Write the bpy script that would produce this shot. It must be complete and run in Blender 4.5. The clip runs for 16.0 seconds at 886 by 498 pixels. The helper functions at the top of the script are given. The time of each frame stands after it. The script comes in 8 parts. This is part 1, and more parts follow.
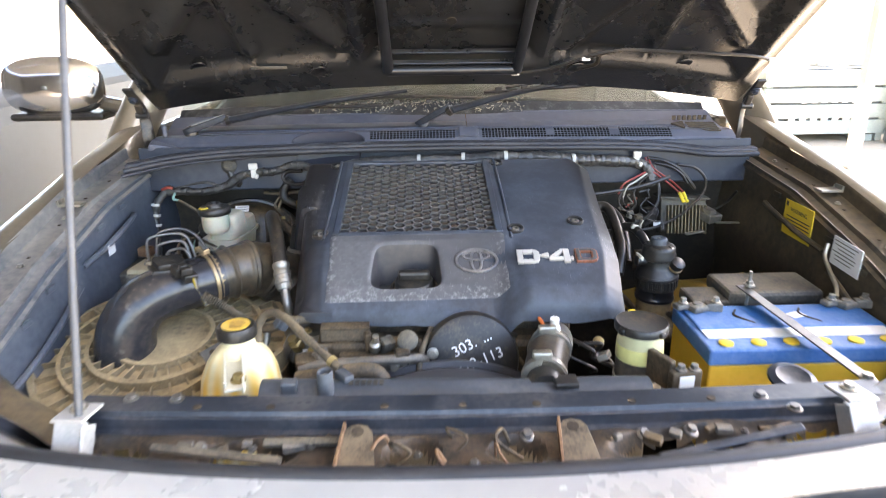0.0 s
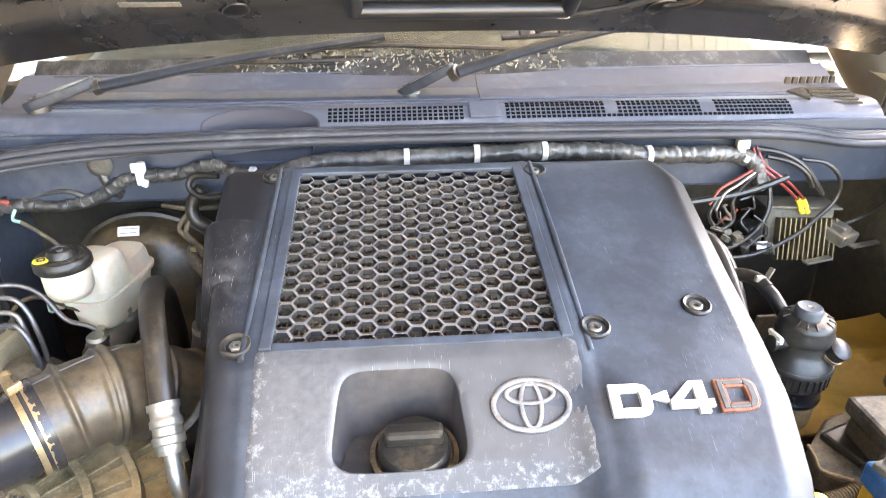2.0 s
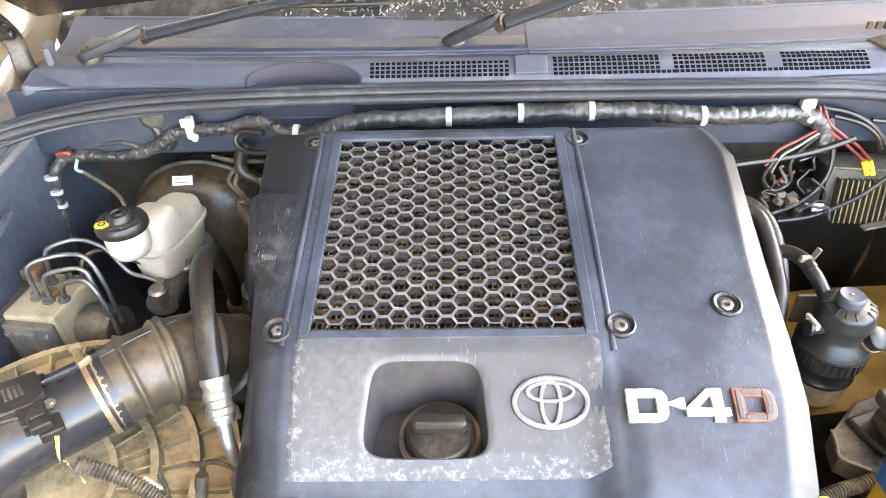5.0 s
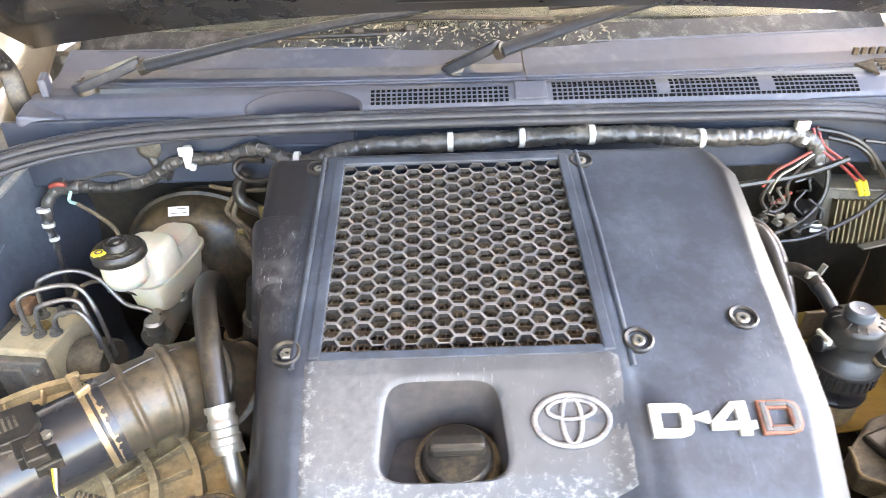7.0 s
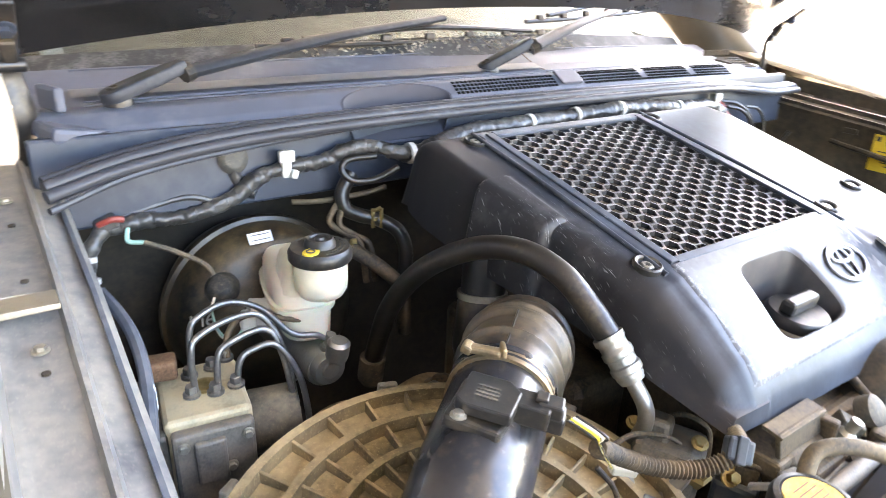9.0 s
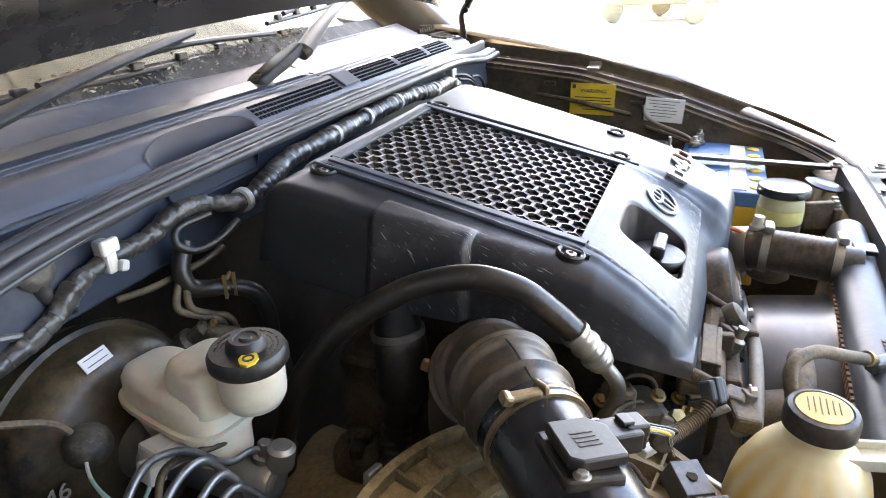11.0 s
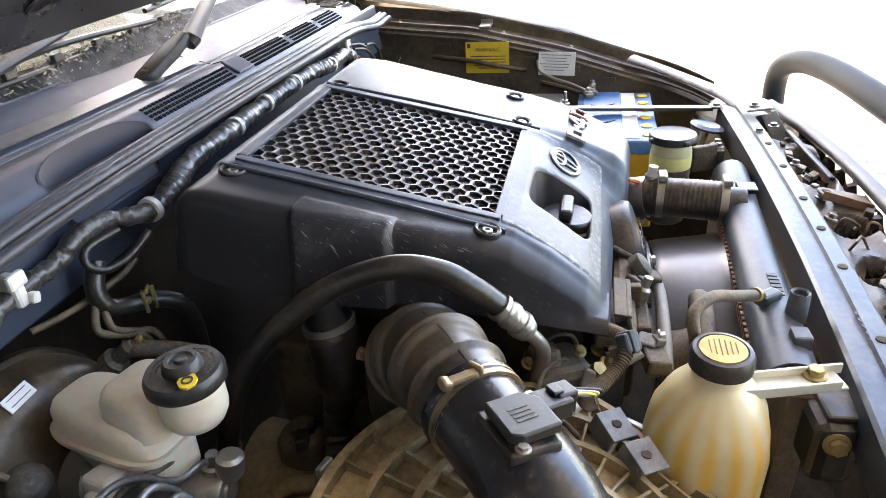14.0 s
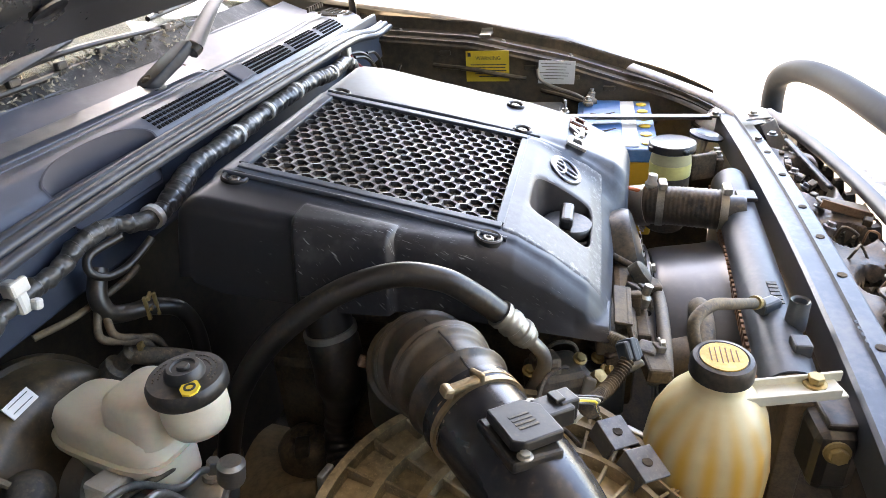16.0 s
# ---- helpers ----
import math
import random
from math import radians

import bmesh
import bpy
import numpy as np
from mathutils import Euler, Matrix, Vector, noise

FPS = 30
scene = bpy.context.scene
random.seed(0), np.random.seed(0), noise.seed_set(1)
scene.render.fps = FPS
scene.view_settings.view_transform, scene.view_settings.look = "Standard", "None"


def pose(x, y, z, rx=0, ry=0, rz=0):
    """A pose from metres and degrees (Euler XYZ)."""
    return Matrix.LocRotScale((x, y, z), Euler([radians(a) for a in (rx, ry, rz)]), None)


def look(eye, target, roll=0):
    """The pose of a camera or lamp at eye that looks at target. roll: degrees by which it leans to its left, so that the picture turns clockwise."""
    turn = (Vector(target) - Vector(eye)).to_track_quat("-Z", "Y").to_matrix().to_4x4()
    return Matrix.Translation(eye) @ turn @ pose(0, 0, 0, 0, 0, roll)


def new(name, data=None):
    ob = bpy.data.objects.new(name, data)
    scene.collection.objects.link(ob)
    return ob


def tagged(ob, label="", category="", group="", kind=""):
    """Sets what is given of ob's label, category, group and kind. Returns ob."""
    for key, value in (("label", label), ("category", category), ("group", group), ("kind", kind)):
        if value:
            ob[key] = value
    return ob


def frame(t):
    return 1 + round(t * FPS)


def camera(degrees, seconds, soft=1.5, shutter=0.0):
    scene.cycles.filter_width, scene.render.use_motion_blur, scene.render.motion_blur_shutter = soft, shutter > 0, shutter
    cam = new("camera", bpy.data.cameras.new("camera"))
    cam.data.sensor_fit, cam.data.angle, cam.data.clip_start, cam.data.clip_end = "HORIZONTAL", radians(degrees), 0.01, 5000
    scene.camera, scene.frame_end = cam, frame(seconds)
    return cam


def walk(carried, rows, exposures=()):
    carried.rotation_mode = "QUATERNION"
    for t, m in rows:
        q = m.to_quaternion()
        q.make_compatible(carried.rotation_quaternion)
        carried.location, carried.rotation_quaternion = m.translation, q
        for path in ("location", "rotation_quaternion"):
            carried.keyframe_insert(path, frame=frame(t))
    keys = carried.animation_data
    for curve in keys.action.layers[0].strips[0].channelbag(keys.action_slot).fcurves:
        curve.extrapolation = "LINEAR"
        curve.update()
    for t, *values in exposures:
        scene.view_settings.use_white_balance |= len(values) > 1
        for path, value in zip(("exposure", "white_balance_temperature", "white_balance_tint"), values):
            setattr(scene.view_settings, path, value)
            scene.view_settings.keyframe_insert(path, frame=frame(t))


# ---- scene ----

cam = camera(68.5, 16.0, soft=0.8, shutter=0.35)
PATH = [
    (0, (0.016, -1.192, 0.389), (0.065, 0.692, -0.28), -0.7),
    (0.5, (0.057, -0.955, 0.408), (0.047, 0.933, -0.251), -1.5),
    (1, (0.054, -0.79, 0.413), (-0.033, 1.074, -0.307), -2.0),
    (1.5, (0.008, -0.656, 0.409), (0.051, 1.183, -0.375), -0.7),
    (2, (-0.018, -0.562, 0.396), (0.119, 1.209, -0.523), 0.0),
    (2.5, (0.001, -0.556, 0.434), (-0.02, 1.16, -0.593), -0.9),
    (3, (0.027, -0.527, 0.472), (-0.003, 1.084, -0.713), -1.9),
    (3.5, (0.021, -0.5, 0.492), (-0.039, 1.067, -0.748), -2.0),
    (6, (0.014, -0.521, 0.505), (-0.017, 1.075, -0.699), -1.2),
    (6.5, (0.012, -0.523, 0.502), (0.006, 1.086, -0.686), -0.5),
    (7, (-0.02, -0.519, 0.474), (-0.012, 1.146, -0.634), -1.6),
    (7.5, (-0.161, -0.536, 0.391), (-0.075, 1.186, -0.622), 0.0),
    (8, (-0.383, -0.6, 0.346), (-0.03, 1.191, -0.472), -2.5),
    (8.5, (-0.595, -0.52, 0.291), (0.011, 1.21, -0.508), -0.1),
    (9, (-0.734, -0.387, 0.278), (0.341, 1.108, -0.502), 2.4),
    (9.5, (-0.822, -0.288, 0.302), (0.547, 0.908, -0.534), -0.2),
    (10, (-0.843, -0.195, 0.287), (0.731, 0.775, -0.476), 1.9),
    (12.5, (-0.833, -0.099, 0.351), (0.848, 0.328, -0.644), -3.8),
    (13, (-0.84, -0.107, 0.352), (0.847, 0.32, -0.634), -3.9),
    (13.5, (-0.845, -0.112, 0.353), (0.842, 0.326, -0.629), -4.4),
    (14, (-0.843, -0.111, 0.351), (0.849, 0.315, -0.625), -4.1),
    (14.5, (-0.842, -0.111, 0.352), (0.851, 0.31, -0.625), -4.1),
    (15, (-0.842, -0.11, 0.351), (0.856, 0.308, -0.621), -3.8),
    (15.5, (-0.843, -0.108, 0.35), (0.858, 0.311, -0.614), -3.7),
    (16, (-0.846, -0.109, 0.353), (0.858, 0.315, -0.604), -3.9),
]
EXPOSURE = [(0, 3.74, 7350, 17), (1.0, 4.58, 7500, 17), (1.5, 4.8, 7950, 17), (2.0, 4.86, 8050, 17), (3.5, 4.9, 8200, 17), (7.0, 4.93, 8150, 17), (7.5, 4.92, 8050, 17), (8.5, 4.78, 7600, 17), (9.2, 4.8, 7400, 17), (9.5, 4.76, 7300, 17), (10.0, 4.28, 7250, 17), (12.3, 3.90, 7400, 17), (15, 3.90, 7400, 17), (16, 3.85, 7400, 17)]
walk(cam, [(t, look(eye, target, roll)) for t, eye, target, roll in PATH], EXPOSURE)

# ---- light ----
world = bpy.data.worlds.new("sky")
scene.world = world
world.use_nodes = True
wn = world.node_tree.nodes
sky = wn.new("ShaderNodeTexSky")
sky.sky_type, sky.sun_disc = "NISHITA", False
sky.sun_elevation, sky.sun_rotation = radians(42), radians(63)
world.node_tree.links.new(sky.outputs[0], wn["Background"].inputs[0])
wn["Background"].inputs[1].default_value = 0.15
sun = new("sun", bpy.data.lights.new("sun", "SUN"))
sun.data.energy, sun.data.angle, sun.data.color = 4.0, radians(0.5), (1.0, 0.95, 0.87)
sun.matrix_world = look((6.0, 3.0, 6.0), (0, 0, 0))


# ---- materials ----
def mat(name, col, rough=0.5, metal=0.0, vary=0.25, scale=40.0, bump=0.15, dust=None, dust_amt=0.0, spec=0.5,
        scratch=0.0, coat=0.0, trans=0.0, sss=0.0):
    """A painted, moulded or bare surface: grain and stains at two scales, dust that lies more on faces that look up."""
    m = bpy.data.materials.new(name)
    m.use_nodes = True
    nt = m.node_tree
    n, ln = nt.nodes, nt.links
    b = n["Principled BSDF"]
    tc = n.new("ShaderNodeTexCoord")
    fine, coarse = n.new("ShaderNodeTexNoise"), n.new("ShaderNodeTexNoise")
    fine.inputs["Scale"].default_value, fine.inputs["Detail"].default_value = scale * 6, 4
    coarse.inputs["Scale"].default_value, coarse.inputs["Detail"].default_value = scale * 0.45, 6
    coarse.inputs["Roughness"].default_value = 0.65
    geo = n.new("ShaderNodeNewGeometry")
    for t in (fine, coarse):
        ln.new(geo.outputs["Position"], t.inputs["Vector"])
    base = n.new("ShaderNodeMix")
    base.data_type = "RGBA"
    dark = tuple(c * (1 - vary) for c in col)
    lite = tuple(min(1.0, c * (1 + vary)) for c in col)
    base.inputs["A"].default_value, base.inputs["B"].default_value = (*dark, 1), (*lite, 1)
    mixv = n.new("ShaderNodeMath")
    mixv.operation = "MULTIPLY_ADD"
    mixv.inputs[1].default_value = 0.28
    ln.new(fine.outputs[0], mixv.inputs[0])
    half = n.new("ShaderNodeMath")
    half.operation = "MULTIPLY"
    half.inputs[1].default_value = 0.72
    ln.new(coarse.outputs[0], half.inputs[0])
    ln.new(half.outputs[0], mixv.inputs[2])
    ramp = n.new("ShaderNodeMapRange")
    ramp.inputs["From Min"].default_value, ramp.inputs["From Max"].default_value = 0.36, 0.64
    ln.new(mixv.outputs[0], ramp.inputs["Value"])
    ln.new(ramp.outputs[0], base.inputs["Factor"])
    out = base.outputs["Result"]
    rough_out = None
    if dust:
        sep = n.new("ShaderNodeSeparateXYZ")
        ln.new(geo.outputs["Normal"], sep.inputs[0])
        up = n.new("ShaderNodeMapRange")
        up.inputs["From Min"].default_value, up.inputs["From Max"].default_value = -0.3, 0.9
        up.inputs["To Min"].default_value, up.inputs["To Max"].default_value = 0.35, 1.0
        ln.new(sep.outputs[2], up.inputs["Value"])
        st = n.new("ShaderNodeMapRange")
        st.inputs["From Min"].default_value, st.inputs["From Max"].default_value = 0.56 - 0.36 * dust_amt, 0.86 - 0.22 * dust_amt
        st.inputs["To Max"].default_value = min(1.0, 0.35 + dust_amt)
        ln.new(mixv.outputs[0], st.inputs["Value"])
        am = n.new("ShaderNodeMath")
        am.operation = "MULTIPLY"
        ln.new(up.outputs[0], am.inputs[0]), ln.new(st.outputs[0], am.inputs[1])
        dm = n.new("ShaderNodeMix")
        dm.data_type = "RGBA"
        ln.new(am.outputs[0], dm.inputs["Factor"]), ln.new(out, dm.inputs["A"])
        dm.inputs["B"].default_value = (*dust, 1)
        out = dm.outputs["Result"]
        spk = n.new("ShaderNodeTexNoise")
        spk.inputs["Scale"].default_value, spk.inputs["Detail"].default_value = 330, 3
        ln.new(geo.outputs["Position"], spk.inputs["Vector"])
        cutp = n.new("ShaderNodeMapRange")
        cutp.inputs["From Min"].default_value, cutp.inputs["From Max"].default_value = 0.57, 0.70
        cutp.inputs["To Max"].default_value = max(0.0, 0.5 * dust_amt - 0.06)
        ln.new(spk.outputs[0], cutp.inputs["Value"])
        pm_ = n.new("ShaderNodeMix")
        pm_.data_type = "RGBA"
        ln.new(cutp.outputs[0], pm_.inputs["Factor"]), ln.new(out, pm_.inputs["A"])
        pm_.inputs["B"].default_value = (*[min(1.0, q * 1.15) for q in dust], 1)
        out = pm_.outputs["Result"]
        rm = n.new("ShaderNodeMapRange")
        rm.inputs["To Min"].default_value, rm.inputs["To Max"].default_value = rough, min(1, rough + 0.4)
        ln.new(am.outputs[0], rm.inputs["Value"])
        rough_out = rm.outputs[0]
    if scratch:
        lines = []
        for turn, across, along in ((0.6, 900, 55), (-0.8, 800, 70), (2.1, 1100, 60)):
            mp = n.new("ShaderNodeMapping")
            mp.inputs["Rotation"].default_value = (0, 0, turn)
            mp.inputs["Scale"].default_value = (across, along, along)
            ln.new(geo.outputs["Position"], mp.inputs["Vector"])
            ns = n.new("ShaderNodeTexNoise")
            ns.inputs["Scale"].default_value, ns.inputs["Detail"].default_value, ns.inputs["Distortion"].default_value = 1.0, 1.0, 0.6
            ln.new(mp.outputs[0], ns.inputs["Vector"])
            cut = n.new("ShaderNodeMapRange")
            cut.inputs["From Min"].default_value, cut.inputs["From Max"].default_value = 0.71, 0.80
            ln.new(ns.outputs[0], cut.inputs["Value"])
            lines.append(cut.outputs[0])
        gate = n.new("ShaderNodeMapRange")
        gate.inputs["From Min"].default_value, gate.inputs["From Max"].default_value = 0.48, 0.60
        ln.new(coarse.outputs[0], gate.inputs["Value"])
        mx = n.new("ShaderNodeMath")
        mx.operation = "MAXIMUM"
        ln.new(lines[0], mx.inputs[0]), ln.new(lines[1], mx.inputs[1])
        mx2 = n.new("ShaderNodeMath")
        mx2.operation = "MAXIMUM"
        ln.new(mx.outputs[0], mx2.inputs[0]), ln.new(lines[2], mx2.inputs[1])
        sm = n.new("ShaderNodeMath")
        sm.operation = "MULTIPLY"
        ln.new(mx2.outputs[0], sm.inputs[0]), ln.new(gate.outputs[0], sm.inputs[1])
        sc = n.new("ShaderNodeMath")
        sc.operation = "MULTIPLY"
        sc.inputs[1].default_value = scratch
        ln.new(sm.outputs[0], sc.inputs[0])
        sx = n.new("ShaderNodeMix")
        sx.data_type = "RGBA"
        ln.new(sc.outputs[0], sx.inputs["Factor"]), ln.new(out, sx.inputs["A"])
        sx.inputs["B"].default_value = (0.55, 0.55, 0.56, 1)
        out = sx.outputs["Result"]
    ln.new(out, b.inputs["Base Color"])
    if rough_out:
        ln.new(rough_out, b.inputs["Roughness"])
    else:
        rr = n.new("ShaderNodeMapRange")
        rr.inputs["To Min"].default_value, rr.inputs["To Max"].default_value = max(0.04, rough - 0.1), min(1, rough + 0.12)
        ln.new(mixv.outputs[0], rr.inputs["Value"])
        ln.new(rr.outputs[0], b.inputs["Roughness"])
    b.inputs["Metallic"].default_value = metal
    b.inputs["Specular IOR Level"].default_value = spec
    b.inputs["Coat Weight"].default_value = coat
    b.inputs["Transmission Weight"].default_value = trans
    if sss:
        b.inputs["Subsurface Weight"].default_value, b.inputs["Subsurface Scale"].default_value = sss, 0.008
    if bump:
        bp = n.new("ShaderNodeBump")
        bp.inputs["Strength"].default_value, bp.inputs["Distance"].default_value = bump, 0.002
        ln.new(mixv.outputs[0], bp.inputs["Height"])
        ln.new(bp.outputs[0], b.inputs["Normal"])
    return m


def sums(m):
    """A short way to write node arithmetic inside material m."""
    n, ln = m.node_tree.nodes, m.node_tree.links

    def op(kind, *args):
        nd = n.new("ShaderNodeMath")
        nd.operation = kind
        for i, a in enumerate(args):
            if isinstance(a, (int, float)):
                nd.inputs[i].default_value = a
            else:
                ln.new(a, nd.inputs[i])
        return nd.outputs[0]
    return op


def overlay(m, colour, factor, size=110, source="Position"):
    """Lays a second colour over the base colour of m where factor(op, x, y, z, grain) is high; x, y, z of the place, or of the face's normal."""
    n, ln = m.node_tree.nodes, m.node_tree.links
    b = n["Principled BSDF"]
    geo, sep, ns = n.new("ShaderNodeNewGeometry"), n.new("ShaderNodeSeparateXYZ"), n.new("ShaderNodeTexNoise")
    ln.new(geo.outputs[source], sep.inputs[0]), ln.new(geo.outputs["Position"], ns.inputs["Vector"])
    ns.inputs["Scale"].default_value, ns.inputs["Detail"].default_value, ns.inputs["Roughness"].default_value = size, 5, 0.75
    f = factor(sums(m), sep.outputs[0], sep.outputs[1], sep.outputs[2], ns.outputs[0])
    mix = n.new("ShaderNodeMix")
    mix.data_type = "RGBA"
    ln.new(b.inputs["Base Color"].links[0].from_socket, mix.inputs["A"])
    mix.inputs["B"].default_value = (*colour, 1)
    ln.new(f, mix.inputs["Factor"])
    ln.new(mix.outputs["Result"], b.inputs["Base Color"])


DUST = (0.30, 0.215, 0.115)
GREYDUST = (0.34, 0.33, 0.32)
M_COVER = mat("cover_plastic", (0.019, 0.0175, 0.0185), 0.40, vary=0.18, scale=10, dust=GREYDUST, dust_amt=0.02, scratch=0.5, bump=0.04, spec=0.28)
M_COVERWORN = mat("cover_plastic_worn", (0.070, 0.070, 0.074), 0.46, vary=0.25, scale=9, scratch=0.4, bump=0.06, spec=0.4)
M_MESH = mat("grille_plastic", (0.022, 0.0195, 0.019), 0.40, vary=0.3, scale=60)
M_FINS = mat("intercooler_fins", (0.20, 0.155, 0.115), 0.5, 0.3, vary=0.4, scale=60, dust=DUST, dust_amt=0.3)
M_BLACK = mat("black_plastic", (0.016, 0.0145, 0.013), 0.40, vary=0.35, scale=30, dust=DUST, dust_amt=0.16)
M_DUSTY = mat("dusty_black_plastic", (0.035, 0.033, 0.03), 0.55, vary=0.4, scale=30, dust=(0.27, 0.22, 0.14), dust_amt=0.5)
M_FILTER = mat("dusty_air_cleaner_plastic", (0.105, 0.078, 0.044), 0.42, vary=0.45, scale=18, dust=(0.56, 0.43, 0.24), dust_amt=0.70)
M_RUBBER = mat("black_rubber", (0.016, 0.0125, 0.0095), 0.36, vary=0.3, scale=30, dust=DUST, dust_amt=0.13)
M_HOSE = mat("intake_rubber", (0.040, 0.032, 0.024), 0.34, vary=0.35, scale=18, dust=(0.26, 0.18, 0.095), dust_amt=0.36, bump=0.08)
M_RUBDUST = mat("dusty_rubber", (0.036, 0.030, 0.023), 0.6, vary=0.4, scale=40, dust=DUST, dust_amt=0.5)
M_COWL = mat("cowl_plastic", (0.074, 0.080, 0.102), 0.40, vary=0.14, scale=8, dust=GREYDUST, dust_amt=0.06, bump=0.05, spec=0.26)
M_STRIP = mat("weatherstrip_rubber", (0.036, 0.037, 0.043), 0.36, vary=0.2, scale=12, dust=GREYDUST, dust_amt=0.08, spec=0.25)
M_BODYIN = mat("inner_body_paint", (0.030, 0.037, 0.052), 0.36, 0.05, vary=0.2, scale=10, dust=(0.22, 0.19, 0.15), dust_amt=0.12, bump=0.05, spec=0.25)
M_BODYR = mat("inner_body_paint_dusty", (0.058, 0.045, 0.031), 0.42, 0.1, vary=0.4, scale=12, dust=(0.26, 0.185, 0.095), dust_amt=0.36, bump=0.10, spec=0.35)
M_BODY = mat("body_paint", (0.125, 0.110, 0.085), 0.30, 0.4, vary=0.10, scale=8, dust=(0.26, 0.22, 0.16), dust_amt=0.16, coat=0.35, bump=0.03)
M_HOOD = mat("hood_inner_paint", (0.0125, 0.0125, 0.0125), 0.27, 0.0, vary=0.4, scale=7, dust=(0.088, 0.082, 0.074), dust_amt=0.21, bump=0.06, spec=0.6)
M_ALU = mat("aluminium", (0.36, 0.34, 0.30), 0.42, 0.8, vary=0.2, scale=50, dust=DUST, dust_amt=0.3)
M_STEEL = mat("zinc_steel", (0.36, 0.34, 0.29), 0.38, 0.85, vary=0.3, scale=60, dust=DUST, dust_amt=0.25)
M_RAIL = mat("dusty_rail_paint", (0.112, 0.120, 0.132), 0.32, 0.2, vary=0.3, scale=14, dust=(0.36, 0.315, 0.25), dust_amt=0.5, bump=0.08)
M_BOOST = mat("booster_black_paint", (0.020, 0.0155, 0.011), 0.32, vary=0.3, scale=14, dust=(0.28, 0.195, 0.085), dust_amt=0.36, bump=0.05)
M_PIPE = mat("steel_brake_pipe", (0.20, 0.195, 0.185), 0.36, 0.8, vary=0.3, scale=60, dust=DUST, dust_amt=0.15)
M_ELBOW = mat("moulded_duct_plastic", (0.022, 0.022, 0.025), 0.24, vary=0.3, scale=16, dust=DUST, dust_amt=0.10, bump=0.05)
M_TANK = mat("radiator_tank_plastic", (0.056, 0.064, 0.074), 0.44, vary=0.2, scale=20, dust=(0.22, 0.20, 0.17), dust_amt=0.12, bump=0.05, spec=0.4)
M_BARP = mat("front_bar_paint", (0.028, 0.034, 0.044), 0.32, 0.1, vary=0.3, scale=18, dust=(0.24, 0.21, 0.17), dust_amt=0.16, bump=0.06, spec=0.45)
M_ROD = mat("zinc_rod", (0.085, 0.088, 0.095), 0.45, 0.3, vary=0.15, scale=30, dust=DUST, dust_amt=0.1)
M_WINGL = mat("inner_wing_paint", (0.076, 0.090, 0.112), 0.34, 0.1, vary=0.3, scale=12, dust=(0.26, 0.235, 0.20), dust_amt=0.22, bump=0.08)
M_RECESS = mat("recess_shade", (0.036, 0.036, 0.047), 0.55, vary=0.1, scale=8, bump=0.03, spec=0.2)
M_ARM = mat("translucent_bracket_plastic", (0.58, 0.54, 0.42), 0.38, vary=0.1, scale=20, dust=DUST, dust_amt=0.12, bump=0.05)
M_RUST = mat("rusty_steel", (0.20, 0.11, 0.06), 0.75, 0.3, vary=0.5, scale=60, dust=DUST, dust_amt=0.3, bump=0.4)
M_CAST = mat("cast_metal", (0.20, 0.19, 0.17), 0.6, 0.6, vary=0.4, scale=60, dust=DUST, dust_amt=0.4, bump=0.3)
M_DARKMET = mat("dark_engine_metal", (0.070, 0.052, 0.034), 0.6, 0.4, vary=0.5, scale=40, dust=DUST, dust_amt=0.38, bump=0.3)
M_CHROME = mat("chrome", (0.75, 0.75, 0.76), 0.12, 1.0, vary=0.06, scale=20, bump=0.02)
M_EMBLEM = mat("dull_chrome_emblem", (0.20, 0.20, 0.205), 0.36, 0.7, vary=0.45, scale=60)
M_WHITEL = mat("badge_white", (0.42, 0.405, 0.37), 0.38, 0.2, vary=0.15, scale=80)
M_REDL = mat("badge_worn_red", (0.20, 0.075, 0.042), 0.45, 0.2, vary=0.4, scale=80)
M_CORE = mat("badge_grey_core", (0.075, 0.072, 0.070), 0.42, 0.2, vary=0.3, scale=80)
M_RESV = mat("reservoir_plastic", (0.64, 0.57, 0.43), 0.34, vary=0.12, scale=20, dust=(0.4, 0.31, 0.17), dust_amt=0.18, bump=0.05, sss=0.2)
M_COOL = mat("coolant_tank_plastic", (0.78, 0.67, 0.40), 0.32, vary=0.12, scale=9, bump=0.04)
M_PSFLUID = mat("steering_fluid_plastic", (0.62, 0.58, 0.22), 0.35, vary=0.15, scale=20)
M_YELLOW = mat("yellow_label", (0.72, 0.50, 0.04), 0.45, vary=0.1, scale=30, bump=0.03)
M_YELCASE = mat("battery_yellow", (0.62, 0.38, 0.03), 0.45, vary=0.15, scale=20, dust=(0.3, 0.22, 0.1), dust_amt=0.2)
M_BLUE = mat("battery_blue", (0.025, 0.13, 0.34), 0.36, vary=0.2, scale=20, dust=(0.36, 0.36, 0.36), dust_amt=0.3)
M_WHITE = mat("white_label", (0.75, 0.74, 0.70), 0.5, vary=0.06, scale=40, bump=0.02)
M_INK = mat("dark_ink", (0.04, 0.04, 0.04), 0.6, vary=0.05, bump=0)
M_TAPE = mat("tape_wrap", (0.040, 0.037, 0.034), 0.32, vary=0.4, scale=50, dust=(0.22, 0.195, 0.16), dust_amt=0.24, bump=0.35)
M_WIPER = mat("wiper_black_paint", (0.022, 0.025, 0.031), 0.46, vary=0.3, scale=20, dust=(0.16, 0.15, 0.13), dust_amt=0.06, bump=0.05, spec=0.25)
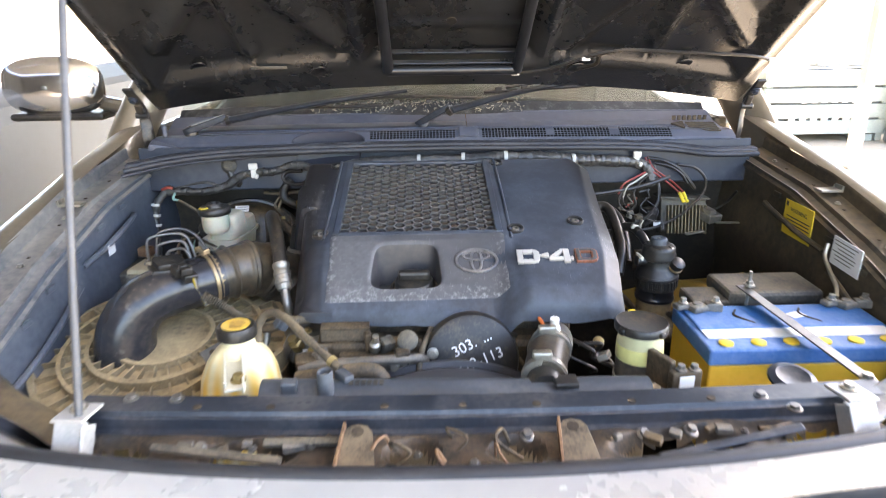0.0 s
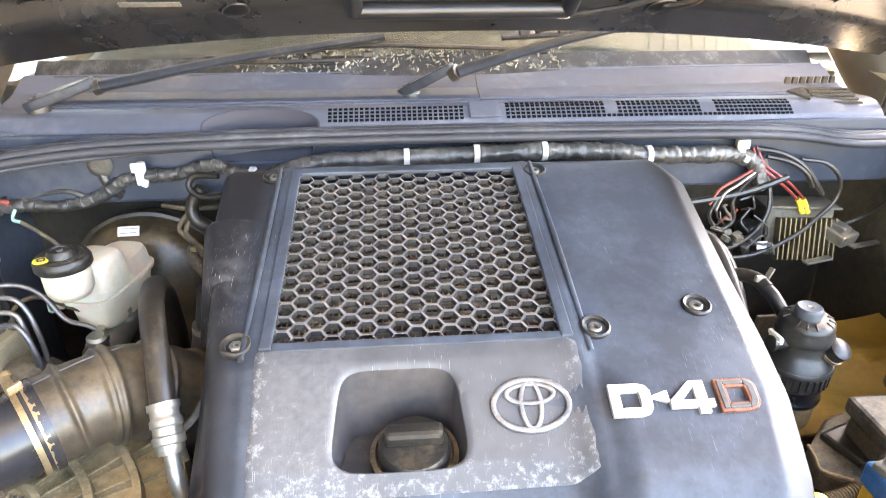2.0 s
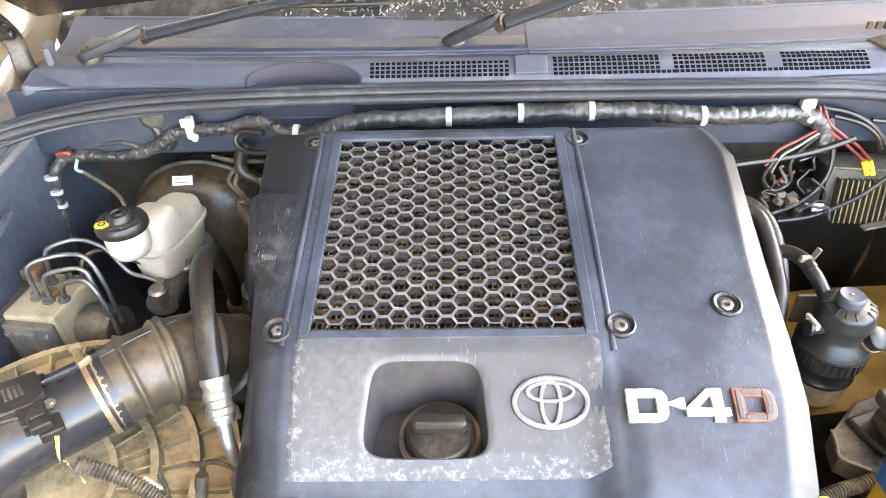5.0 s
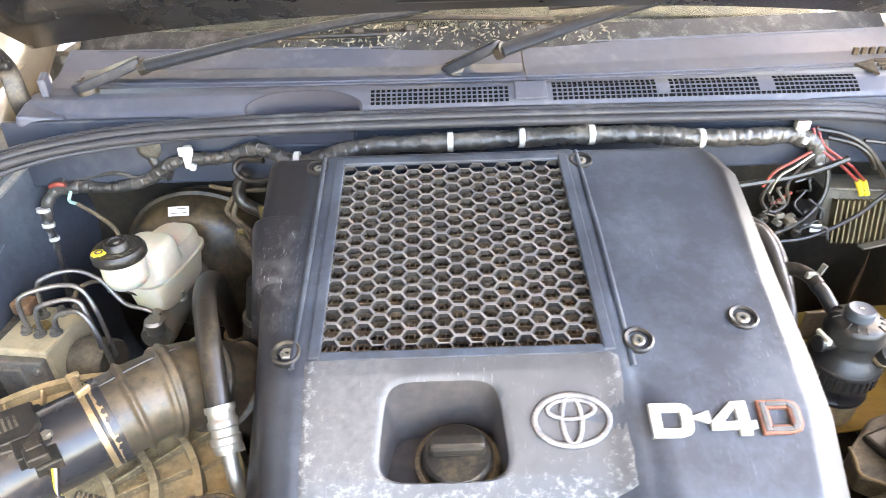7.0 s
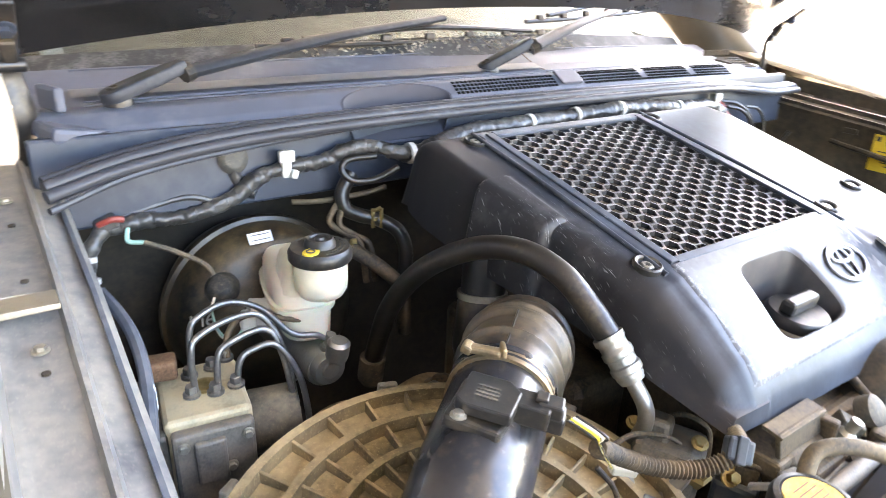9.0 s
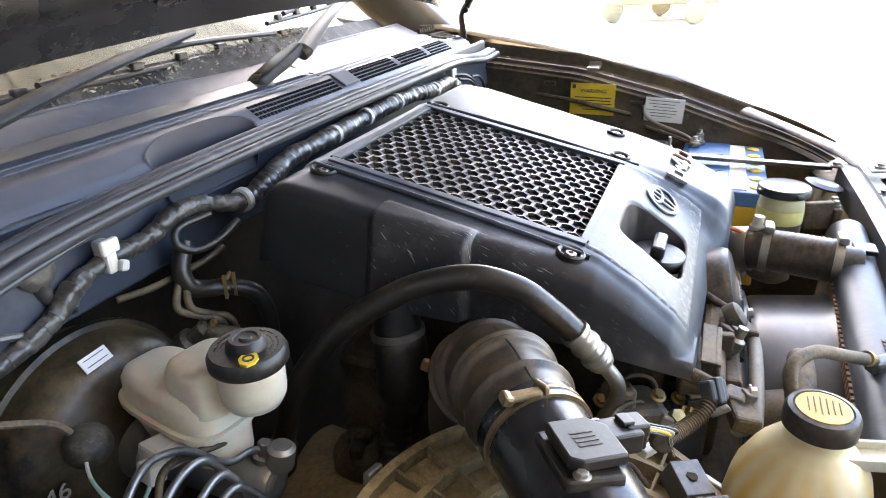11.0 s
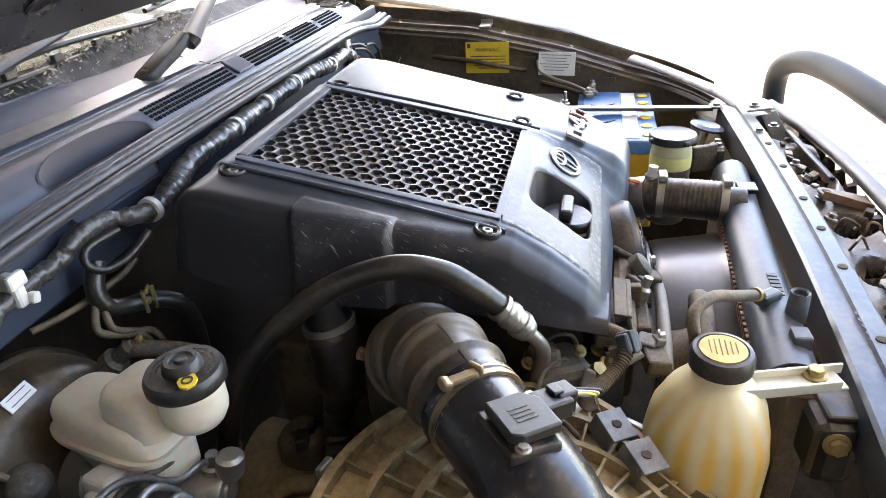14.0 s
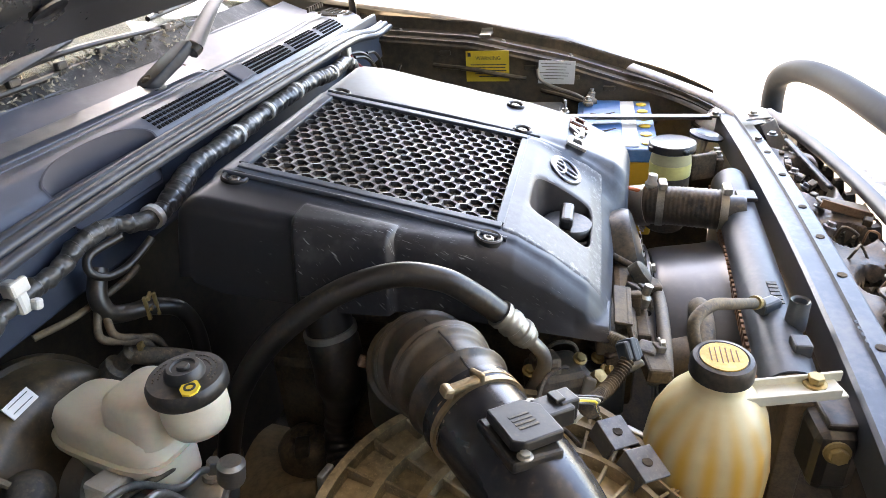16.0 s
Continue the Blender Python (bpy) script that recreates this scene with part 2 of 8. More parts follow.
M_WCLIP = mat("white_nylon", (0.55, 0.53, 0.48), 0.5, vary=0.15, scale=60, dust=DUST, dust_amt=0.25)
M_RED = mat("red_wire", (0.24, 0.030, 0.022), 0.45, vary=0.2, dust=DUST, dust_amt=0.2)
M_GREENW = mat("pale_green_wire", (0.25, 0.42, 0.36), 0.45, vary=0.15)
M_YELW = mat("yellow_wire", (0.72, 0.55, 0.05), 0.4, vary=0.1)
M_CHALK = mat("paint_marker", (0.75, 0.75, 0.72), 0.7, vary=0.1, bump=0)
M_GOLD = mat("zinc_plated_gold", (0.34, 0.25, 0.10), 0.42, 0.7, vary=0.35, scale=60, dust=DUST, dust_amt=0.4)
# dark brown painted for shade in the cab, gaps and flat-disc holes
M_DARK = mat("void_shade", (0.042, 0.029, 0.017), 0.9, vary=0.4, dust=(0.14, 0.10, 0.055), dust_amt=0.3, bump=0.2)
M_GRIME = mat("tan_road_grime", (0.20, 0.145, 0.075), 0.75, vary=0.45, scale=22, dust=(0.36, 0.27, 0.15), dust_amt=0.4, bump=0.3)
M_HOLE = mat("vent_slot_shade", (0.006, 0.006, 0.0065), 0.9, vary=0.2, bump=0, spec=0.05)
M_CLAMP = mat("dulled_gold_clamp", (0.34, 0.25, 0.145), 0.4, 0.7, vary=0.35, scale=60, dust=DUST, dust_amt=0.35)
M_CONC = mat("dusty_concrete", (0.46, 0.385, 0.29), 0.85, vary=0.14, scale=3, bump=0.25)
M_WALL = mat("grey_wall_paint", (0.16, 0.17, 0.18), 0.6, vary=0.06, scale=4, bump=0.05)
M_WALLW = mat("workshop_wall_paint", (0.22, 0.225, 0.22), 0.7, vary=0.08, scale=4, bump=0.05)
# darker than the back wall, so that it throws back little light
M_WALLD = mat("light_stop_grey", (0.075, 0.073, 0.070), 0.75, vary=0.12, scale=4, bump=0.05)
M_CRATE = mat("pale_crate_wood", (0.34, 0.39, 0.36), 0.7, vary=0.15, scale=12, bump=0.3)
M_ROOF = mat("sheet_metal_roof", (0.45, 0.46, 0.45), 0.5, 0.4, vary=0.1, scale=4, bump=0.1)
M_GALV = mat("dark_steel_tube", (0.014, 0.019, 0.026), 0.5, 0.0, vary=0.2, scale=14, bump=0.05, spec=0.05)
M_BULK = mat("grimy_bulkhead_paint", (0.024, 0.019, 0.0135), 0.5, vary=0.4, scale=14, dust=(0.16, 0.11, 0.06), dust_amt=0.25, bump=0.1, spec=0.3)
# paler copy of the body paint, with the sun's glare put into its colour
M_FASCIA = mat("sunlit_front_paint", (0.47, 0.47, 0.455), 0.26, 0.3, vary=0.06, scale=8, coat=0.4, bump=0.03)
M_LIP = mat("lip_rubber", (0.022, 0.023, 0.026), 0.45, vary=0.3, scale=20, bump=0.08)
M_SEAL = mat("seal_rubber", (0.014, 0.014, 0.015), 0.3, vary=0.3, scale=20, bump=0.06)
M_LAMP = mat("headlamp_lens", (0.62, 0.63, 0.62), 0.14, 0.1, vary=0.15, scale=16, coat=0.6, bump=0.03)
M_SHROUD = mat("shroud_plastic", (0.058, 0.060, 0.066), 0.30, vary=0.2, scale=12, dust=(0.20, 0.17, 0.13), dust_amt=0.07, bump=0.04, spec=0.6)
M_TROUGH = mat("wiper_trough_plastic", (0.078, 0.080, 0.088), 0.30, vary=0.2, scale=10, dust=(0.26, 0.25, 0.22), dust_amt=0.12, bump=0.06, spec=0.45)
M_SEAT = mat("dash_plastic", (0.020, 0.021, 0.022), 0.7, vary=0.5, scale=60, dust=(0.34, 0.33, 0.31), dust_amt=0.14, bump=0.3)

M_GLASS = bpy.data.materials.new("windscreen_glass")
M_GLASS.use_nodes = True
_g = M_GLASS.node_tree.nodes["Principled BSDF"]
_g.inputs["Base Color"].default_value = (0.85, 0.92, 0.88, 1)
_g.inputs["Roughness"].default_value, _g.inputs["Transmission Weight"].default_value = 0.02, 1.0
_g.inputs["IOR"].default_value = 1.5

# dusty level rims of the grille, painted pale as if lit over dark walls
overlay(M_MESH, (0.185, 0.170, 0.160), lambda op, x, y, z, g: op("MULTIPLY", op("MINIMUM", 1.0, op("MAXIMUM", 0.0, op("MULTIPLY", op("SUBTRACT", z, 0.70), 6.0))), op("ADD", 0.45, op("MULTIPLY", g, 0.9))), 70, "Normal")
# cloudy scuffs on the cover's flat top, with bluish sky sheen painted in
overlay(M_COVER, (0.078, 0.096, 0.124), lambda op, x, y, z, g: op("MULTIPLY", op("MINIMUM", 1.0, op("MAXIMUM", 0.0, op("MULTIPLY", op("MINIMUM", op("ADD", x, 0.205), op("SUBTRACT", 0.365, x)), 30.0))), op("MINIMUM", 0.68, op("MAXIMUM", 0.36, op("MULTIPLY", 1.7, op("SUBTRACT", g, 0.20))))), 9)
# scuffs along the rim of the worn panel, a paler rubbed patch beside the filler
overlay(M_COVERWORN, (0.22, 0.22, 0.23), lambda op, x, y, z, g: op("MULTIPLY", 0.5, op("MAXIMUM", 0.0, op("SMOOTH_MIN", op("MULTIPLY", op("SUBTRACT", 0.050, op("ABSOLUTE", op("ADD", x, 0.110))), 22.0), op("MULTIPLY", op("ADD", g, -0.25), 1.2), 0.2))))
overlay(M_COVERWORN, (0.33, 0.33, 0.33), lambda op, x, y, z, g: op("MULTIPLY", 0.65, op("MINIMUM", 1.0, op("MAXIMUM", 0.0, op("MULTIPLY", 5.0, op("SUBTRACT", op("ADD", g, op("MULTIPLY", 4.0, op("SUBTRACT", op("MAXIMUM", op("ABSOLUTE", x), op("ADD", op("MULTIPLY", y, -1.0), 0.036)), 0.163))), 0.50))))))
# fluid streaks between the tank's moulded ribs, deeper towards the bottom
overlay(M_COOL, (0.76, 0.47, 0.07), lambda op, x, y, z, g: op("MULTIPLY", op("MINIMUM", 0.95, op("MAXIMUM", op("MULTIPLY", op("SUBTRACT", -0.098, z), 16.0), 0.0)), op("ADD", 0.5, op("MULTIPLY", 0.5, op("SINE", op("MULTIPLY", 13.0, op("ARCTAN2", op("ADD", y, 0.246), op("ADD", x, 0.301))))))))


# ---- building helpers ----
def part(name, bm, material, parent=None, label="", smooth=False):
    """Links a bmesh as one mesh object, under a thing or a part."""
    me = bpy.data.meshes.new(name)
    bmesh.ops.recalc_face_normals(bm, faces=bm.faces[:])
    if smooth:
        for fc in bm.faces:
            fc.smooth = True
        for e in bm.edges:
            if len(e.link_faces) == 2 and e.calc_face_angle(0) > 0.7:
                e.smooth = False
    bm.to_mesh(me)
    bm.free()
    me.materials.append(material)
    ob = new(name, me)
    if parent is not None:
        ob.parent = parent
    if label:
        ob["label"] = label
    return ob


def thing(name, label, category, group="", kind=""):
    return tagged(new(name), label, category, group, kind)


def box(bm, c, s, bevel=0.0, rot=(0, 0, 0), seg=2):
    """A box at c of size s, with rounded edges."""
    m = pose(*c, *rot) @ Matrix.Diagonal((*s, 1))
    made = bmesh.ops.create_cube(bm, size=1, matrix=m)
    if bevel:
        es = list({e for v in made["verts"] for e in v.link_edges})
        bmesh.ops.bevel(bm, geom=es, offset=bevel, segments=seg, affect="EDGES", profile=0.5)
    return bm


def boxes(*specs, bevel=0.002):
    bm = bmesh.new()
    for sp in specs:
        box(bm, sp[0], sp[1], sp[3] if len(sp) > 3 else bevel, sp[2] if len(sp) > 2 else (0, 0, 0))
    return bm


def spline(pts, n=8):
    """Points along a smooth curve through pts."""
    p = [Vector(q) for q in pts]
    if len(p) == 2:
        return [p[0].lerp(p[1], i / n) for i in range(n + 1)]
    p = [2 * p[0] - p[1]] + p + [2 * p[-1] - p[-2]]
    out = []
    for i in range(1, len(p) - 2):
        a, b, c, d = p[i - 1:i + 3]
        for k in range(n):
            t = k / n
            out.append(0.5 * (2 * b + (c - a) * t + (2 * a - 5 * b + 4 * c - d) * t * t + (3 * b - a - 3 * c + d) * t ** 3))
    out.append(p[-2])
    return out


def tube(bm, pts, r, n=8, seg=12, caps=True, flat=1.0):
    """A round tube along a smooth curve. r: metres, or a function of the way along (0 to 1) and metres from the start."""
    line = spline(pts, n)
    run, dist = 0.0, [0.0]
    for a, b in zip(line, line[1:]):
        run += (b - a).length
        dist.append(run)
    t = (line[1] - line[0]).normalized()
    side = t.orthogonal().normalized()
    if abs(t.z) < 0.9:
        side = t.cross(Vector((0, 0, 1))).normalized()
    rings = []
    for i, q in enumerate(line):
        t = (line[min(i + 1, len(line) - 1)] - line[max(i - 1, 0)]).normalized()
        side = (side - t * side.dot(t)).normalized()
        up = side.cross(t)
        rad = r(dist[i] / run, dist[i]) if callable(r) else r
        rings.append([bm.verts.new(q + (side * math.cos(a) + up * math.sin(a) * flat) * rad)
                      for a in (math.tau * k / seg for k in range(seg))])
    for a, b in zip(rings, rings[1:]):
        for k in range(seg):
            bm.faces.new((a[k], a[(k + 1) % seg], b[(k + 1) % seg], b[k]))
    if caps:
        bm.faces.new(rings[0][::-1])
        bm.faces.new(rings[-1])
    return bm


def crumple(bm, amp, fine):
    """Pushes a surface in and out in sharp creases, as wound tape has."""
    bm.normal_update()
    moves = []
    for v in bm.verts:
        q = v.co * fine
        q = Vector((q.x + 0.6 * q.z, q.y * 1.3, q.z - 0.5 * q.x))
        a, b = noise.noise(q), noise.noise(q * 2.3 + Vector((3, 7, 1)))
        moves.append(v.normal * amp * (0.5 - 1.6 * abs(a) + 0.5 * (0.4 - abs(b))))
    for v, m in zip(bm.verts, moves):
        v.co += m
    return bm


def pipe(name, pts, r, material, parent=None, label="", n=8, seg=12, flat=1.0):
    return part(name, tube(bmesh.new(), pts, r, n, seg, True, flat), material, parent, label, True)


def lathe(bm, prof, c=(0, 0, 0), axis=(0, 0, 1), seg=32):
    """Turns a profile of (radius, height) about an axis through c."""
    q = Vector((0, 0, 1)).rotation_difference(Vector(axis).normalized()).to_matrix().to_4x4()
    m = Matrix.Translation(c) @ q
    rings = []
    for r, h in prof:
        if r < 1e-6:
            rings.append([bm.verts.new(m @ Vector((0, 0, h)))])
        else:
            rings.append([bm.verts.new(m @ Vector((r * math.cos(math.tau * k / seg), r * math.sin(math.tau * k / seg), h)))
                          for k in range(seg)])
    for a, b in zip(rings, rings[1:]):
        for k in range(seg):
            j = (k + 1) % seg
            if len(a) == 1 and len(b) == 1:
                continue
            if len(a) == 1:
                bm.faces.new((a[0], b[k], b[j]))
            elif len(b) == 1:
                bm.faces.new((a[k], a[j], b[0]))
            else:
                bm.faces.new((a[k], a[j], b[j], b[k]))
    for ring, flip in ((rings[0], True), (rings[-1], False)):
        if len(ring) > 2:
            bm.faces.new(ring[::-1] if flip else ring)
    return bm


def turned(name, prof, c, material, parent=None, label="", axis=(0, 0, 1), seg=32):
    return part(name, lathe(bmesh.new(), prof, c, axis, seg), material, parent, label, True)


def prism(bm, poly, depth, m=Matrix(), bevel=0.0):
    """A flat outline in x, y, thickened by depth towards +z, laid by the pose m."""
    vs = [bm.verts.new(m @ Vector((x, y, 0))) for x, y in poly]
    top = [bm.verts.new(m @ Vector((x, y, depth))) for x, y in poly]
    made = [bm.faces.new(vs[::-1]), bm.faces.new(top)]
    for i in range(len(poly)):
        j = (i + 1) % len(poly)
        made.append(bm.faces.new((vs[i], vs[j], top[j], top[i])))
    if bevel:
        es = list({e for fc in made for e in fc.edges})
        bmesh.ops.bevel(bm, geom=es, offset=bevel, segments=2, affect="EDGES", profile=0.5)
    return bm


def sheet(bm, fn, nu, nv, thick=0.0, way=(0, 0, -1)):
    """A surface fn(u, v) over 0..1, with a thickness."""
    def grid(off):
        return [[bm.verts.new(Vector(fn(i / nu, j / nv)) + off) for j in range(nv + 1)] for i in range(nu + 1)]
    a = grid(Vector((0, 0, 0)))
    for i in range(nu):
        for j in range(nv):
            bm.faces.new((a[i][j], a[i + 1][j], a[i + 1][j + 1], a[i][j + 1]))
    if thick:
        b = grid(Vector(way).normalized() * thick)
        for i in range(nu):
            for j in range(nv):
                bm.faces.new((b[i][j], b[i][j + 1], b[i + 1][j + 1], b[i + 1][j]))
        ring_a = [a[i][0] for i in range(nu + 1)] + [a[nu][j] for j in range(1, nv + 1)] + \
                 [a[i][nv] for i in range(nu - 1, -1, -1)] + [a[0][j] for j in range(nv - 1, 0, -1)]
        ring_b = [b[i][0] for i in range(nu + 1)] + [b[nu][j] for j in range(1, nv + 1)] + \
                 [b[i][nv] for i in range(nu - 1, -1, -1)] + [b[0][j] for j in range(nv - 1, 0, -1)]
        for k in range(len(ring_a)):
            q = (k + 1) % len(ring_a)
            bm.faces.new((ring_a[k], ring_b[k], ring_b[q], ring_a[q]))
    return bm


def smooth01(x):
    x = max(0.0, min(1.0, x))
    return x * x * (3 - 2 * x)


def lerp(a, b, t):
    return a + (b - a) * t


def table(x, rows):
    """Piecewise straight values: rows of (x, y) in order."""
    if x <= rows[0][0]:
        return rows[0][1]
    for (a, p), (b, q) in zip(rows, rows[1:]):
        if x <= b:
            return lerp(p, q, (x - a) / (b - a))
    return rows[-1][1]


def bolt(parent, c, r=0.007, h=0.006, axis=(0, 0, 1), material=None, name="bolt", label=""):
    """A flanged hexagon bolt head."""
    bm = lathe(bmesh.new(), [(r * 1.45, 0), (r * 1.45, h * 0.25), (r * 1.1, h * 0.35)], c, axis, 16)
    lathe(bm, [(r, h * 0.3), (r, h * 0.95), (r * 0.9, h), (0, h)], c, axis, 6)
    return part(name, bm, material or M_STEEL, parent, label)

# ---- the place round the car ----
FLOOR = -1.05
XC = 0.075          # the car's middle
XL, XR = -0.684, 0.845   # inner wings
bm = bmesh.new()
box(bm, (0, 0, FLOOR - 0.05), (400, 400, 0.1))
tagged(part("ground", bm, M_CONC), "pale dusty concrete yard and workshop floor", "ground", kind="structure")
# unseen walls added left and front-left to block light from there
tagged(part("shade_wall_left", boxes(((-6.5, 0.75, 0.9), (0.2, 9.7, 3.9)), ((-4.2, -4.1, 0.9), (4.6, 0.2, 3.9)), bevel=0), M_WALLD), "unseen dim grey wall added to keep light off the car's left", "wall", kind="structure")
tagged(part("wall_back", boxes(((-0.075, 9.2, 1.0), (7.05, 0.2, 4.1)), bevel=0), M_WALLW), "pale workshop back wall", "wall", kind="structure")
# roof out of view; its slabs are placed to keep sun and sky off the bay
roof = bmesh.new()
box(roof, (-2.5, -2.2, 3.15), (8.0, 3.9, 0.06))
box(roof, (-1.05, 4.45, 3.15), (10.7, 9.3, 0.06))
for k in range(53):
    box(roof, (-6.3 + 0.2 * k, 4.45, 3.105), (0.06, 9.3, 0.03))
for k in range(6):
    box(roof, (-1.05, 1.2 + 1.5 * k, 3.0), (10.7, 0.08, 0.16))
tagged(part("ceiling", roof, M_ROOF), "unseen corrugated sheet metal canopy roof on purlins, sized to shade the car", "ceiling", kind="structure")
for px, py in ((4.2, 8.8), (4.2, 5.0), (4.2, 1.1), (-6.2, 1.1)):
    tagged(part("roof_post", boxes(((px, py, 1.0), (0.1, 0.1, 4.1)), bevel=0.005), M_ROOF), "grey steel workshop roof post", "post", "roof posts", "structure")


# ---- the car's body round the engine bay ----
def rail_z(y):
    return table(y, [(-0.45, -0.165), (-0.35, -0.125), (-0.2, -0.085), (-0.04, -0.035), (0.12, 0.0), (0.2, 0.018), (0.433, 0.038), (0.60, 0.055)])


def wing(side):
    """An inner wing with its top rail, stepped flange and outer panel edge."""
    xw = XL if side < 0 else XR
    mt = M_WINGL if side < 0 else M_BODYR
    root = thing("front_wing", "dusty blue-grey inner front wing panel" if side < 0 else "dusty brown-grey inner front wing panel", "car body")

    def wall_fn(u, v):
        y = lerp(-0.42, 0.555, u)
        top = rail_z(y) - 0.004
        z = lerp(top, -0.62, v)
        bulge = 0.02 * math.sin(v * 9) * smooth01(v * 3) + 0.018 * smooth01((u - 0.35) * 6) * smooth01(1 - abs(v - 0.45) * 3)
        narrow = 0.10 * smooth01((0.18 - u) / 0.25)
        return (xw - side * (bulge + narrow), y, z)
    part("inner_panel", sheet(bmesh.new(), wall_fn, 40, 24, 0.004, (side, 0, 0)), mt, root, smooth=True)

    def rail_fn(u, v):
        y = lerp(-0.40, 0.52, u)
        z = rail_z(y)
        narrow = 0.10 * smooth01((0.18 - u) / 0.25)
        prof = [(-0.004, -0.016), (0.004, -0.010), (0.024, -0.002), (0.027, 0.007), (0.031, 0.008), (0.034, 0.001), (0.070, 0.003), (0.078, 0.006), (0.081, 0.030), (0.084, 0.034)]
        a = v * (len(prof) - 1)
        i = min(int(a), len(prof) - 2)
        ox, oz = lerp(prof[i][0], prof[i + 1][0], a - i), lerp(prof[i][1], prof[i + 1][1], a - i)
        return (xw + side * (ox - 0.002 - narrow), y, z + oz)
    part("top_rail", sheet(bmesh.new(), rail_fn, 24, 36, 0.004), M_RAIL if side < 0 else mt, root, smooth=True)

    def edge_fn(u, v):
        y = lerp(-0.50, 0.75, u)
        z0 = table(y, [(-0.50, -0.165), (-0.347, -0.102), (-0.037, 0.014), (0.318, 0.080), (0.75, 0.145)]) - 0.015
        ang = v * 1.9
        return (xw + side * (0.082 + 0.03 * math.sin(ang) * 1.0 + 0.11 * v * v - 0.06 * smooth01((0.2 - u) / 0.2)), y, z0 + 0.022 * math.sin(v * 2.2) - 0.16 * v ** 3)
    part("outer_panel", sheet(bmesh.new(), edge_fn, 24, 14, 0.003, (-side, 0, -0.4)), M_BODY, root, "champagne grey painted wing edge", True)
    for k, y in enumerate((0.124, -0.05, 0.40)):
        bolt(root, (xw + side * 0.050, y, rail_z(y) + 0.004), 0.0045, 0.005)
    for y in (0.16, 0.05, -0.06, -0.15, 0.27):
        bm = bmesh.new()
        box(bm, (xw - side * 0.002, y, rail_z(y) - 0.035), (0.006, 0.03, 0.012), 0.002)
        part("panel_tab", bm, mt, root)
    for y in (-0.18, -0.02, 0.10, 0.22, 0.34):
        turned("rail_hole", [(0.0032, -0.001), (0.0032, 0.0008), (0, 0.0008)], (xw + side * 0.050, y, rail_z(y) + 0.0035), M_DARK, root, seg=14)
    for y0, y1, dz in ((-0.30, 0.02, -0.085), (0.06, 0.30, -0.065)):
        pipe("pressed_fold", [(xw - side * (0.004 + 0.02 * math.sin(0.45 * k)), lerp(y0, y1, k / 6), rail_z(lerp(y0, y1, k / 6)) + dz) for k in range(7)], 0.006, mt, root, n=4, seg=8)
    # folded clip on the rail
    bm = bmesh.new()
    prism(bm, [(0, 0), (0.05, 0), (0.05, 0.014), (0.046, 0.014), (0.044, 0.005), (0, 0.005)], 0.03,
          pose(xw + side * 0.03, 0.185, rail_z(0.18) + 0.008, 90, 0, 0) @ Matrix.Diagonal((side, 1, 1, 1)), 0.001)
    part("rail_clip", bm, M_STEEL, root, "bent zinc-plated clip")
    return root


wing(-1)
wing(1)

# bulkhead behind the engine
fw = thing("bulkhead", "dusty dark blue-grey bulkhead panel", "car body")
part("upper_panel", boxes(((XC, 0.452, 0.035), (1.56, 0.012, 0.11), (-6, 0, 0), 0.004)), M_BODYIN, fw)
part("ledge", boxes(((XC, 0.50, -0.018), (1.56, 0.10, 0.006), (0, 0, 0), 0.002)), M_BODYIN, fw)


def fire_fn(u, v):
    return (lerp(XL, XR, u), 0.548 + 0.01 * math.sin(u * 30) * math.sin(v * 9), lerp(-0.018, -0.66, v))


part("lower_panel", sheet(bmesh.new(), fire_fn, 40, 20, 0.005, (0, 1, 0)), M_BULK, fw, smooth=True)
# dark tub added round the bay to hide sunlit ground in the gaps
tagged(part("bay_closure", boxes(((XC, 0.0, -0.70), (1.66, 1.25, 0.02)), ((XL - 0.07, 0.12, -0.43), (0.02, 0.92, 0.54)), ((XR + 0.07, 0.12, -0.43), (0.02, 0.92, 0.54)), ((XC, 0.60, -0.40), (1.66, 0.02, 0.64)), ((XC, -0.60, -0.48), (1.66, 0.02, 0.44)), bevel=0), M_DARK), "dark grimy box added under the engine to shut out the bright ground", "car body", kind="structure")


# cowl: plastic panel between bulkhead and windscreen
def cowl_z(y):
    return table(y, [(0.432, 0.093), (0.440, 0.106), (0.462, 0.121), (0.475, 0.123), (0.50, 0.118), (0.545, 0.128), (0.60, 0.150), (0.64, 0.160)])


def cowl_bow(x):
    """How far the rear edge sweeps back towards the sides."""
    return 0.10 * ((x - XC) / 0.78) ** 2


cowl = thing("cowl_panel", "weathered grey plastic windscreen cowl panel with vent slots", "cowl")


def cowl_fn(u, v):
    x = lerp(-0.69, 0.83, u)
    y = lerp(0.432, 0.60, v)
    z = cowl_z(y)
    scoop = 0.045 * smooth01(7 - 7 * math.hypot((x + 0.226) / 0.090, (y - 0.438) / 0.027))
    y2 = y + cowl_bow(x) * (0.5 + 0.5 * smooth01((v - 0.1) / 0.5))
    return (x, y2, z - scoop - 0.02 * cowl_bow(x) / 0.1)


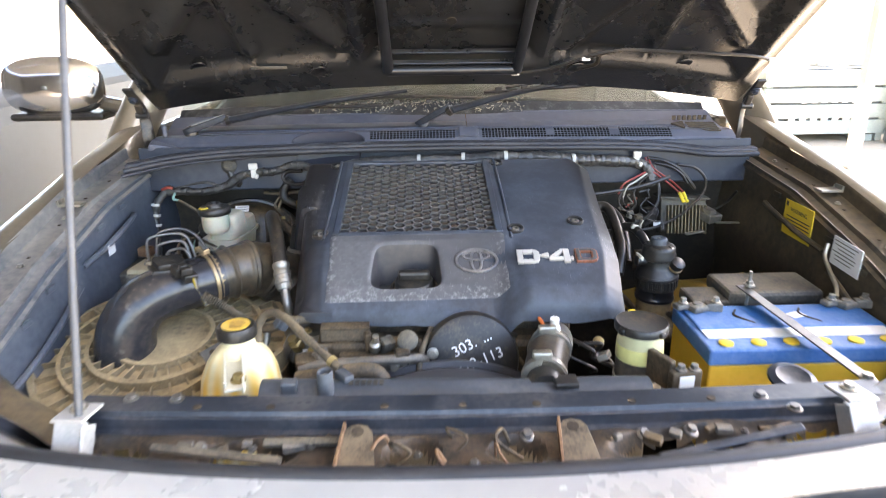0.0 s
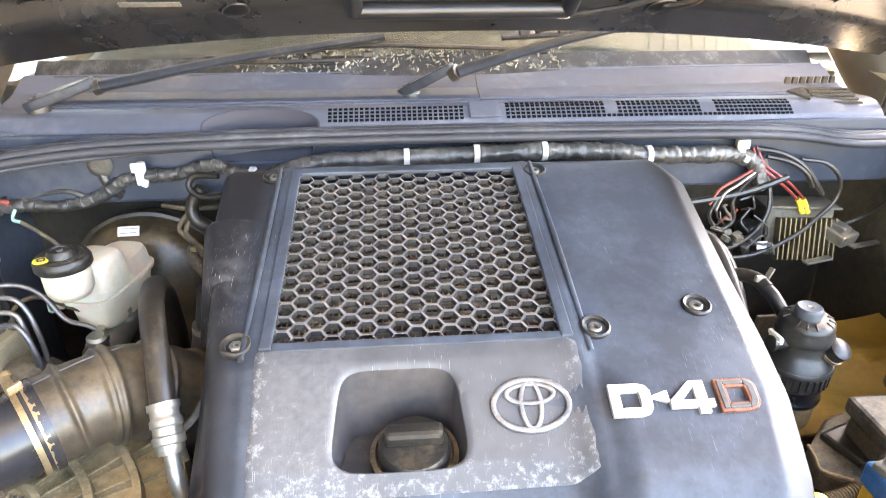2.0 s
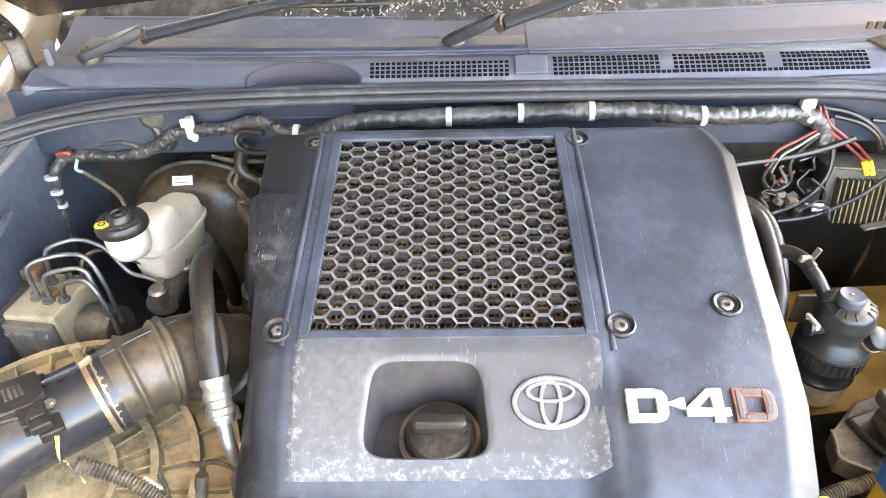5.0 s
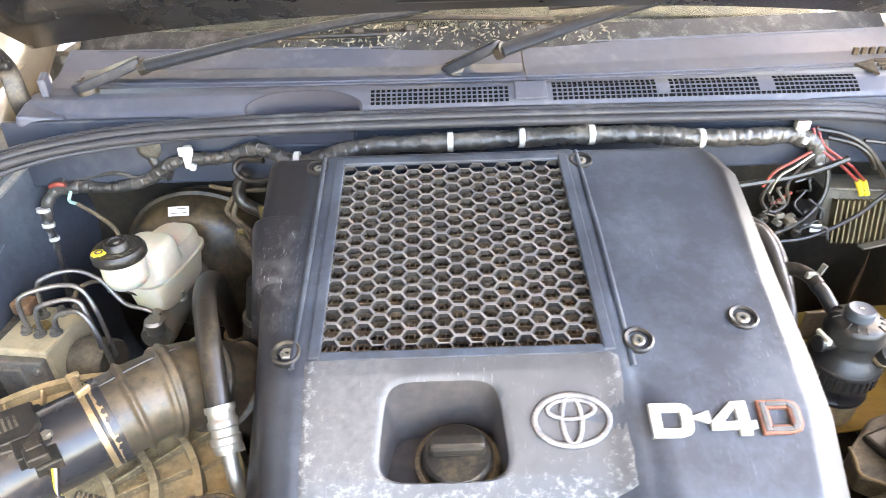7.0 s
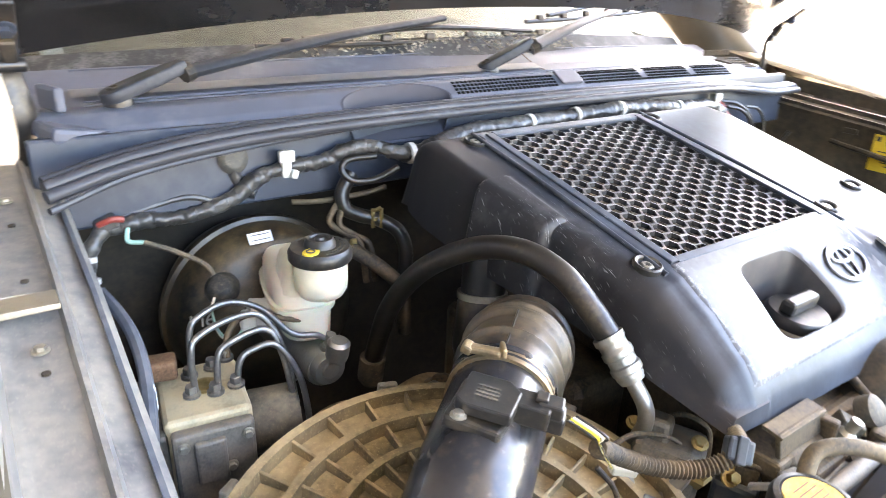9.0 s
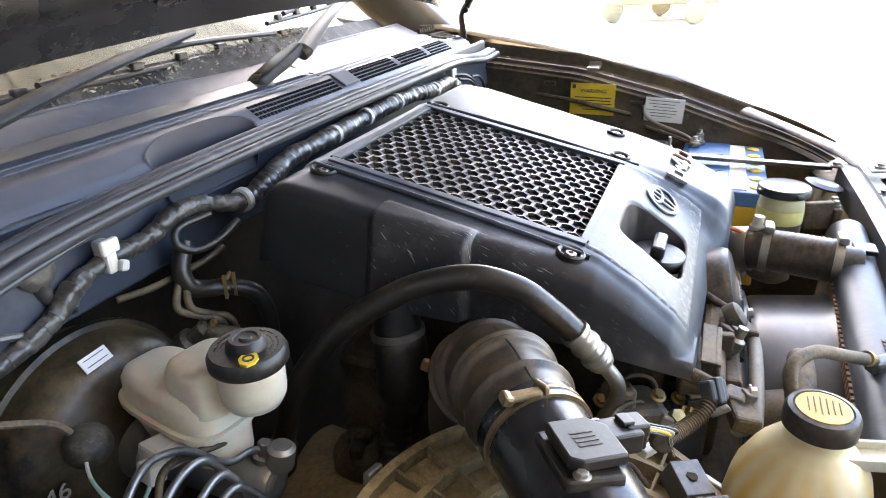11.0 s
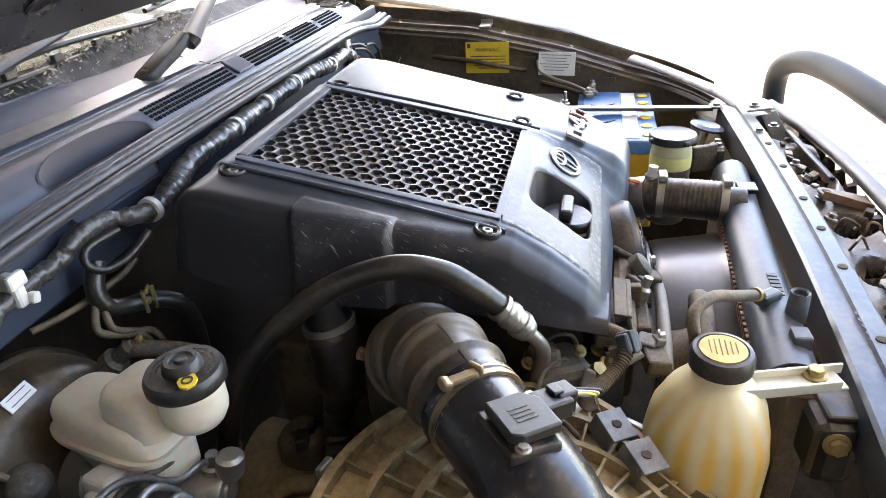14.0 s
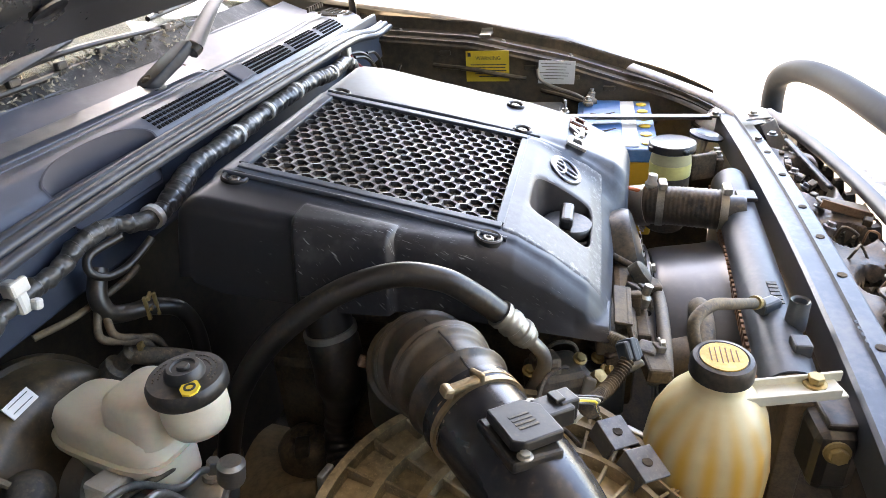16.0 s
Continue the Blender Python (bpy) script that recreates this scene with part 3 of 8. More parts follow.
def cowl_sheet():
    """The panel with an opening left for the oval recess."""
    bm = sheet(bmesh.new(), cowl_fn, 220, 60, 0.004)
    bm.faces.ensure_lookup_table()
    gone = []
    for i in range(220):
        for j in range(60):
            x, y = lerp(-0.69, 0.83, (i + 0.5) / 220), lerp(0.432, 0.60, (j + 0.5) / 60)
            if math.hypot((x + 0.226) / 0.090, (y - 0.438) / 0.027) < 0.96:
                gone += [bm.faces[i * 60 + j], bm.faces[13200 + i * 60 + j]]
    bmesh.ops.delete(bm, geom=gone, context="FACES")
    return bm


part("panel", cowl_sheet(), M_COWL, cowl, smooth=True)
def vent_spot(x, y):
    q = Vector(cowl_fn((x + 0.69) / 1.52, (y - 0.432) / 0.168))
    return q + Vector((0, -0.0002, 0.0005))


# solid near-black boxes painted as the shade inside the vent slots
for x0, x1, rows in ((-0.122, 0.094, 4), (0.16, 0.325, 5), (0.345, 0.49, 5), (0.515, 0.655, 5)):
    bm = bmesh.new()
    n = int((x1 - x0) / 0.0082)
    for i in range(n + (3 if 0.1 < x0 < 0.5 else 0)):
        x = x0 + (i + 0.5) * (x1 - x0) / n
        for k in range(rows if i < n else 1):
            y = 0.4415 + 0.0062 * k
            box(bm, vent_spot(x, y), (0.0056, 0.0044, 0.0014), 0.0, (table(y, [(0.440, 40), (0.462, 20), (0.48, 0)]), 0, 0))
    part("air_vent", bm, M_HOLE, cowl, "dark slotted air vent")
for v in (0.40, 0.46, 0.97):
    pipe("moulded_rib", [Vector(cowl_fn(k / 24, v)) + Vector((0, 0, 0.0004)) for k in range(1, 24)], 0.0016, M_COWL, cowl, n=3, seg=8)
pipe("panel_seam", [Vector(cowl_fn(0.5376, v / 10)) + Vector((0, 0, 0.0003)) for v in range(1, 10)], 0.0010, M_DARK, cowl, n=3, seg=6)
def recess_fn(u, v):
    a, r = u * math.tau, v * 1.03
    return Vector(cowl_fn((-0.226 + 0.090 * r * math.cos(a) + 0.69) / 1.52, max(0.0, 0.438 + 0.027 * r * math.sin(a) - 0.432) / 0.168)) + Vector((0, 0, 0.0012))


# the hollow's shade is put into a darker copy of the cowl colour
part("grip_recess", sheet(bmesh.new(), recess_fn, 64, 28), M_RECESS, cowl, "dark oval recess", True)
# side vent of the cowl
bm = bmesh.new()
for k in range(5):
    box(bm, (0.755, 0.50 + 0.012 * k, 0.104 + 0.003 * k), (0.075, 0.006, 0.004), 0.001, (12, 0, -6))
part("side_vent", bm, M_DARK, cowl)
bm = bmesh.new()
for k in range(7):
    box(bm, (0.69 + 0.014 * k, 0.565, 0.128), (0.009, 0.006, 0.012), 0.001)
part("side_slots", bm, M_DARK, cowl)
bm = bmesh.new()
prism(bm, [(0, 0), (0.035, 0.012), (0.028, -0.03)], 0.004, pose(0.668, 0.525, 0.117, 15, 0, 0))
part("gap", bm, M_DARK, cowl)
part("wiper_trough", sheet(bmesh.new(), lambda u, v: Vector(cowl_fn(lerp(0.035, 0.535, u), lerp(0.50, 0.66, v))) + Vector((0, 0, 0.004)), 60, 12), M_TROUGH, cowl, "glossy grey wiper trough", True)
part("centre_bridge", boxes(((0.127, 0.453, 0.118), (0.05, 0.035, 0.004), (30, 0, 0), 0.002)), M_COWL, cowl)
part("end_cap", boxes(((-0.655, 0.50, 0.085), (0.07, 0.09, 0.02), (0, 12, 15), 0.006), ((-0.665, 0.54, 0.12), (0.012, 0.05, 0.03), (0, 0, 20), 0.004)), M_COWL, cowl, "pale dusty plastic end cap")

# weatherstrip in three ribs
ws = thing("weatherstrip", "ribbed grey rubber bonnet weatherstrip", "seal")
base = [(-0.70, 0.360, 0.058), (-0.60, 0.395, 0.072), (-0.45, 0.415, 0.083), (-0.2, 0.421, 0.088), (0.1, 0.421, 0.089), (0.38, 0.423, 0.086),
        (0.55, 0.432, 0.080), (0.66, 0.440, 0.070), (0.74, 0.425, 0.062), (0.86, 0.43, 0.060)]
for k, (dy, dz, r) in enumerate(((-0.012, -0.004, 0.007), (0.0, 0.003, 0.0075), (0.0115, 0.006, 0.006))):
    pipe("rib", [(x, y + dy, z + dz) for x, y, z in base], r, M_STRIP, ws, n=10, seg=10)
pipe("lower_lip", [(-0.70, 0.33, 0.045), (-0.6, 0.385, 0.058), (-0.45, 0.412, 0.068), (-0.30, 0.425, 0.074)], 0.004, M_STRIP, ws, n=8, seg=8)
part("web", sheet(bmesh.new(), lambda u, v: Vector(spline(base, 6)[int(u * 54)]) + Vector((0, lerp(-0.012, 0.02, v), lerp(-0.006, 0.004, v))), 54, 2, 0.003), M_STRIP, ws)

# windscreen, dash and pillars
wsn = thing("windscreen", "dusty sloping windscreen glass with a printed black border", "windscreen")


def glass_fn(u, v):
    x = lerp(-0.70, 0.85, u)
    bow = 0.16 * ((x - XC) / 0.78) ** 2
    return (x, 0.585 + bow + 0.62 * v, 0.142 - 0.02 * bow / 0.1 + 0.47 * v)


gl = part("glass", sheet(bmesh.new(), glass_fn, 30, 8, 0.005, (0, 0.6, -0.8)), M_GLASS, wsn, smooth=True)
gl.visible_shadow = False
part("border", sheet(bmesh.new(), lambda u, v: Vector(glass_fn(u, v * 0.06)) + Vector((0, -0.0015, 0.0020)), 60, 4, 0.002, (0, 0.6, -0.8)), M_SEAT, wsn, "speckled black glass border")
tagged(part("dashboard", boxes(((XC, 1.10, 0.13), (1.4, 0.75, 0.12), (8, 0, 0), 0.04)), M_SEAT), "dark dusty dashboard top behind the windscreen", "dashboard")
for s, xx in ((-1, XL), (1, XR)):
    bm = bmesh.new()
    tube(bm, [(xx + s * 0.13, 0.54, -0.02), (xx + s * 0.12, 0.70, 0.11), (xx + s * 0.06, 0.98, 0.36), (xx - s * 0.02, 1.30, 0.66)], 0.045, 8, 16, True, 1.7)
    tagged(part("windscreen_pillar", bm, M_BODY, smooth=True), "champagne grey windscreen pillar", "car body", "windscreen pillars")
tagged(part("cabin_roof", boxes(((XC, 2.0, 0.66), (1.30, 1.55, 0.05), (0, 0, 0), 0.02)), M_BODY), "champagne grey cab roof", "car body")
# plain dark sheet standing in for the shade inside the cab
tagged(part("cabin_shade", boxes(((XC, 1.6, 0.0), (1.5, 0.04, 1.2)), bevel=0), M_DARK), "dark sheet for the shaded cab interior behind the dashboard", "car body")
for s in (-1, 1):
    tagged(part("car_door", boxes(((XC + s * 0.86, 1.5, -0.28), (0.06, 1.4, 0.75), (0, 0, 0), 0.02)), M_BODY), "champagne grey front door of the car", "car door", "car doors")

# ---- engine cover ----
cover = thing("engine_cover", "scuffed dark grey plastic engine cover with honeycomb intake grille", "engine cover")
GX0, GX1, GY0, GY1 = -0.152, 0.150, -0.004, 0.309      # grille opening


def cover_top(x, y):
    a = table(y, [(-0.20, -0.165), (-0.15, -0.108), (-0.115, -0.068), (-0.073, -0.036), (-0.03, -0.010), (0.0, 0.0), (0.305, 0.065), (0.36, 0.077)])
    b = table(y, [(-0.20, -0.088), (-0.15, -0.052), (-0.073, -0.017), (-0.03, -0.004), (0.0, 0.004), (0.305, 0.068), (0.36, 0.079)])
    z = lerp(a, b, smooth01((x - 0.13) / 0.07))
    panel = smooth01((x + 0.185) / 0.012) * smooth01((0.178 - x) / 0.012)
    return z + 0.004 * panel


def cover_left(y):
    return table(y, [(-0.16, -0.207), (0.0, -0.224), (0.100, -0.234), (0.106, -0.246), (0.205, -0.264), (0.212, -0.256), (0.36, -0.264)])


def cover_right(y):
    return table(y, [(-0.19, 0.352), (-0.08, 0.368), (0.1, 0.378), (0.28, 0.392), (0.33, 0.375), (0.36, 0.35)])


def cover_front(x):
    return table(x, [(-0.25, -0.140), (0.08, -0.150), (0.16, -0.172), (0.36, -0.182)])


def cover_fn(u, v):
    """Rows of the shell from edge to edge, rounded over at the rim."""
    yf = cover_front(lerp(-0.22, 0.36, u))
    y = lerp(yf, 0.347, v)
    x = lerp(cover_left(y), cover_right(y), u)
    dl, dr, df, db = x - cover_left(y), cover_right(y) - x, y - yf, 0.347 - y
    fall = 0.0
    rl = lerp(0.044, 0.022, smooth01((y + 0.06) / 0.14))
    for d, r, h in ((dl, rl, rl * 0.75), (df, 0.02, 0.012), (db, 0.03, 0.025)):
        if d < r:
            fall += h * (1 - math.sqrt(max(0.0, 1 - (1 - d / r) ** 2)))
    wide = table(y, [(-0.18, 0.032), (0.05, 0.028), (0.30, 0.020)])
    if dr < wide:
        fall += (wide - dr) * 0.6
    z = cover_top(x, y) - fall
    z = max(z, table(y, [(-0.15, -0.100), (0.05, -0.062), (0.2, -0.043), (0.3, -0.028), (0.35, -0.006)])) if x < -0.15 else z
    # pocket round the oil filler
    mid = -0.023
    half = lerp(0.060, 0.072, (y + 0.020) / -0.10)
    cy_, hy = -0.076, 0.048
    rx, ry = max(0.0, abs(x - mid) - (half - 0.018)), max(0.0, abs(y - cy_) - (hy - 0.018))
    ins = smooth01((0.018 - math.hypot(rx, ry)) / 0.008)
    z = lerp(z, min(z, -0.095 - 0.1 * (y + 0.08)), ins)
    # notch along the side
    if x < -0.198 and 0.10 < y < 0.215:
        z += 0.004 * smooth01((-0.204 - x) / 0.010) * smooth01((y - 0.10) / 0.004) * smooth01((0.212 - y) / 0.004)
    return Vector((x, y, z))


def cover_shell():
    bm = bmesh.new()
    NU, NV = 150, 190
    g = [[bm.verts.new(cover_fn(i / NU, j / NV)) for j in range(NV + 1)] for i in range(NU + 1)]
    for i in range(NU):
        for j in range(NV):
            c = (g[i][j].co + g[i + 1][j + 1].co) / 2
            if GX0 < c.x < GX1 and GY0 < c.y < GY1:
                continue
            bm.faces.new((g[i][j], g[i + 1][j], g[i + 1][j + 1], g[i][j + 1]))
    # skirt
    ring = [g[i][0] for i in range(NU + 1)] + [g[NU][j] for j in range(1, NV + 1)] + \
           [g[i][NV] for i in range(NU - 1, -1, -1)] + [g[0][j] for j in range(NV - 1, 0, -1)]

    def drop(v):
        x, y, z = v.co
        if y > 0.33:
            low = -0.02
        elif x < -0.19:
            low = table(y, [(-0.15, -0.112), (0.05, -0.075), (0.2, -0.055), (0.3, -0.04), (0.35, -0.018)])
        elif x > 0.34:
            low = table(y, [(-0.19, -0.095), (0.1, -0.05), (0.35, 0.0)])
        else:
            low = table(x, [(-0.22, -0.115), (-0.05, -0.126), (0.02, -0.122), (0.10, -0.105), (0.2, -0.108), (0.27, -0.112), (0.36, -0.097)])
        return Vector((x + (x - 0.06) * (0.05 if x < -0.19 else 0.012), y + (y - 0.1) * 0.012, min(z - 0.012, low)))
    last = ring
    for k in (0.5, 1.0):
        cur = [bm.verts.new(v.co.lerp(drop(v), k)) for v in ring]
        for a in range(len(ring)):
            b = (a + 1) % len(ring)
            bm.faces.new((last[a], cur[a], cur[b], last[b]))
        last = cur
    bmesh.ops.delete(bm, geom=[v for v in bm.verts if not v.link_faces], context="VERTS")
    return bm


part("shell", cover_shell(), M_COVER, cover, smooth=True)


def deck(x, y):
    return cover_top(x, y)


# honeycomb
def honeycomb(x0, x1, y0, y1, px, py, wall, bar, depth, zf):
    """Flat-topped hexagon cells as rings with depth."""
    bm = bmesh.new()
    cols = int((x1 - x0) / px)
    px = (x1 - x0) / cols
    rows = int((y1 - y0) / py)
    py = (y1 - y0) / rows
    for i in range(cols):
        for j in range(rows):
            cx = x0 + (i + 0.5) * px
            cy = y0 + (j + 0.5 + (0.5 if i % 2 else 0.0)) * py
            if cy > y1 - 0.2 * py:
                continue
            sx, sy = px * 2 / 3, py / 2
            hexo = [(cx + sx, cy), (cx + sx / 2, cy + sy), (cx - sx / 2, cy + sy), (cx - sx, cy), (cx - sx / 2, cy - sy), (cx + sx / 2, cy - sy)]
            o = [bm.verts.new((x, y, zf(x, y))) for x, y in hexo]
            inn = [bm.verts.new((cx + (x - cx) * wall, cy + (y - cy) * bar, zf(x, y))) for x, y in hexo]
            low = [bm.verts.new((cx + (x - cx) * (wall - 0.03), cy + (y - cy) * (bar - 0.03), zf(x, y) - depth)) for x, y in hexo]
            for k in range(6):
                q = (k + 1) % 6
                bm.faces.new((o[k], o[q], inn[q], inn[k]))
                bm.faces.new((inn[k], inn[q], low[q], low[k]))
    return bm


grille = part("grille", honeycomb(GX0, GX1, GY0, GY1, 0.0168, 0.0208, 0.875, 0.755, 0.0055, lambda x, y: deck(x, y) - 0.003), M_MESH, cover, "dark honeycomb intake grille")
for cx_, cy_, w_, d_ in (((GX0 - 0.005), (GY0 + GY1) / 2, 0.013, GY1 - GY0 + 0.022), ((GX1 + 0.005), (GY0 + GY1) / 2, 0.013, GY1 - GY0 + 0.022), (0.0, GY1 + 0.005, GX1 - GX0, 0.013), (0.0, GY0 - 0.004, GX1 - GX0, 0.011)):
    strip = bmesh.new()
    box(strip, (cx_, cy_, deck(cx_, cy_) - 0.0005), (w_, d_, 0.006), 0.0015, (math.degrees(math.atan2(deck(0, cy_ + 0.01) - deck(0, cy_ - 0.01), 0.02)), 0, 0))
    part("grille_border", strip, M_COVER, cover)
for xs, ya, yb in ((-0.180, -0.02, 0.325), (0.176, -0.03, 0.325)):
    pipe("side_ridge", [(xs, ya, deck(xs, ya) + 0.001), (xs + 0.001, 0.15, deck(xs, 0.15) + 0.002), (xs, yb, deck(xs, yb) + 0.001)], 0.0035, M_COVER, cover, n=6, seg=10)
# worn raised panel round the filler, with the pocket's rounded wall
def pocket_outline(a, grow=0.0):
    """Rounded oblong round the filler, by direction."""
    c, q = math.cos(a), math.sin(a)
    px = 0.063 * math.copysign(abs(c) ** 0.36, c)
    py = 0.042 * math.copysign(abs(q) ** 0.36, q)
    px *= 1 + 0.09 * (-py / 0.042)
    return -0.023 + px * (1 + grow / 0.063), -0.076 + py * (1 + grow / 0.042)


def worn(pocket):
    """The raised panel, or the pocket sunk in it."""
    bm = bmesh.new()
    n, steps = 144, 18
    rings = []
    for j in range(steps + 1):
        t = j / steps
        ring = []
        for k in range(n):
            a = math.tau * (k + 0.5) / n
            xi, yi = pocket_outline(a)
            dx, dy = xi + 0.023, yi + 0.076
            reach = min((0.166 + 0.023 if dx > 0 else 0.168 - 0.023) / max(abs(dx), 1e-5), (0.065 if dy > 0 else 0.056) / max(abs(dy), 1e-5))
            x, y = lerp(xi, -0.023 + dx * reach, t), lerp(yi, -0.076 + dy * reach, t)
            ring.append(bm.verts.new((x, y, cover_top(x, y) + 0.0018 - (0.0035 if j == steps else 0.0012 if j == 0 else 0))))
        rings.append(ring)
    for grow, drop in ((-0.0015, 0.0015), (-0.003, 0.006), (-0.005, 0.022), (-0.008, 0.036)):
        ring = []
        for k in range(n):
            a = math.tau * (k + 0.5) / n
            x, y = pocket_outline(a, grow)
            top = cover_top(*pocket_outline(a))
            ring.append(bm.verts.new((x, y, top + 0.0006 + (-0.086 - 0.1 * (y + 0.08) - top) * min(1.0, drop / 0.036))))
        rings.insert(0, ring)
    for j, (a, b) in enumerate(zip(rings, rings[1:])):
        for k in range(n):
            if (j < 3) == pocket:
                bm.faces.new((a[k], a[(k + 1) % n], b[(k + 1) % n], b[k]))
    if pocket:
        bm.faces.new(rings[0])
    bmesh.ops.delete(bm, geom=[v for v in bm.verts if not v.link_faces], context="VERTS")
    return bm


part("worn_panel", worn(False), M_COVERWORN, cover, "pale scuffed raised panel round the filler", True)
part("filler_pocket", worn(True), mat("pocket_plastic", (0.038, 0.037, 0.040), 0.40, vary=0.25, scale=14, dust=(0.20, 0.15, 0.095), dust_amt=0.16, bump=0.05, spec=0.4), cover, "dark smooth pocket sunk round the filler", True)
SCREWS = [(-0.1875, 0.0), (0.1875, 0.0), (-0.187, 0.308), (0.180, 0.304), (0.308, 0.025)]
for x, y in SCREWS:
    z = deck(x, y) + 0.001
    up = Vector((0, -0.21, 1))
    bm = lathe(bmesh.new(), [(0.0165, -0.004), (0.0165, 0.002), (0.0145, 0.0035), (0.0115, 0.002), (0.0105, -0.003), (0.0, -0.003)], (x, y, z), up, 24)
    ob = part("grommet", bm, M_BLACK, cover, "black rubber screw grommet", True)
    bm = lathe(bmesh.new(), [(0.0075, -0.003), (0.0075, 0.0005), (0.006, 0.0015), (0.0035, 0.0015), (0.0032, -0.001), (0.0, -0.001)], (x, y, z), up, 6 if x < 0 else 16)
    part("screw", bm, M_STEEL, ob)

# emblem: plain oval rings
def oval(bm, c, rx, ry, r, m, n=40):
    ring = []
    for k in range(n):
        a = math.tau * k / n
        t = Vector((-rx * math.sin(a), ry * math.cos(a), 0)).normalized()
        nrm = Vector((t.y, -t.x, 0))
        q = Vector((c[0] + rx * math.cos(a), c[1] + ry * math.sin(a), 0))
        ring.append([bm.verts.new(m @ (q + nrm * r * math.cos(b) + Vector((0, 0, r * 0.8 * math.sin(b) + 0.002)))) for b in (math.tau * j / 8 for j in range(8))])
    for k in range(n):
        a, b = ring[k], ring[(k + 1) % n]
        for j in range(8):
            bm.faces.new((a[j], a[(j + 1) % 8], b[(j + 1) % 8], b[j]))


def on_front(x, y):
    """A pose lying on the cover's front slope."""
    d = 0.012
    e1 = Vector((2 * d, 0, cover_top(x + d, y) - cover_top(x - d, y))).normalized()
    e2 = Vector((0, 2 * d, cover_top(x, y + d) - cover_top(x, y - d)))
    e3 = e1.cross(e2).normalized()
    e2 = e3.cross(e1)
    m = Matrix((e1, e2, e3)).transposed().to_4x4()
    m.translation = (x, y, cover_top(x, y))
    return m


em = on_front(0.106, -0.074)
bm = bmesh.new()
oval(bm, (0, 0), 0.0375, 0.0250, 0.0034, em)
oval(bm, (0, 0.0105), 0.0235, 0.0095, 0.0027, em)
oval(bm, (0, 0.0), 0.0098, 0.0230, 0.0027, em)
part("emblem", bm, M_EMBLEM, cover, "dull chrome oval emblem", True)
# letters
def letter(name, polys, x, y, s, material):
    m = on_front(0.262, -0.088)
    m = m @ Matrix.Translation((x - 0.262, (y + 0.088) / m.col[1].y, 0.0))
    bm = bmesh.new()
    for po in polys:
        prism(bm, [(a * s[0], b * s[1]) for a, b in po], 0.005, m @ Matrix.Translation((0, 0, 0.0005)), 0.0008)
    return part(name, bm, material, cover)


D_POLY = [[(0, 0), (0.26, 0), (0.26, 1), (0, 1)], [(0.262, 0), (0.70, 0), (0.70, 0.27), (0.262, 0.27)], [(0.262, 0.73), (0.70, 0.73), (0.70, 1), (0.262, 1)],
          [(0.702, 0), (0.90, 0.07), (1, 0.24), (1, 0.76), (0.90, 0.93), (0.702, 1), (0.702, 0.73), (0.75, 0.66), (0.75, 0.34), (0.702, 0.27)]]
letter("letter_d", D_POLY, 0.179, -0.103, (0.041, 0.034), M_WHITEL)
letter("hyphen", [[(0, 0.5), (0.9, 0.05), (1, 0.1), (1, 0.9), (0.9, 0.95)]], 0.217, -0.092, (0.020, 0.014), M_WHITEL)
letter("digit_4", [[(0.60, 0), (0.86, 0), (0.86, 1), (0.60, 1)], [(0, 0.18), (0.598, 0.18), (0.598, 0.42), (0, 0.42)], [(0.862, 0.18), (1, 0.18), (1, 0.42), (0.862, 0.42)],
                   [(0.0, 0.422), (0.30, 0.422), (0.598, 0.80), (0.598, 1), (0.52, 1)]], 0.237, -0.103, (0.044, 0.034), M_WHITEL)
letter("letter_d_red", D_POLY, 0.285, -0.103, (0.041, 0.034), M_REDL)["label"] = "worn copper-red letter with a grey core"
D_CORE = [[(0.06, 0.07), (0.20, 0.07), (0.20, 0.93), (0.06, 0.93)], [(0.202, 0.07), (0.70, 0.07), (0.70, 0.20), (0.202, 0.20)], [(0.202, 0.80), (0.70, 0.80), (0.70, 0.93), (0.202, 0.93)],
          [(0.702, 0.07), (0.86, 0.13), (0.94, 0.27), (0.94, 0.73), (0.86, 0.87), (0.702, 0.93), (0.702, 0.80), (0.81, 0.68), (0.81, 0.32), (0.702, 0.20)]]
core = letter("letter_core", D_CORE, 0.285, -0.103, (0.041, 0.034), M_CORE)
core.matrix_basis = Matrix.Translation((0, -0.0002, 0.0012))

# intercooler under the grille
inter = thing("intercooler", "dusty finned metal intercooler under the grille", "intercooler")
part("core", sheet(bmesh.new(), lambda u, v: (lerp(-0.165, 0.165, u), lerp(-0.012, 0.318, v), deck(0, lerp(-0.012, 0.318, v)) - 0.034), 2, 10, 0.02), M_DARKMET, inter)
bm = bmesh.new()
for k in range(24):
    y = lerp(0.0, 0.306, k / 23)
    box(bm, (0, y, deck(0, y) - 0.022), (0.31, 0.0022, 0.008))
    for i in range(44):
        box(bm, (-0.15 + 0.007 * i, y + 0.0065, deck(0, y) - 0.024), (0.0014, 0.011, 0.010))
part("cooling_fin", bm, M_FINS, inter)["kind"] = "stuff"

# oil filler cap in the pocket
cap = thing("oil_filler_cap", "black ribbed plastic oil filler cap", "cap")
cz = -0.090
turned("cap_body", [(0.036, 0), (0.036, 0.012), (0.033, 0.016), (0, 0.016)], (-0.009, -0.083, cz + 0.012), M_BLACK, cap, axis=(0, -0.12, 1))
part("grip", boxes(((-0.009, -0.083, cz + 0.036), (0.058, 0.018, 0.018), (7, 0, 0), 0.005)), M_BLACK, cap)
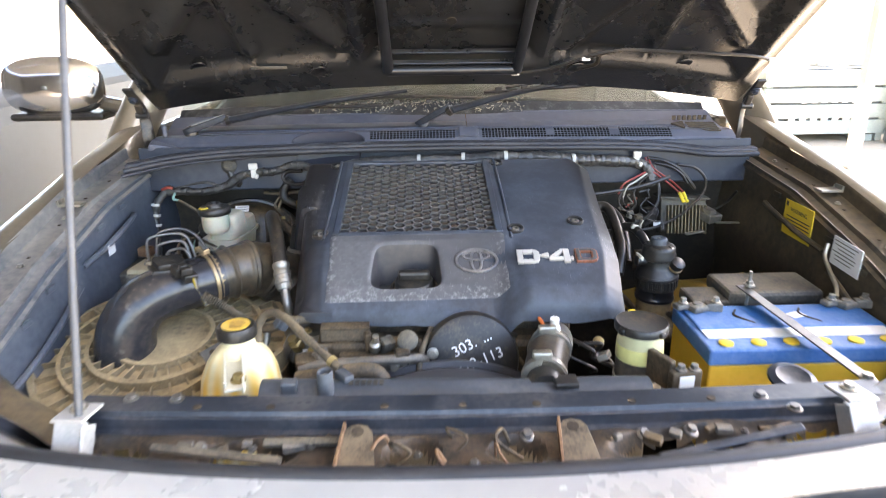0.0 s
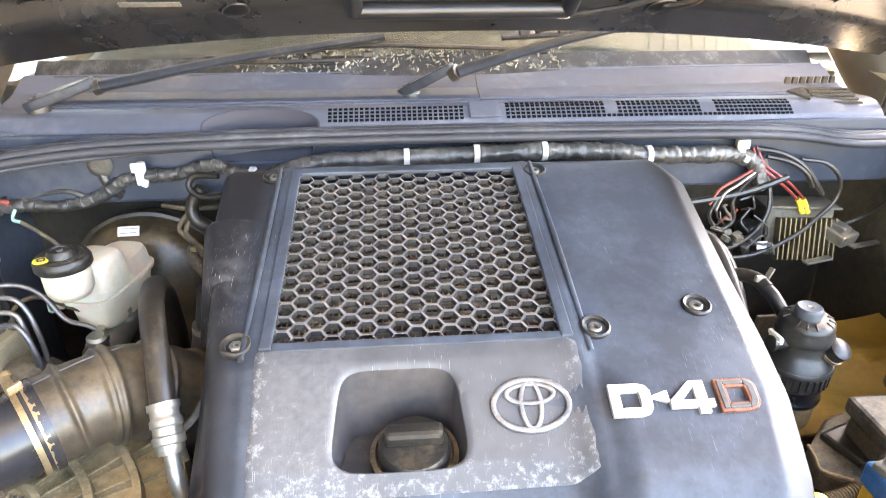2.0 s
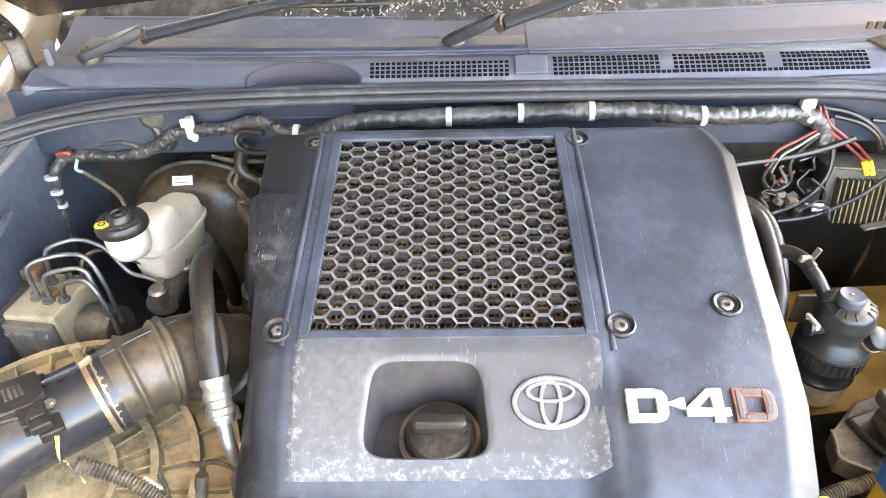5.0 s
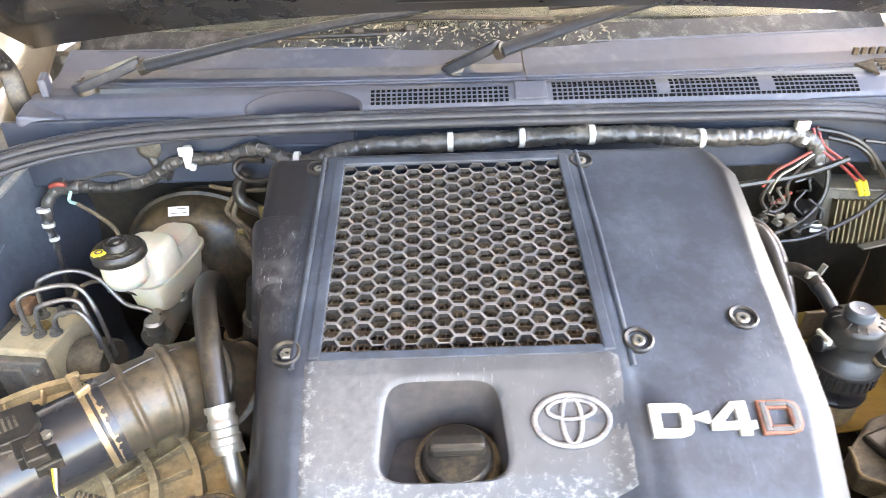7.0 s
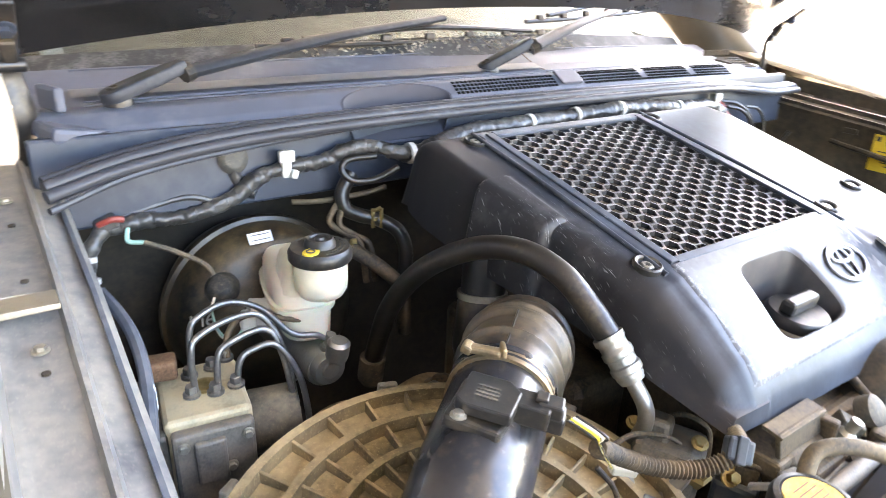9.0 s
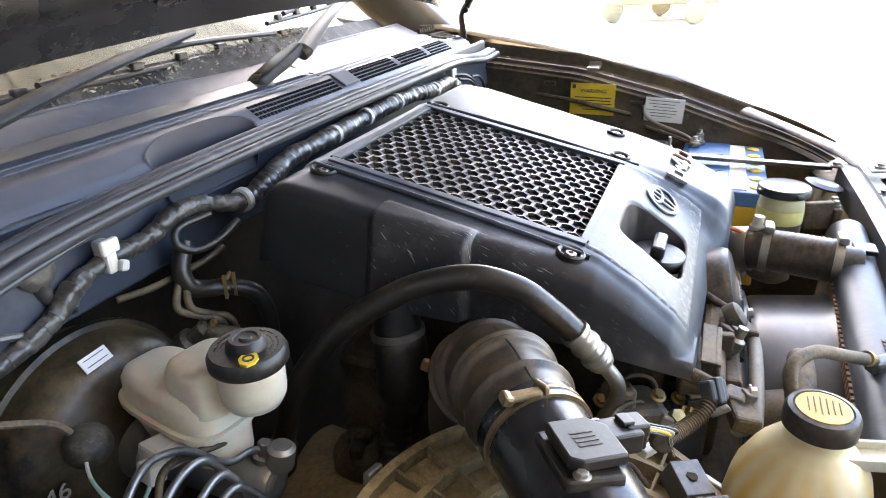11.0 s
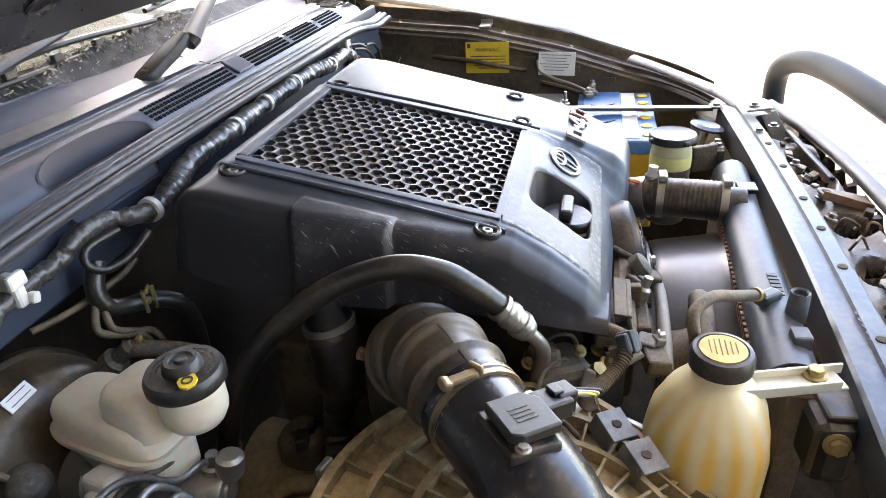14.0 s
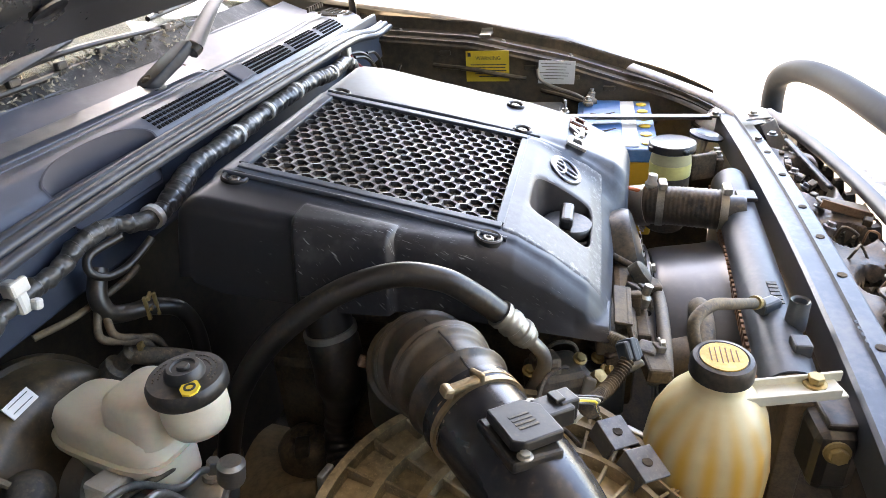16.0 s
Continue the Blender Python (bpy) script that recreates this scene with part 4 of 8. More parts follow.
turned("neck", [(0.044, -0.012), (0.044, 0.010), (0.039, 0.012), (0.037, 0.008), (0.030, 0.008)], (-0.009, -0.083, cz + 0.004), M_RUBDUST, cap, "brown dusty filler seal", axis=(0, -0.12, 1))

# ---- raised bonnet ----
TH = radians(38)
HD = Vector((0, -math.cos(TH), math.sin(TH)))        # along the bonnet, from hinge to nose
HN = Vector((0, -math.sin(TH), -math.cos(TH)))       # out of its underside
H0 = Vector((XC + 0.012, 0.50, 0.245))


def on_hood(x, s, d=0.0):
    """A place on the raised bonnet: x across, s metres from the rear edge towards the nose, d metres below its underside."""
    return H0 + Vector((x, 0, 0)) + HD * s + HN * d


def hood_half(s):
    return table(s, [(-0.15, 0.80), (0.0, 0.815), (0.3, 0.83), (0.7, 0.80), (1.0, 0.72)])


def hood_back(x):
    return -0.012 - 0.11 * (abs(x) / 0.8) ** 2.2


hood = thing("bonnet", "raised bonnet with dusty black pressed inner frame", "bonnet")


def hood_fn(u, v):
    x0 = lerp(-1, 1, u)
    s = lerp(hood_back(x0 * 0.8), 1.02, v)
    return on_hood(x0 * hood_half(s), s, -0.045 + 0.02 * x0 * x0)


part("outer_panel", sheet(bmesh.new(), hood_fn, 24, 16, 0.004, -HN), M_BODY, hood, smooth=True)


def inner_h(x, s):
    """How far the inner frame stands proud, by pressed box sections."""
    ax = abs(x)
    d = -0.022
    edge = hood_half(s) - ax
    d = max(d, lerp(-0.022, 0.010, smooth01(1 - abs(edge - 0.07) / 0.06)))
    rear = s - hood_back(x)
    d = max(d, lerp(-0.022, 0.012, smooth01((0.135 - rear) / 0.05)))
    d = max(d, lerp(-0.022, 0.010, smooth01(1 - abs(ax - 0.215 - 0.02 * s) / 0.045)))
    for x1, s1, x2, s2, w in ((0.26, 0.12, 0.62, 0.62, 0.05), (0.70, 0.12, 0.30, 0.60, 0.045), (0.48, 0.1, 0.52, 0.5, 0.03)):
        t = max(0, min(1, ((ax - x1) * (x2 - x1) + (s - s1) * (s2 - s1)) / ((x2 - x1) ** 2 + (s2 - s1) ** 2)))
        dd = math.hypot(ax - lerp(x1, x2, t), s - lerp(s1, s2, t))
        d = max(d, lerp(-0.022, 0.000, smooth01(1 - dd / w)))
    if edge < 0.03:
        d = lerp(d, -0.02, smooth01(1 - edge / 0.03))
    return d


def inner_fn(u, v):
    x0 = lerp(-1, 1, u)
    s = lerp(hood_back(x0 * 0.8) + 0.004, 1.0, v)
    x = x0 * (hood_half(s) - 0.008)
    return on_hood(x, s, inner_h(x, s))


def inner_frame():
    bm = bmesh.new()
    sheet(bm, inner_fn, 150, 90)
    gone = []
    for fc in bm.faces:
        c = fc.calc_center_median() - H0
        if abs(c.x - 0.0) < 0.152 and 0.075 < c.dot(HD) < 0.50:
            gone.append(fc)
    bmesh.ops.delete(bm, geom=gone, context="FACES")
    return bm


part("inner_frame", inner_frame(), M_HOOD, hood, smooth=True)
# air scoop duct: a rimmed box through the bonnet
a = [(-0.155, 0.072), (0.155, 0.072), (0.158, 0.50), (-0.158, 0.50)]
for (xa, sa), (xb, sb) in zip(a, a[1:] + a[:1]):
    pipe("scoop_seal", [on_hood(xa, sa, 0.024), on_hood(xb, sb, 0.024)], 0.013, M_SEAL, hood, "black rubber scoop seal", n=4, seg=10)
for xs in (-0.168, 0.168):
    bm = bmesh.new()
    sheet(bm, lambda u, v: on_hood(xs * (1 + 0.05 * v), lerp(0.055, 0.5, u), lerp(0.024, -0.03, v)), 6, 2, 0.004, (1 if xs < 0 else -1, 0, 0))
    part("scoop_wall", bm, M_HOOD, hood)
part("scoop_roof", sheet(bmesh.new(), lambda u, v: on_hood(lerp(-0.16, 0.16, u), lerp(0.05, 0.55, v), -0.035 + 0.006 * math.sin(v * 26)), 6, 30, 0.003, -HN), M_HOOD, hood, smooth=True)
for k, (s, d) in enumerate(((0.088, 0.012), (0.105, -0.006))):
    part("scoop_step", boxes((on_hood(0, s, d), (0.30, 0.006, 0.012), (-38, 0, 0))), M_HOOD, hood)
bm = bmesh.new()
lathe(bm, [(0.0, 0), (0.012, 0), (0.012, 0.003), (0, 0.003)], on_hood(-0.005, 0.19, -0.028), HN, 12)
part("scoop_clip", bm, M_BLACK, hood)
# drain holes with rims
for x, s in ((-0.62, 0.045), (-0.325, 0.06), (0.30, 0.06), (0.575, 0.045)):
    m = Matrix.Translation(on_hood(x, s, inner_h(x, s) + 0.0015)) @ Vector((0, 0, 1)).rotation_difference(HN).to_matrix().to_4x4() @ pose(0, 0, 0, 0, 0, 35) @ Matrix.Diagonal((1.5, 1, 1, 1))
    bm = bmesh.new()
    lathe(bm, [(0.0, 0), (0.012, 0.0), (0.0145, 0.0022), (0.016, 0)], (0, 0, 0), (0, 0, 1), 16)
    bm.transform(m)
    part("drain_hole", bm, M_SEAL, hood, "dark oval drain hole", True)
# washer hose over the frame with its clips
hose = thing("washer_hose", "thin black washer hose clipped under the bonnet", "hose")
WH = [on_hood(0.165, 0.045, 0.018), on_hood(0.24, 0.07, 0.020), on_hood(0.33, 0.115, 0.018), on_hood(0.39, 0.13, 0.016), on_hood(0.42, 0.13, 0.014), on_hood(0.52, 0.125, 0.018), on_hood(0.70, 0.11, 0.020), on_hood(0.78, 0.08, 0.014)]
pipe("tube", WH, 0.0042, M_RUBBER, hose, n=8, seg=8)
pipe("branch", [on_hood(0.345, 0.115, 0.018), on_hood(0.345, 0.085, 0.02), on_hood(0.315, 0.062, 0.014), on_hood(0.30, 0.06, 0.004)], 0.0055, M_RUBBER, hose, n=6, seg=8)
for q, nm in ((on_hood(0.155, 0.045, 0.018), "joint"), (on_hood(0.315, 0.105, 0.020), "joint"), (on_hood(0.775, 0.085, 0.016), "joint")):
    part(nm, boxes((q, (0.022, 0.010, 0.010), (0, 0, 10), 0.003)), M_WCLIP, hose, "white hose joint")
# stamped tag
tg = boxes((on_hood(-0.44, 0.075, 0.0125), (0.085, 0.010, 0.0015), (-38, 0, 0), 0.0))
part("sticker", tg, M_CAST, hood, "worn pale sticker")
# hinges
for s, xx in ((-1, -0.70), (1, 0.852)):
    bm = bmesh.new()
    tube(bm, [(xx, 0.535, 0.04), (xx - s * 0.005, 0.51, 0.10), (xx - s * 0.0, 0.515, 0.155), (xx, 0.49, 0.195)], lambda a, d: 0.019 - 0.006 * a, 6, 10, True, 0.35)
    h = part("hinge", bm, M_BLACK, hood, "grey painted steel hinge", True)
    part("upper_plate", boxes(((xx, 0.470, 0.210), (0.024, 0.085, 0.008), (-38, 0, 0), 0.003), ((xx, 0.495, 0.178), (0.018, 0.040, 0.014), (-60, 0, 0), 0.004)), M_BLACK, h)
    for y, z in ((0.47, 0.206), (0.505, 0.178)):
        bolt(h, (xx, y - 0.006, z + 0.002), 0.008, 0.009, HN * 1.0, M_BODYIN)
    turned("pivot", [(0.008, -0.014), (0.008, 0.014), (0.006, 0.016), (0, 0.016)], (xx, 0.50, 0.165), M_SEAL, h, axis=(1, 0, 0), seg=16)
# prop rod
rod = thing("bonnet_prop_rod", "slim zinc-grey bonnet prop rod standing on the front panel", "prop rod")
pipe("rod", [(-0.438, -0.468, -0.125), (-0.439, -0.417, 0.04), (-0.441, -0.347, 0.25), (-0.443, -0.262, 0.50), (-0.445, -0.185, 0.73)], 0.0055, M_ROD, rod, n=6, seg=10)
part("foot_clip", boxes(((-0.438, -0.468, -0.125), (0.03, 0.03, 0.02), (0, 0, 0), 0.006)), M_BLACK, rod)

# ---- battery ----
bat = thing("battery", "yellow and blue car battery with dusty top and lead terminals", "battery")
BX0, BX1, BY0, BY1, BZ = 0.480, 0.83, -0.250, -0.076, -0.133
bcx, bcy = (BX0 + BX1) / 2, (BY0 + BY1) / 2
part("case", boxes(((bcx, bcy, BZ - 0.115), (BX1 - BX0 - 0.006, BY1 - BY0 - 0.006, 0.17), (0, 0, 0), 0.004)), M_YELCASE, bat, "yellow plastic battery case")
part("lid", boxes(((bcx, bcy, BZ - 0.015), (BX1 - BX0, BY1 - BY0, 0.03), (0, 0, 0), 0.004)), M_BLUE, bat, "blue plastic battery lid")
part("lid_step", boxes(((bcx, bcy + 0.03, BZ + 0.002), (BX1 - BX0 - 0.02, 0.09, 0.006), (0, 0, 0), 0.003)), M_BLUE, bat)
part("label_strip", boxes(((bcx, BY0 + 0.058, BZ + 0.0012), (0.325, 0.036, 0.0015), (0, 0, 0), 0.0)), M_WHITE, bat, "torn white label strip")
for k in range(6):
    turned("vent_cap", [(0.0125, 0), (0.0125, 0.0025), (0.010, 0.0035), (0, 0.0035)], (BX0 + 0.036 + 0.0555 * k, BY0 + 0.022, BZ), M_YELLOW, bat, "yellow vent cap", seg=20)
for k, x in enumerate((BX0 + 0.035, BX1 - 0.035)):
    t = turned("terminal_post", [(0.011, 0), (0.0095, 0.018), (0.008, 0.02), (0, 0.02)], (x, BY1 - 0.028, BZ), M_CAST, bat)
    cl = part("clamp", boxes(((x, BY1 - 0.028, BZ + 0.010), (0.034, 0.030, 0.014), (0, 0, 20), 0.005), ((x + 0.03, BY1 - 0.03, BZ + 0.012), (0.03, 0.018, 0.016), (0, 0, -10), 0.003), ((x - 0.028, BY1 - 0.024, BZ + 0.012), (0.028, 0.02, 0.010), (0, 0, 15), 0.003)), M_CAST, bat, "corroded lead terminal clamp")
    bolt(cl, (x + 0.032, BY1 - 0.032, BZ + 0.02), 0.006, 0.012)
    bolt(cl, (x - 0.026, BY1 - 0.024, BZ + 0.017), 0.006, 0.012)
part("small_tag", boxes(((bcx + 0.03, bcy + 0.028, BZ + 0.0058), (0.03, 0.02, 0.001), (0, 0, 20), 0.0)), M_WHITE, bat)
for dx in (-0.07, 0.05):
    bm = tube(bmesh.new(), [(bcx + dx, bcy + 0.055, BZ + 0.005), (bcx + dx - 0.012, bcy + 0.03, BZ + 0.006), (bcx + dx + 0.012, bcy + 0.0, BZ + 0.004)], 0.0022, 6, 6)
    part("handle_groove", bm, M_DARK, bat)

hold = thing("battery_hold_down", "bent steel battery hold-down bar with a threaded hook rod", "clamp bar")
bm = bmesh.new()
d0, d1 = Vector((0.625, -0.040, -0.108)), Vector((0.660, -0.385, -0.118))
ang = math.degrees(math.atan2(d1.y - d0.y, d1.x - d0.x))
ln_ = (d1 - d0).length
mid = (d0 + d1) / 2
box(bm, mid, (ln_, 0.020, 0.003), 0.0008, (0, 1.5, ang))
box(bm, (mid.x + 0.009, mid.y, mid.z - 0.006), (ln_ - 0.02, 0.003, 0.012), 0.0008, (0, 1.5, ang))
part("bar", bm, M_PIPE, hold)
pipe("threaded_rod", [(0.636, -0.050, -0.30), (0.636, -0.050, -0.075)], lambda a, d: 0.0032 + 0.0004 * math.sin(d * 2600), M_STEEL, hold, n=60, seg=8)
bolt(hold, (0.636, -0.050, -0.104), 0.007, 0.010)
bolt(hold, (0.655, -0.378, -0.115), 0.008, 0.009)
fb = thing("fuse_box", "dusty grey-black fuse box with a flat lid beside the battery", "fuse box")
part("box_body", boxes(((0.70, 0.012, -0.225), (0.18, 0.095, 0.15), (0, 0, 0), 0.008), ((0.576, -0.002, -0.235), (0.07, 0.065, 0.13), (0, 0, 0), 0.006)), M_DUSTY, fb)
part("box_lid", boxes(((0.70, 0.014, -0.139), (0.192, 0.110, 0.030), (0, 0, 0), 0.008), ((0.574, -0.002, -0.152), (0.078, 0.076, 0.024), (0, 0, 0), 0.006)), M_DUSTY, fb)

# ---- power steering reservoir ----
ps = thing("power_steering_reservoir", "translucent power steering reservoir with black screw cap", "reservoir")
PX, PY, PZ = 0.358, -0.258, -0.077
turned("lower_body", [(0.030, -0.17), (0.036, -0.165), (0.037, -0.062), (0.0375, -0.058)], (PX, PY, PZ), M_DUSTY, ps, "dark fluid behind dusty plastic")
turned("fluid_band", [(0.0372, -0.0575), (0.0378, -0.054), (0.0378, -0.036), (0.0372, -0.033)], (PX, PY, PZ), M_PSFLUID, ps, "yellow-green translucent plastic")
turned("upper_body", [(0.0370, -0.0325), (0.0372, -0.030), (0.034, -0.012), (0.031, -0.010)], (PX, PY, PZ), mat("yellowed_clear_plastic", (0.50, 0.47, 0.27), 0.3, vary=0.15, scale=20, dust=DUST, dust_amt=0.15), ps, "yellowed clear plastic shoulder")
turned("cap", [(0.040, -0.010), (0.0425, -0.008), (0.0425, 0.002), (0.040, 0.005), (0.036, 0.0035), (0.0, 0.0025)], (PX, PY, PZ), M_BLACK, ps, "black dusty screw cap", seg=40)
for a in range(4):
    bm = bmesh.new()
    box(bm, (PX + 0.041 * math.cos(a * 1.57 + 0.5), PY + 0.041 * math.sin(a * 1.57 + 0.5), PZ - 0.003), (0.012, 0.012, 0.010), 0.003, (0, 0, math.degrees(a * 1.57 + 0.5)))
    part("cap_lug", bm, M_BLACK, ps)
part("strap", lathe(bmesh.new(), [(0.0385, -0.11), (0.0395, -0.11), (0.0395, -0.09), (0.0385, -0.09)], (PX, PY, PZ)), M_STEEL, ps, "steel strap", True)

# ---- coolant bottle ----
cb = thing("coolant_bottle", "yellowed coolant expansion bottle with black cap and orange label", "coolant bottle")
CX, CY, CZ = -0.290, -0.249, -0.065


def bottle(z0, z1, prof, n=10):
    return [(table(z, prof), z) for z in (lerp(z0, z1, k / n) for k in range(n + 1))]


PROF = [(-0.26, 0.052), (-0.245, 0.060), (-0.12, 0.062), (-0.085, 0.058), (-0.060, 0.050), (-0.042, 0.036), (-0.035, 0.026), (-0.022, 0.025)]


def bottle_mesh():
    bm = bmesh.new()
    n, seg = 34, 104
    rows = []
    for i in range(n + 1):
        z = lerp(-0.26, -0.022, i / n)
        r = table(z, PROF)
        row = []
        for k in range(seg):
            a = math.tau * k / seg
            q = 1 + 0.014 * math.cos(13 * a) * smooth01((-0.07 - z) / 0.05)
            sq = 1 + 0.05 * abs(math.sin(2 * a)) * smooth01((-0.06 - z) / 0.04)
            row.append(bm.verts.new((CX + r * q * sq * math.cos(a) * 1.02 - 0.004 * smooth01((-0.05 - z) / 0.05), CY + r * q * sq * math.sin(a) + 0.004 * smooth01((-0.05 - z) / 0.05), CZ + z)))
        rows.append(row)
    for a, b in zip(rows, rows[1:]):
        for k in range(seg):
            bm.faces.new((a[k], a[(k + 1) % seg], b[(k + 1) % seg], b[k]))
    bm.faces.new(rows[0][::-1])
    bm.faces.new(rows[-1])
    return bm


part("bottle_body", bottle_mesh(), M_COOL, cb, "yellow ribbed translucent plastic body", True)
turned("cap", [(0.026, -0.022), (0.031, -0.020), (0.031, -0.006), (0.0285, -0.001), (0.0245, 0.0), (0.0235, -0.0015), (0, -0.0015)], (CX, CY, CZ), M_BLACK, cb, "black rubber-rimmed cap", seg=40)
lab = turned("cap_label", [(0.0225, -0.0012), (0.0225, 0.0002), (0, 0.0002)], (CX, CY, CZ), mat("faded_orange_label", (0.66, 0.40, 0.045), 0.5, vary=0.3, scale=50, dust=(0.45, 0.40, 0.32), dust_amt=0.25, bump=0.03), cb, "round faded orange cap label", seg=32)
bm = bmesh.new()
for k in range(6):
    box(bm, (CX + 0.002, CY + 0.012 - 0.005 * k, CZ + 0.0006), (0.026 - 0.003 * abs(k - 2), 0.0009, 0.0005))
part("printing", bm, M_RUST, lab)
part("bracket", boxes(((-0.279, -0.318, -0.112), (0.110, 0.030, 0.004), (0, 0, -74), 0.0015), ((-0.294, -0.314, -0.108), (0.110, 0.0035, 0.012), (0, 0, -74), 0.001), ((-0.265, -0.322, -0.108), (0.110, 0.0035, 0.012), (0, 0, -74), 0.001)), M_ARM, cb, "pale plastic mounting arm")
bolt(cb, (-0.265, -0.346, -0.110), 0.008, 0.011, label="gold zinc bolt", material=M_GOLD)
oh = thing("overflow_hose", "dusty grey rubber coolant overflow hose", "hose")
pipe("hose", [(-0.262, -0.236, -0.104), (-0.260, -0.228, -0.078), (-0.243, -0.226, -0.058), (-0.212, -0.248, -0.056), (-0.172, -0.282, -0.078), (-0.120, -0.322, -0.108)], 0.0068, M_RUBDUST, oh, seg=12)
part("clamp", lathe(bmesh.new(), [(0.0072, -0.004), (0.0085, -0.004), (0.0085, 0.004), (0.0072, 0.004)], (-0.132, -0.313, -0.100), (0.7, -0.55, -0.4), 16), M_GOLD, oh)

# ---- air cleaner ----
ac = thing("air_cleaner", "large round dusty black air cleaner housing with ribbed lid", "air cleaner")
AC = Vector((-0.472, -0.096, -0.174))
ACM = Matrix.Translation(AC) @ pose(0, 0, 0, 8.5, 0, 0)


def ac_r(a, q=1.0):
    """Rim radius by direction; it is cut back where the coolant bottle stands."""
    cut = smooth01(1 - abs(((a - radians(-42) + math.pi) % math.tau) - math.pi) / radians(38))
    return 0.222 - 0.045 * cut * smooth01((q - 0.5) / 0.5)


def ac_ring(bm, prof, seg=72):
    rows = []
    for q, z in prof:
        rows.append([bm.verts.new(ACM @ Vector((ac_r(math.tau * k / seg, q) * q * math.cos(math.tau * k / seg), ac_r(math.tau * k / seg, q) * q * math.sin(math.tau * k / seg), z))) for k in range(seg)])
    for a, b in zip(rows, rows[1:]):
        for k in range(seg):
            bm.faces.new((a[k], a[(k + 1) % seg], b[(k + 1) % seg], b[k]))
    return bm


part("lid", ac_ring(bmesh.new(), [(1.02, -0.040), (1.02, 0.002), (0.975, 0.003), (0.968, -0.012), (0.818, -0.008), (0.812, 0.010), (0.775, 0.011), (0.768, -0.005), (0.612, -0.001), (0.606, 0.016), (0.566, 0.018), (0.560, 0.003), (0.412, 0.007), (0.405, 0.020), (0.372, 0.021), (0.365, 0.007), (0.002, 0.010)]), M_FILTER, ac, smooth=True)
part("lower_case", ac_ring(bmesh.new(), [(0.90, -0.20), (0.97, -0.19), (0.99, -0.045), (1.03, -0.043), (1.03, -0.036), (1.0, -0.034)]), M_FILTER, ac, smooth=True)
for k in range(30):
    a = math.tau * k / 30 + 0.06
    m = ACM @ pose(0, 0, 0, 0, 0, math.degrees(a))
    bm = bmesh.new()
    for q0, q1, zz in ((0.40, 0.57, 0.009), (0.60, 0.78, 0.001), (0.81, 0.98, -0.006)):
        bm2 = bmesh.new()
        r = ac_r(a, (q0 + q1) / 2)
        box(bm2, ((q0 + q1) / 2 * r, 0, zz - 0.001), ((q1 - q0) * r, 0.0034, 0.016), 0.0008)
        bm2.transform(m)
        me = bpy.data.meshes.new("tmp")
        bm2.to_mesh(me)
        bm2.free()
        bm.from_mesh(me)
        bpy.data.meshes.remove(me)
    part("lid_rib", bm, M_FILTER, ac)
for k in range(7):
    a = math.tau * k / 7 + 0.5
    q = ACM @ Vector((ac_r(a) * 1.03 * math.cos(a), ac_r(a) * 1.03 * math.sin(a), -0.018))
    part("lid_clip", boxes((q, (0.008, 0.022, 0.045), (8, 0, math.degrees(a)), 0.002)), M_STEEL, ac, "spring steel lid clip")
# two drilled tabs on the housing's rim beside the coolant bottle
for x, y, z, rz in ((-0.322, -0.152, -0.150, 34), (-0.358, -0.180, -0.152, 34)):
    bm = boxes(((x, y, z), (0.036, 0.032, 0.004), (10, -16, rz), 0.001), ((x - 0.002, y + 0.015, z - 0.012), (0.034, 0.004, 0.024), (10, -16, rz), 0.001))
    tb = part("mounting_tab", bm, M_RAIL, ac, "grey drilled mounting tab")
    turned("tab_hole", [(0.0055, -0.001), (0.0055, 0.0008), (0, 0.0008)], (x, y, z + 0.0021), M_DARK, tb, axis=(0.05, -0.22, 1), seg=16)

# ---- intake duct ----
duct = thing("intake_duct", "black corrugated rubber intake hose with gold clamps", "air hose")
pipe("elbow", [(-0.536, -0.124, -0.195), (-0.528, -0.117, -0.134), (-0.500, -0.100, -0.092), (-0.460, -0.070, -0.078), (-0.420, -0.037, -0.077), (-0.390, -0.012, -0.076)],
     lambda a, d: 0.054 - 0.007 * smooth01(a * 2.2) + 0.004 * smooth01((a - 0.92) / 0.05), M_ELBOW, duct, "smooth black plastic elbow", n=10, seg=28)


def ribs(a, d):
    r = 0.0490
    for c in (0.175, 0.30, 0.335, 0.47, 0.505, 0.64):
        r += 0.0055 * math.exp(-((a - c) / 0.014) ** 2)
    r += 0.003 * smooth01((a - 0.30) / 0.01)
    return r - 0.002 * smooth01((0.08 - a) / 0.05)


pipe("corrugated_hose", [(-0.407, -0.026, -0.077), (-0.380, -0.004, -0.074), (-0.352, 0.018, -0.074), (-0.322, 0.042, -0.082), (-0.293, 0.066, -0.106), (-0.274, 0.082, -0.144), (-0.265, 0.088, -0.20)],
     ribs, M_HOSE, duct, n=40, seg=32)
dv = Vector((0.76, 0.62, 0.05)).normalized()
for off, nm in ((0.0, "hose_clamp"), (0.010, "hose_clamp")):
    c = Vector((-0.403, -0.023, -0.0765)) + dv * off
    cl = part(nm, lathe(bmesh.new(), [(0.0485, -0.003), (0.0505, -0.003), (0.0505, 0.003), (0.0485, 0.003)], c, dv, 36), M_CLAMP, duct, "dulled gold wire clamp", True)
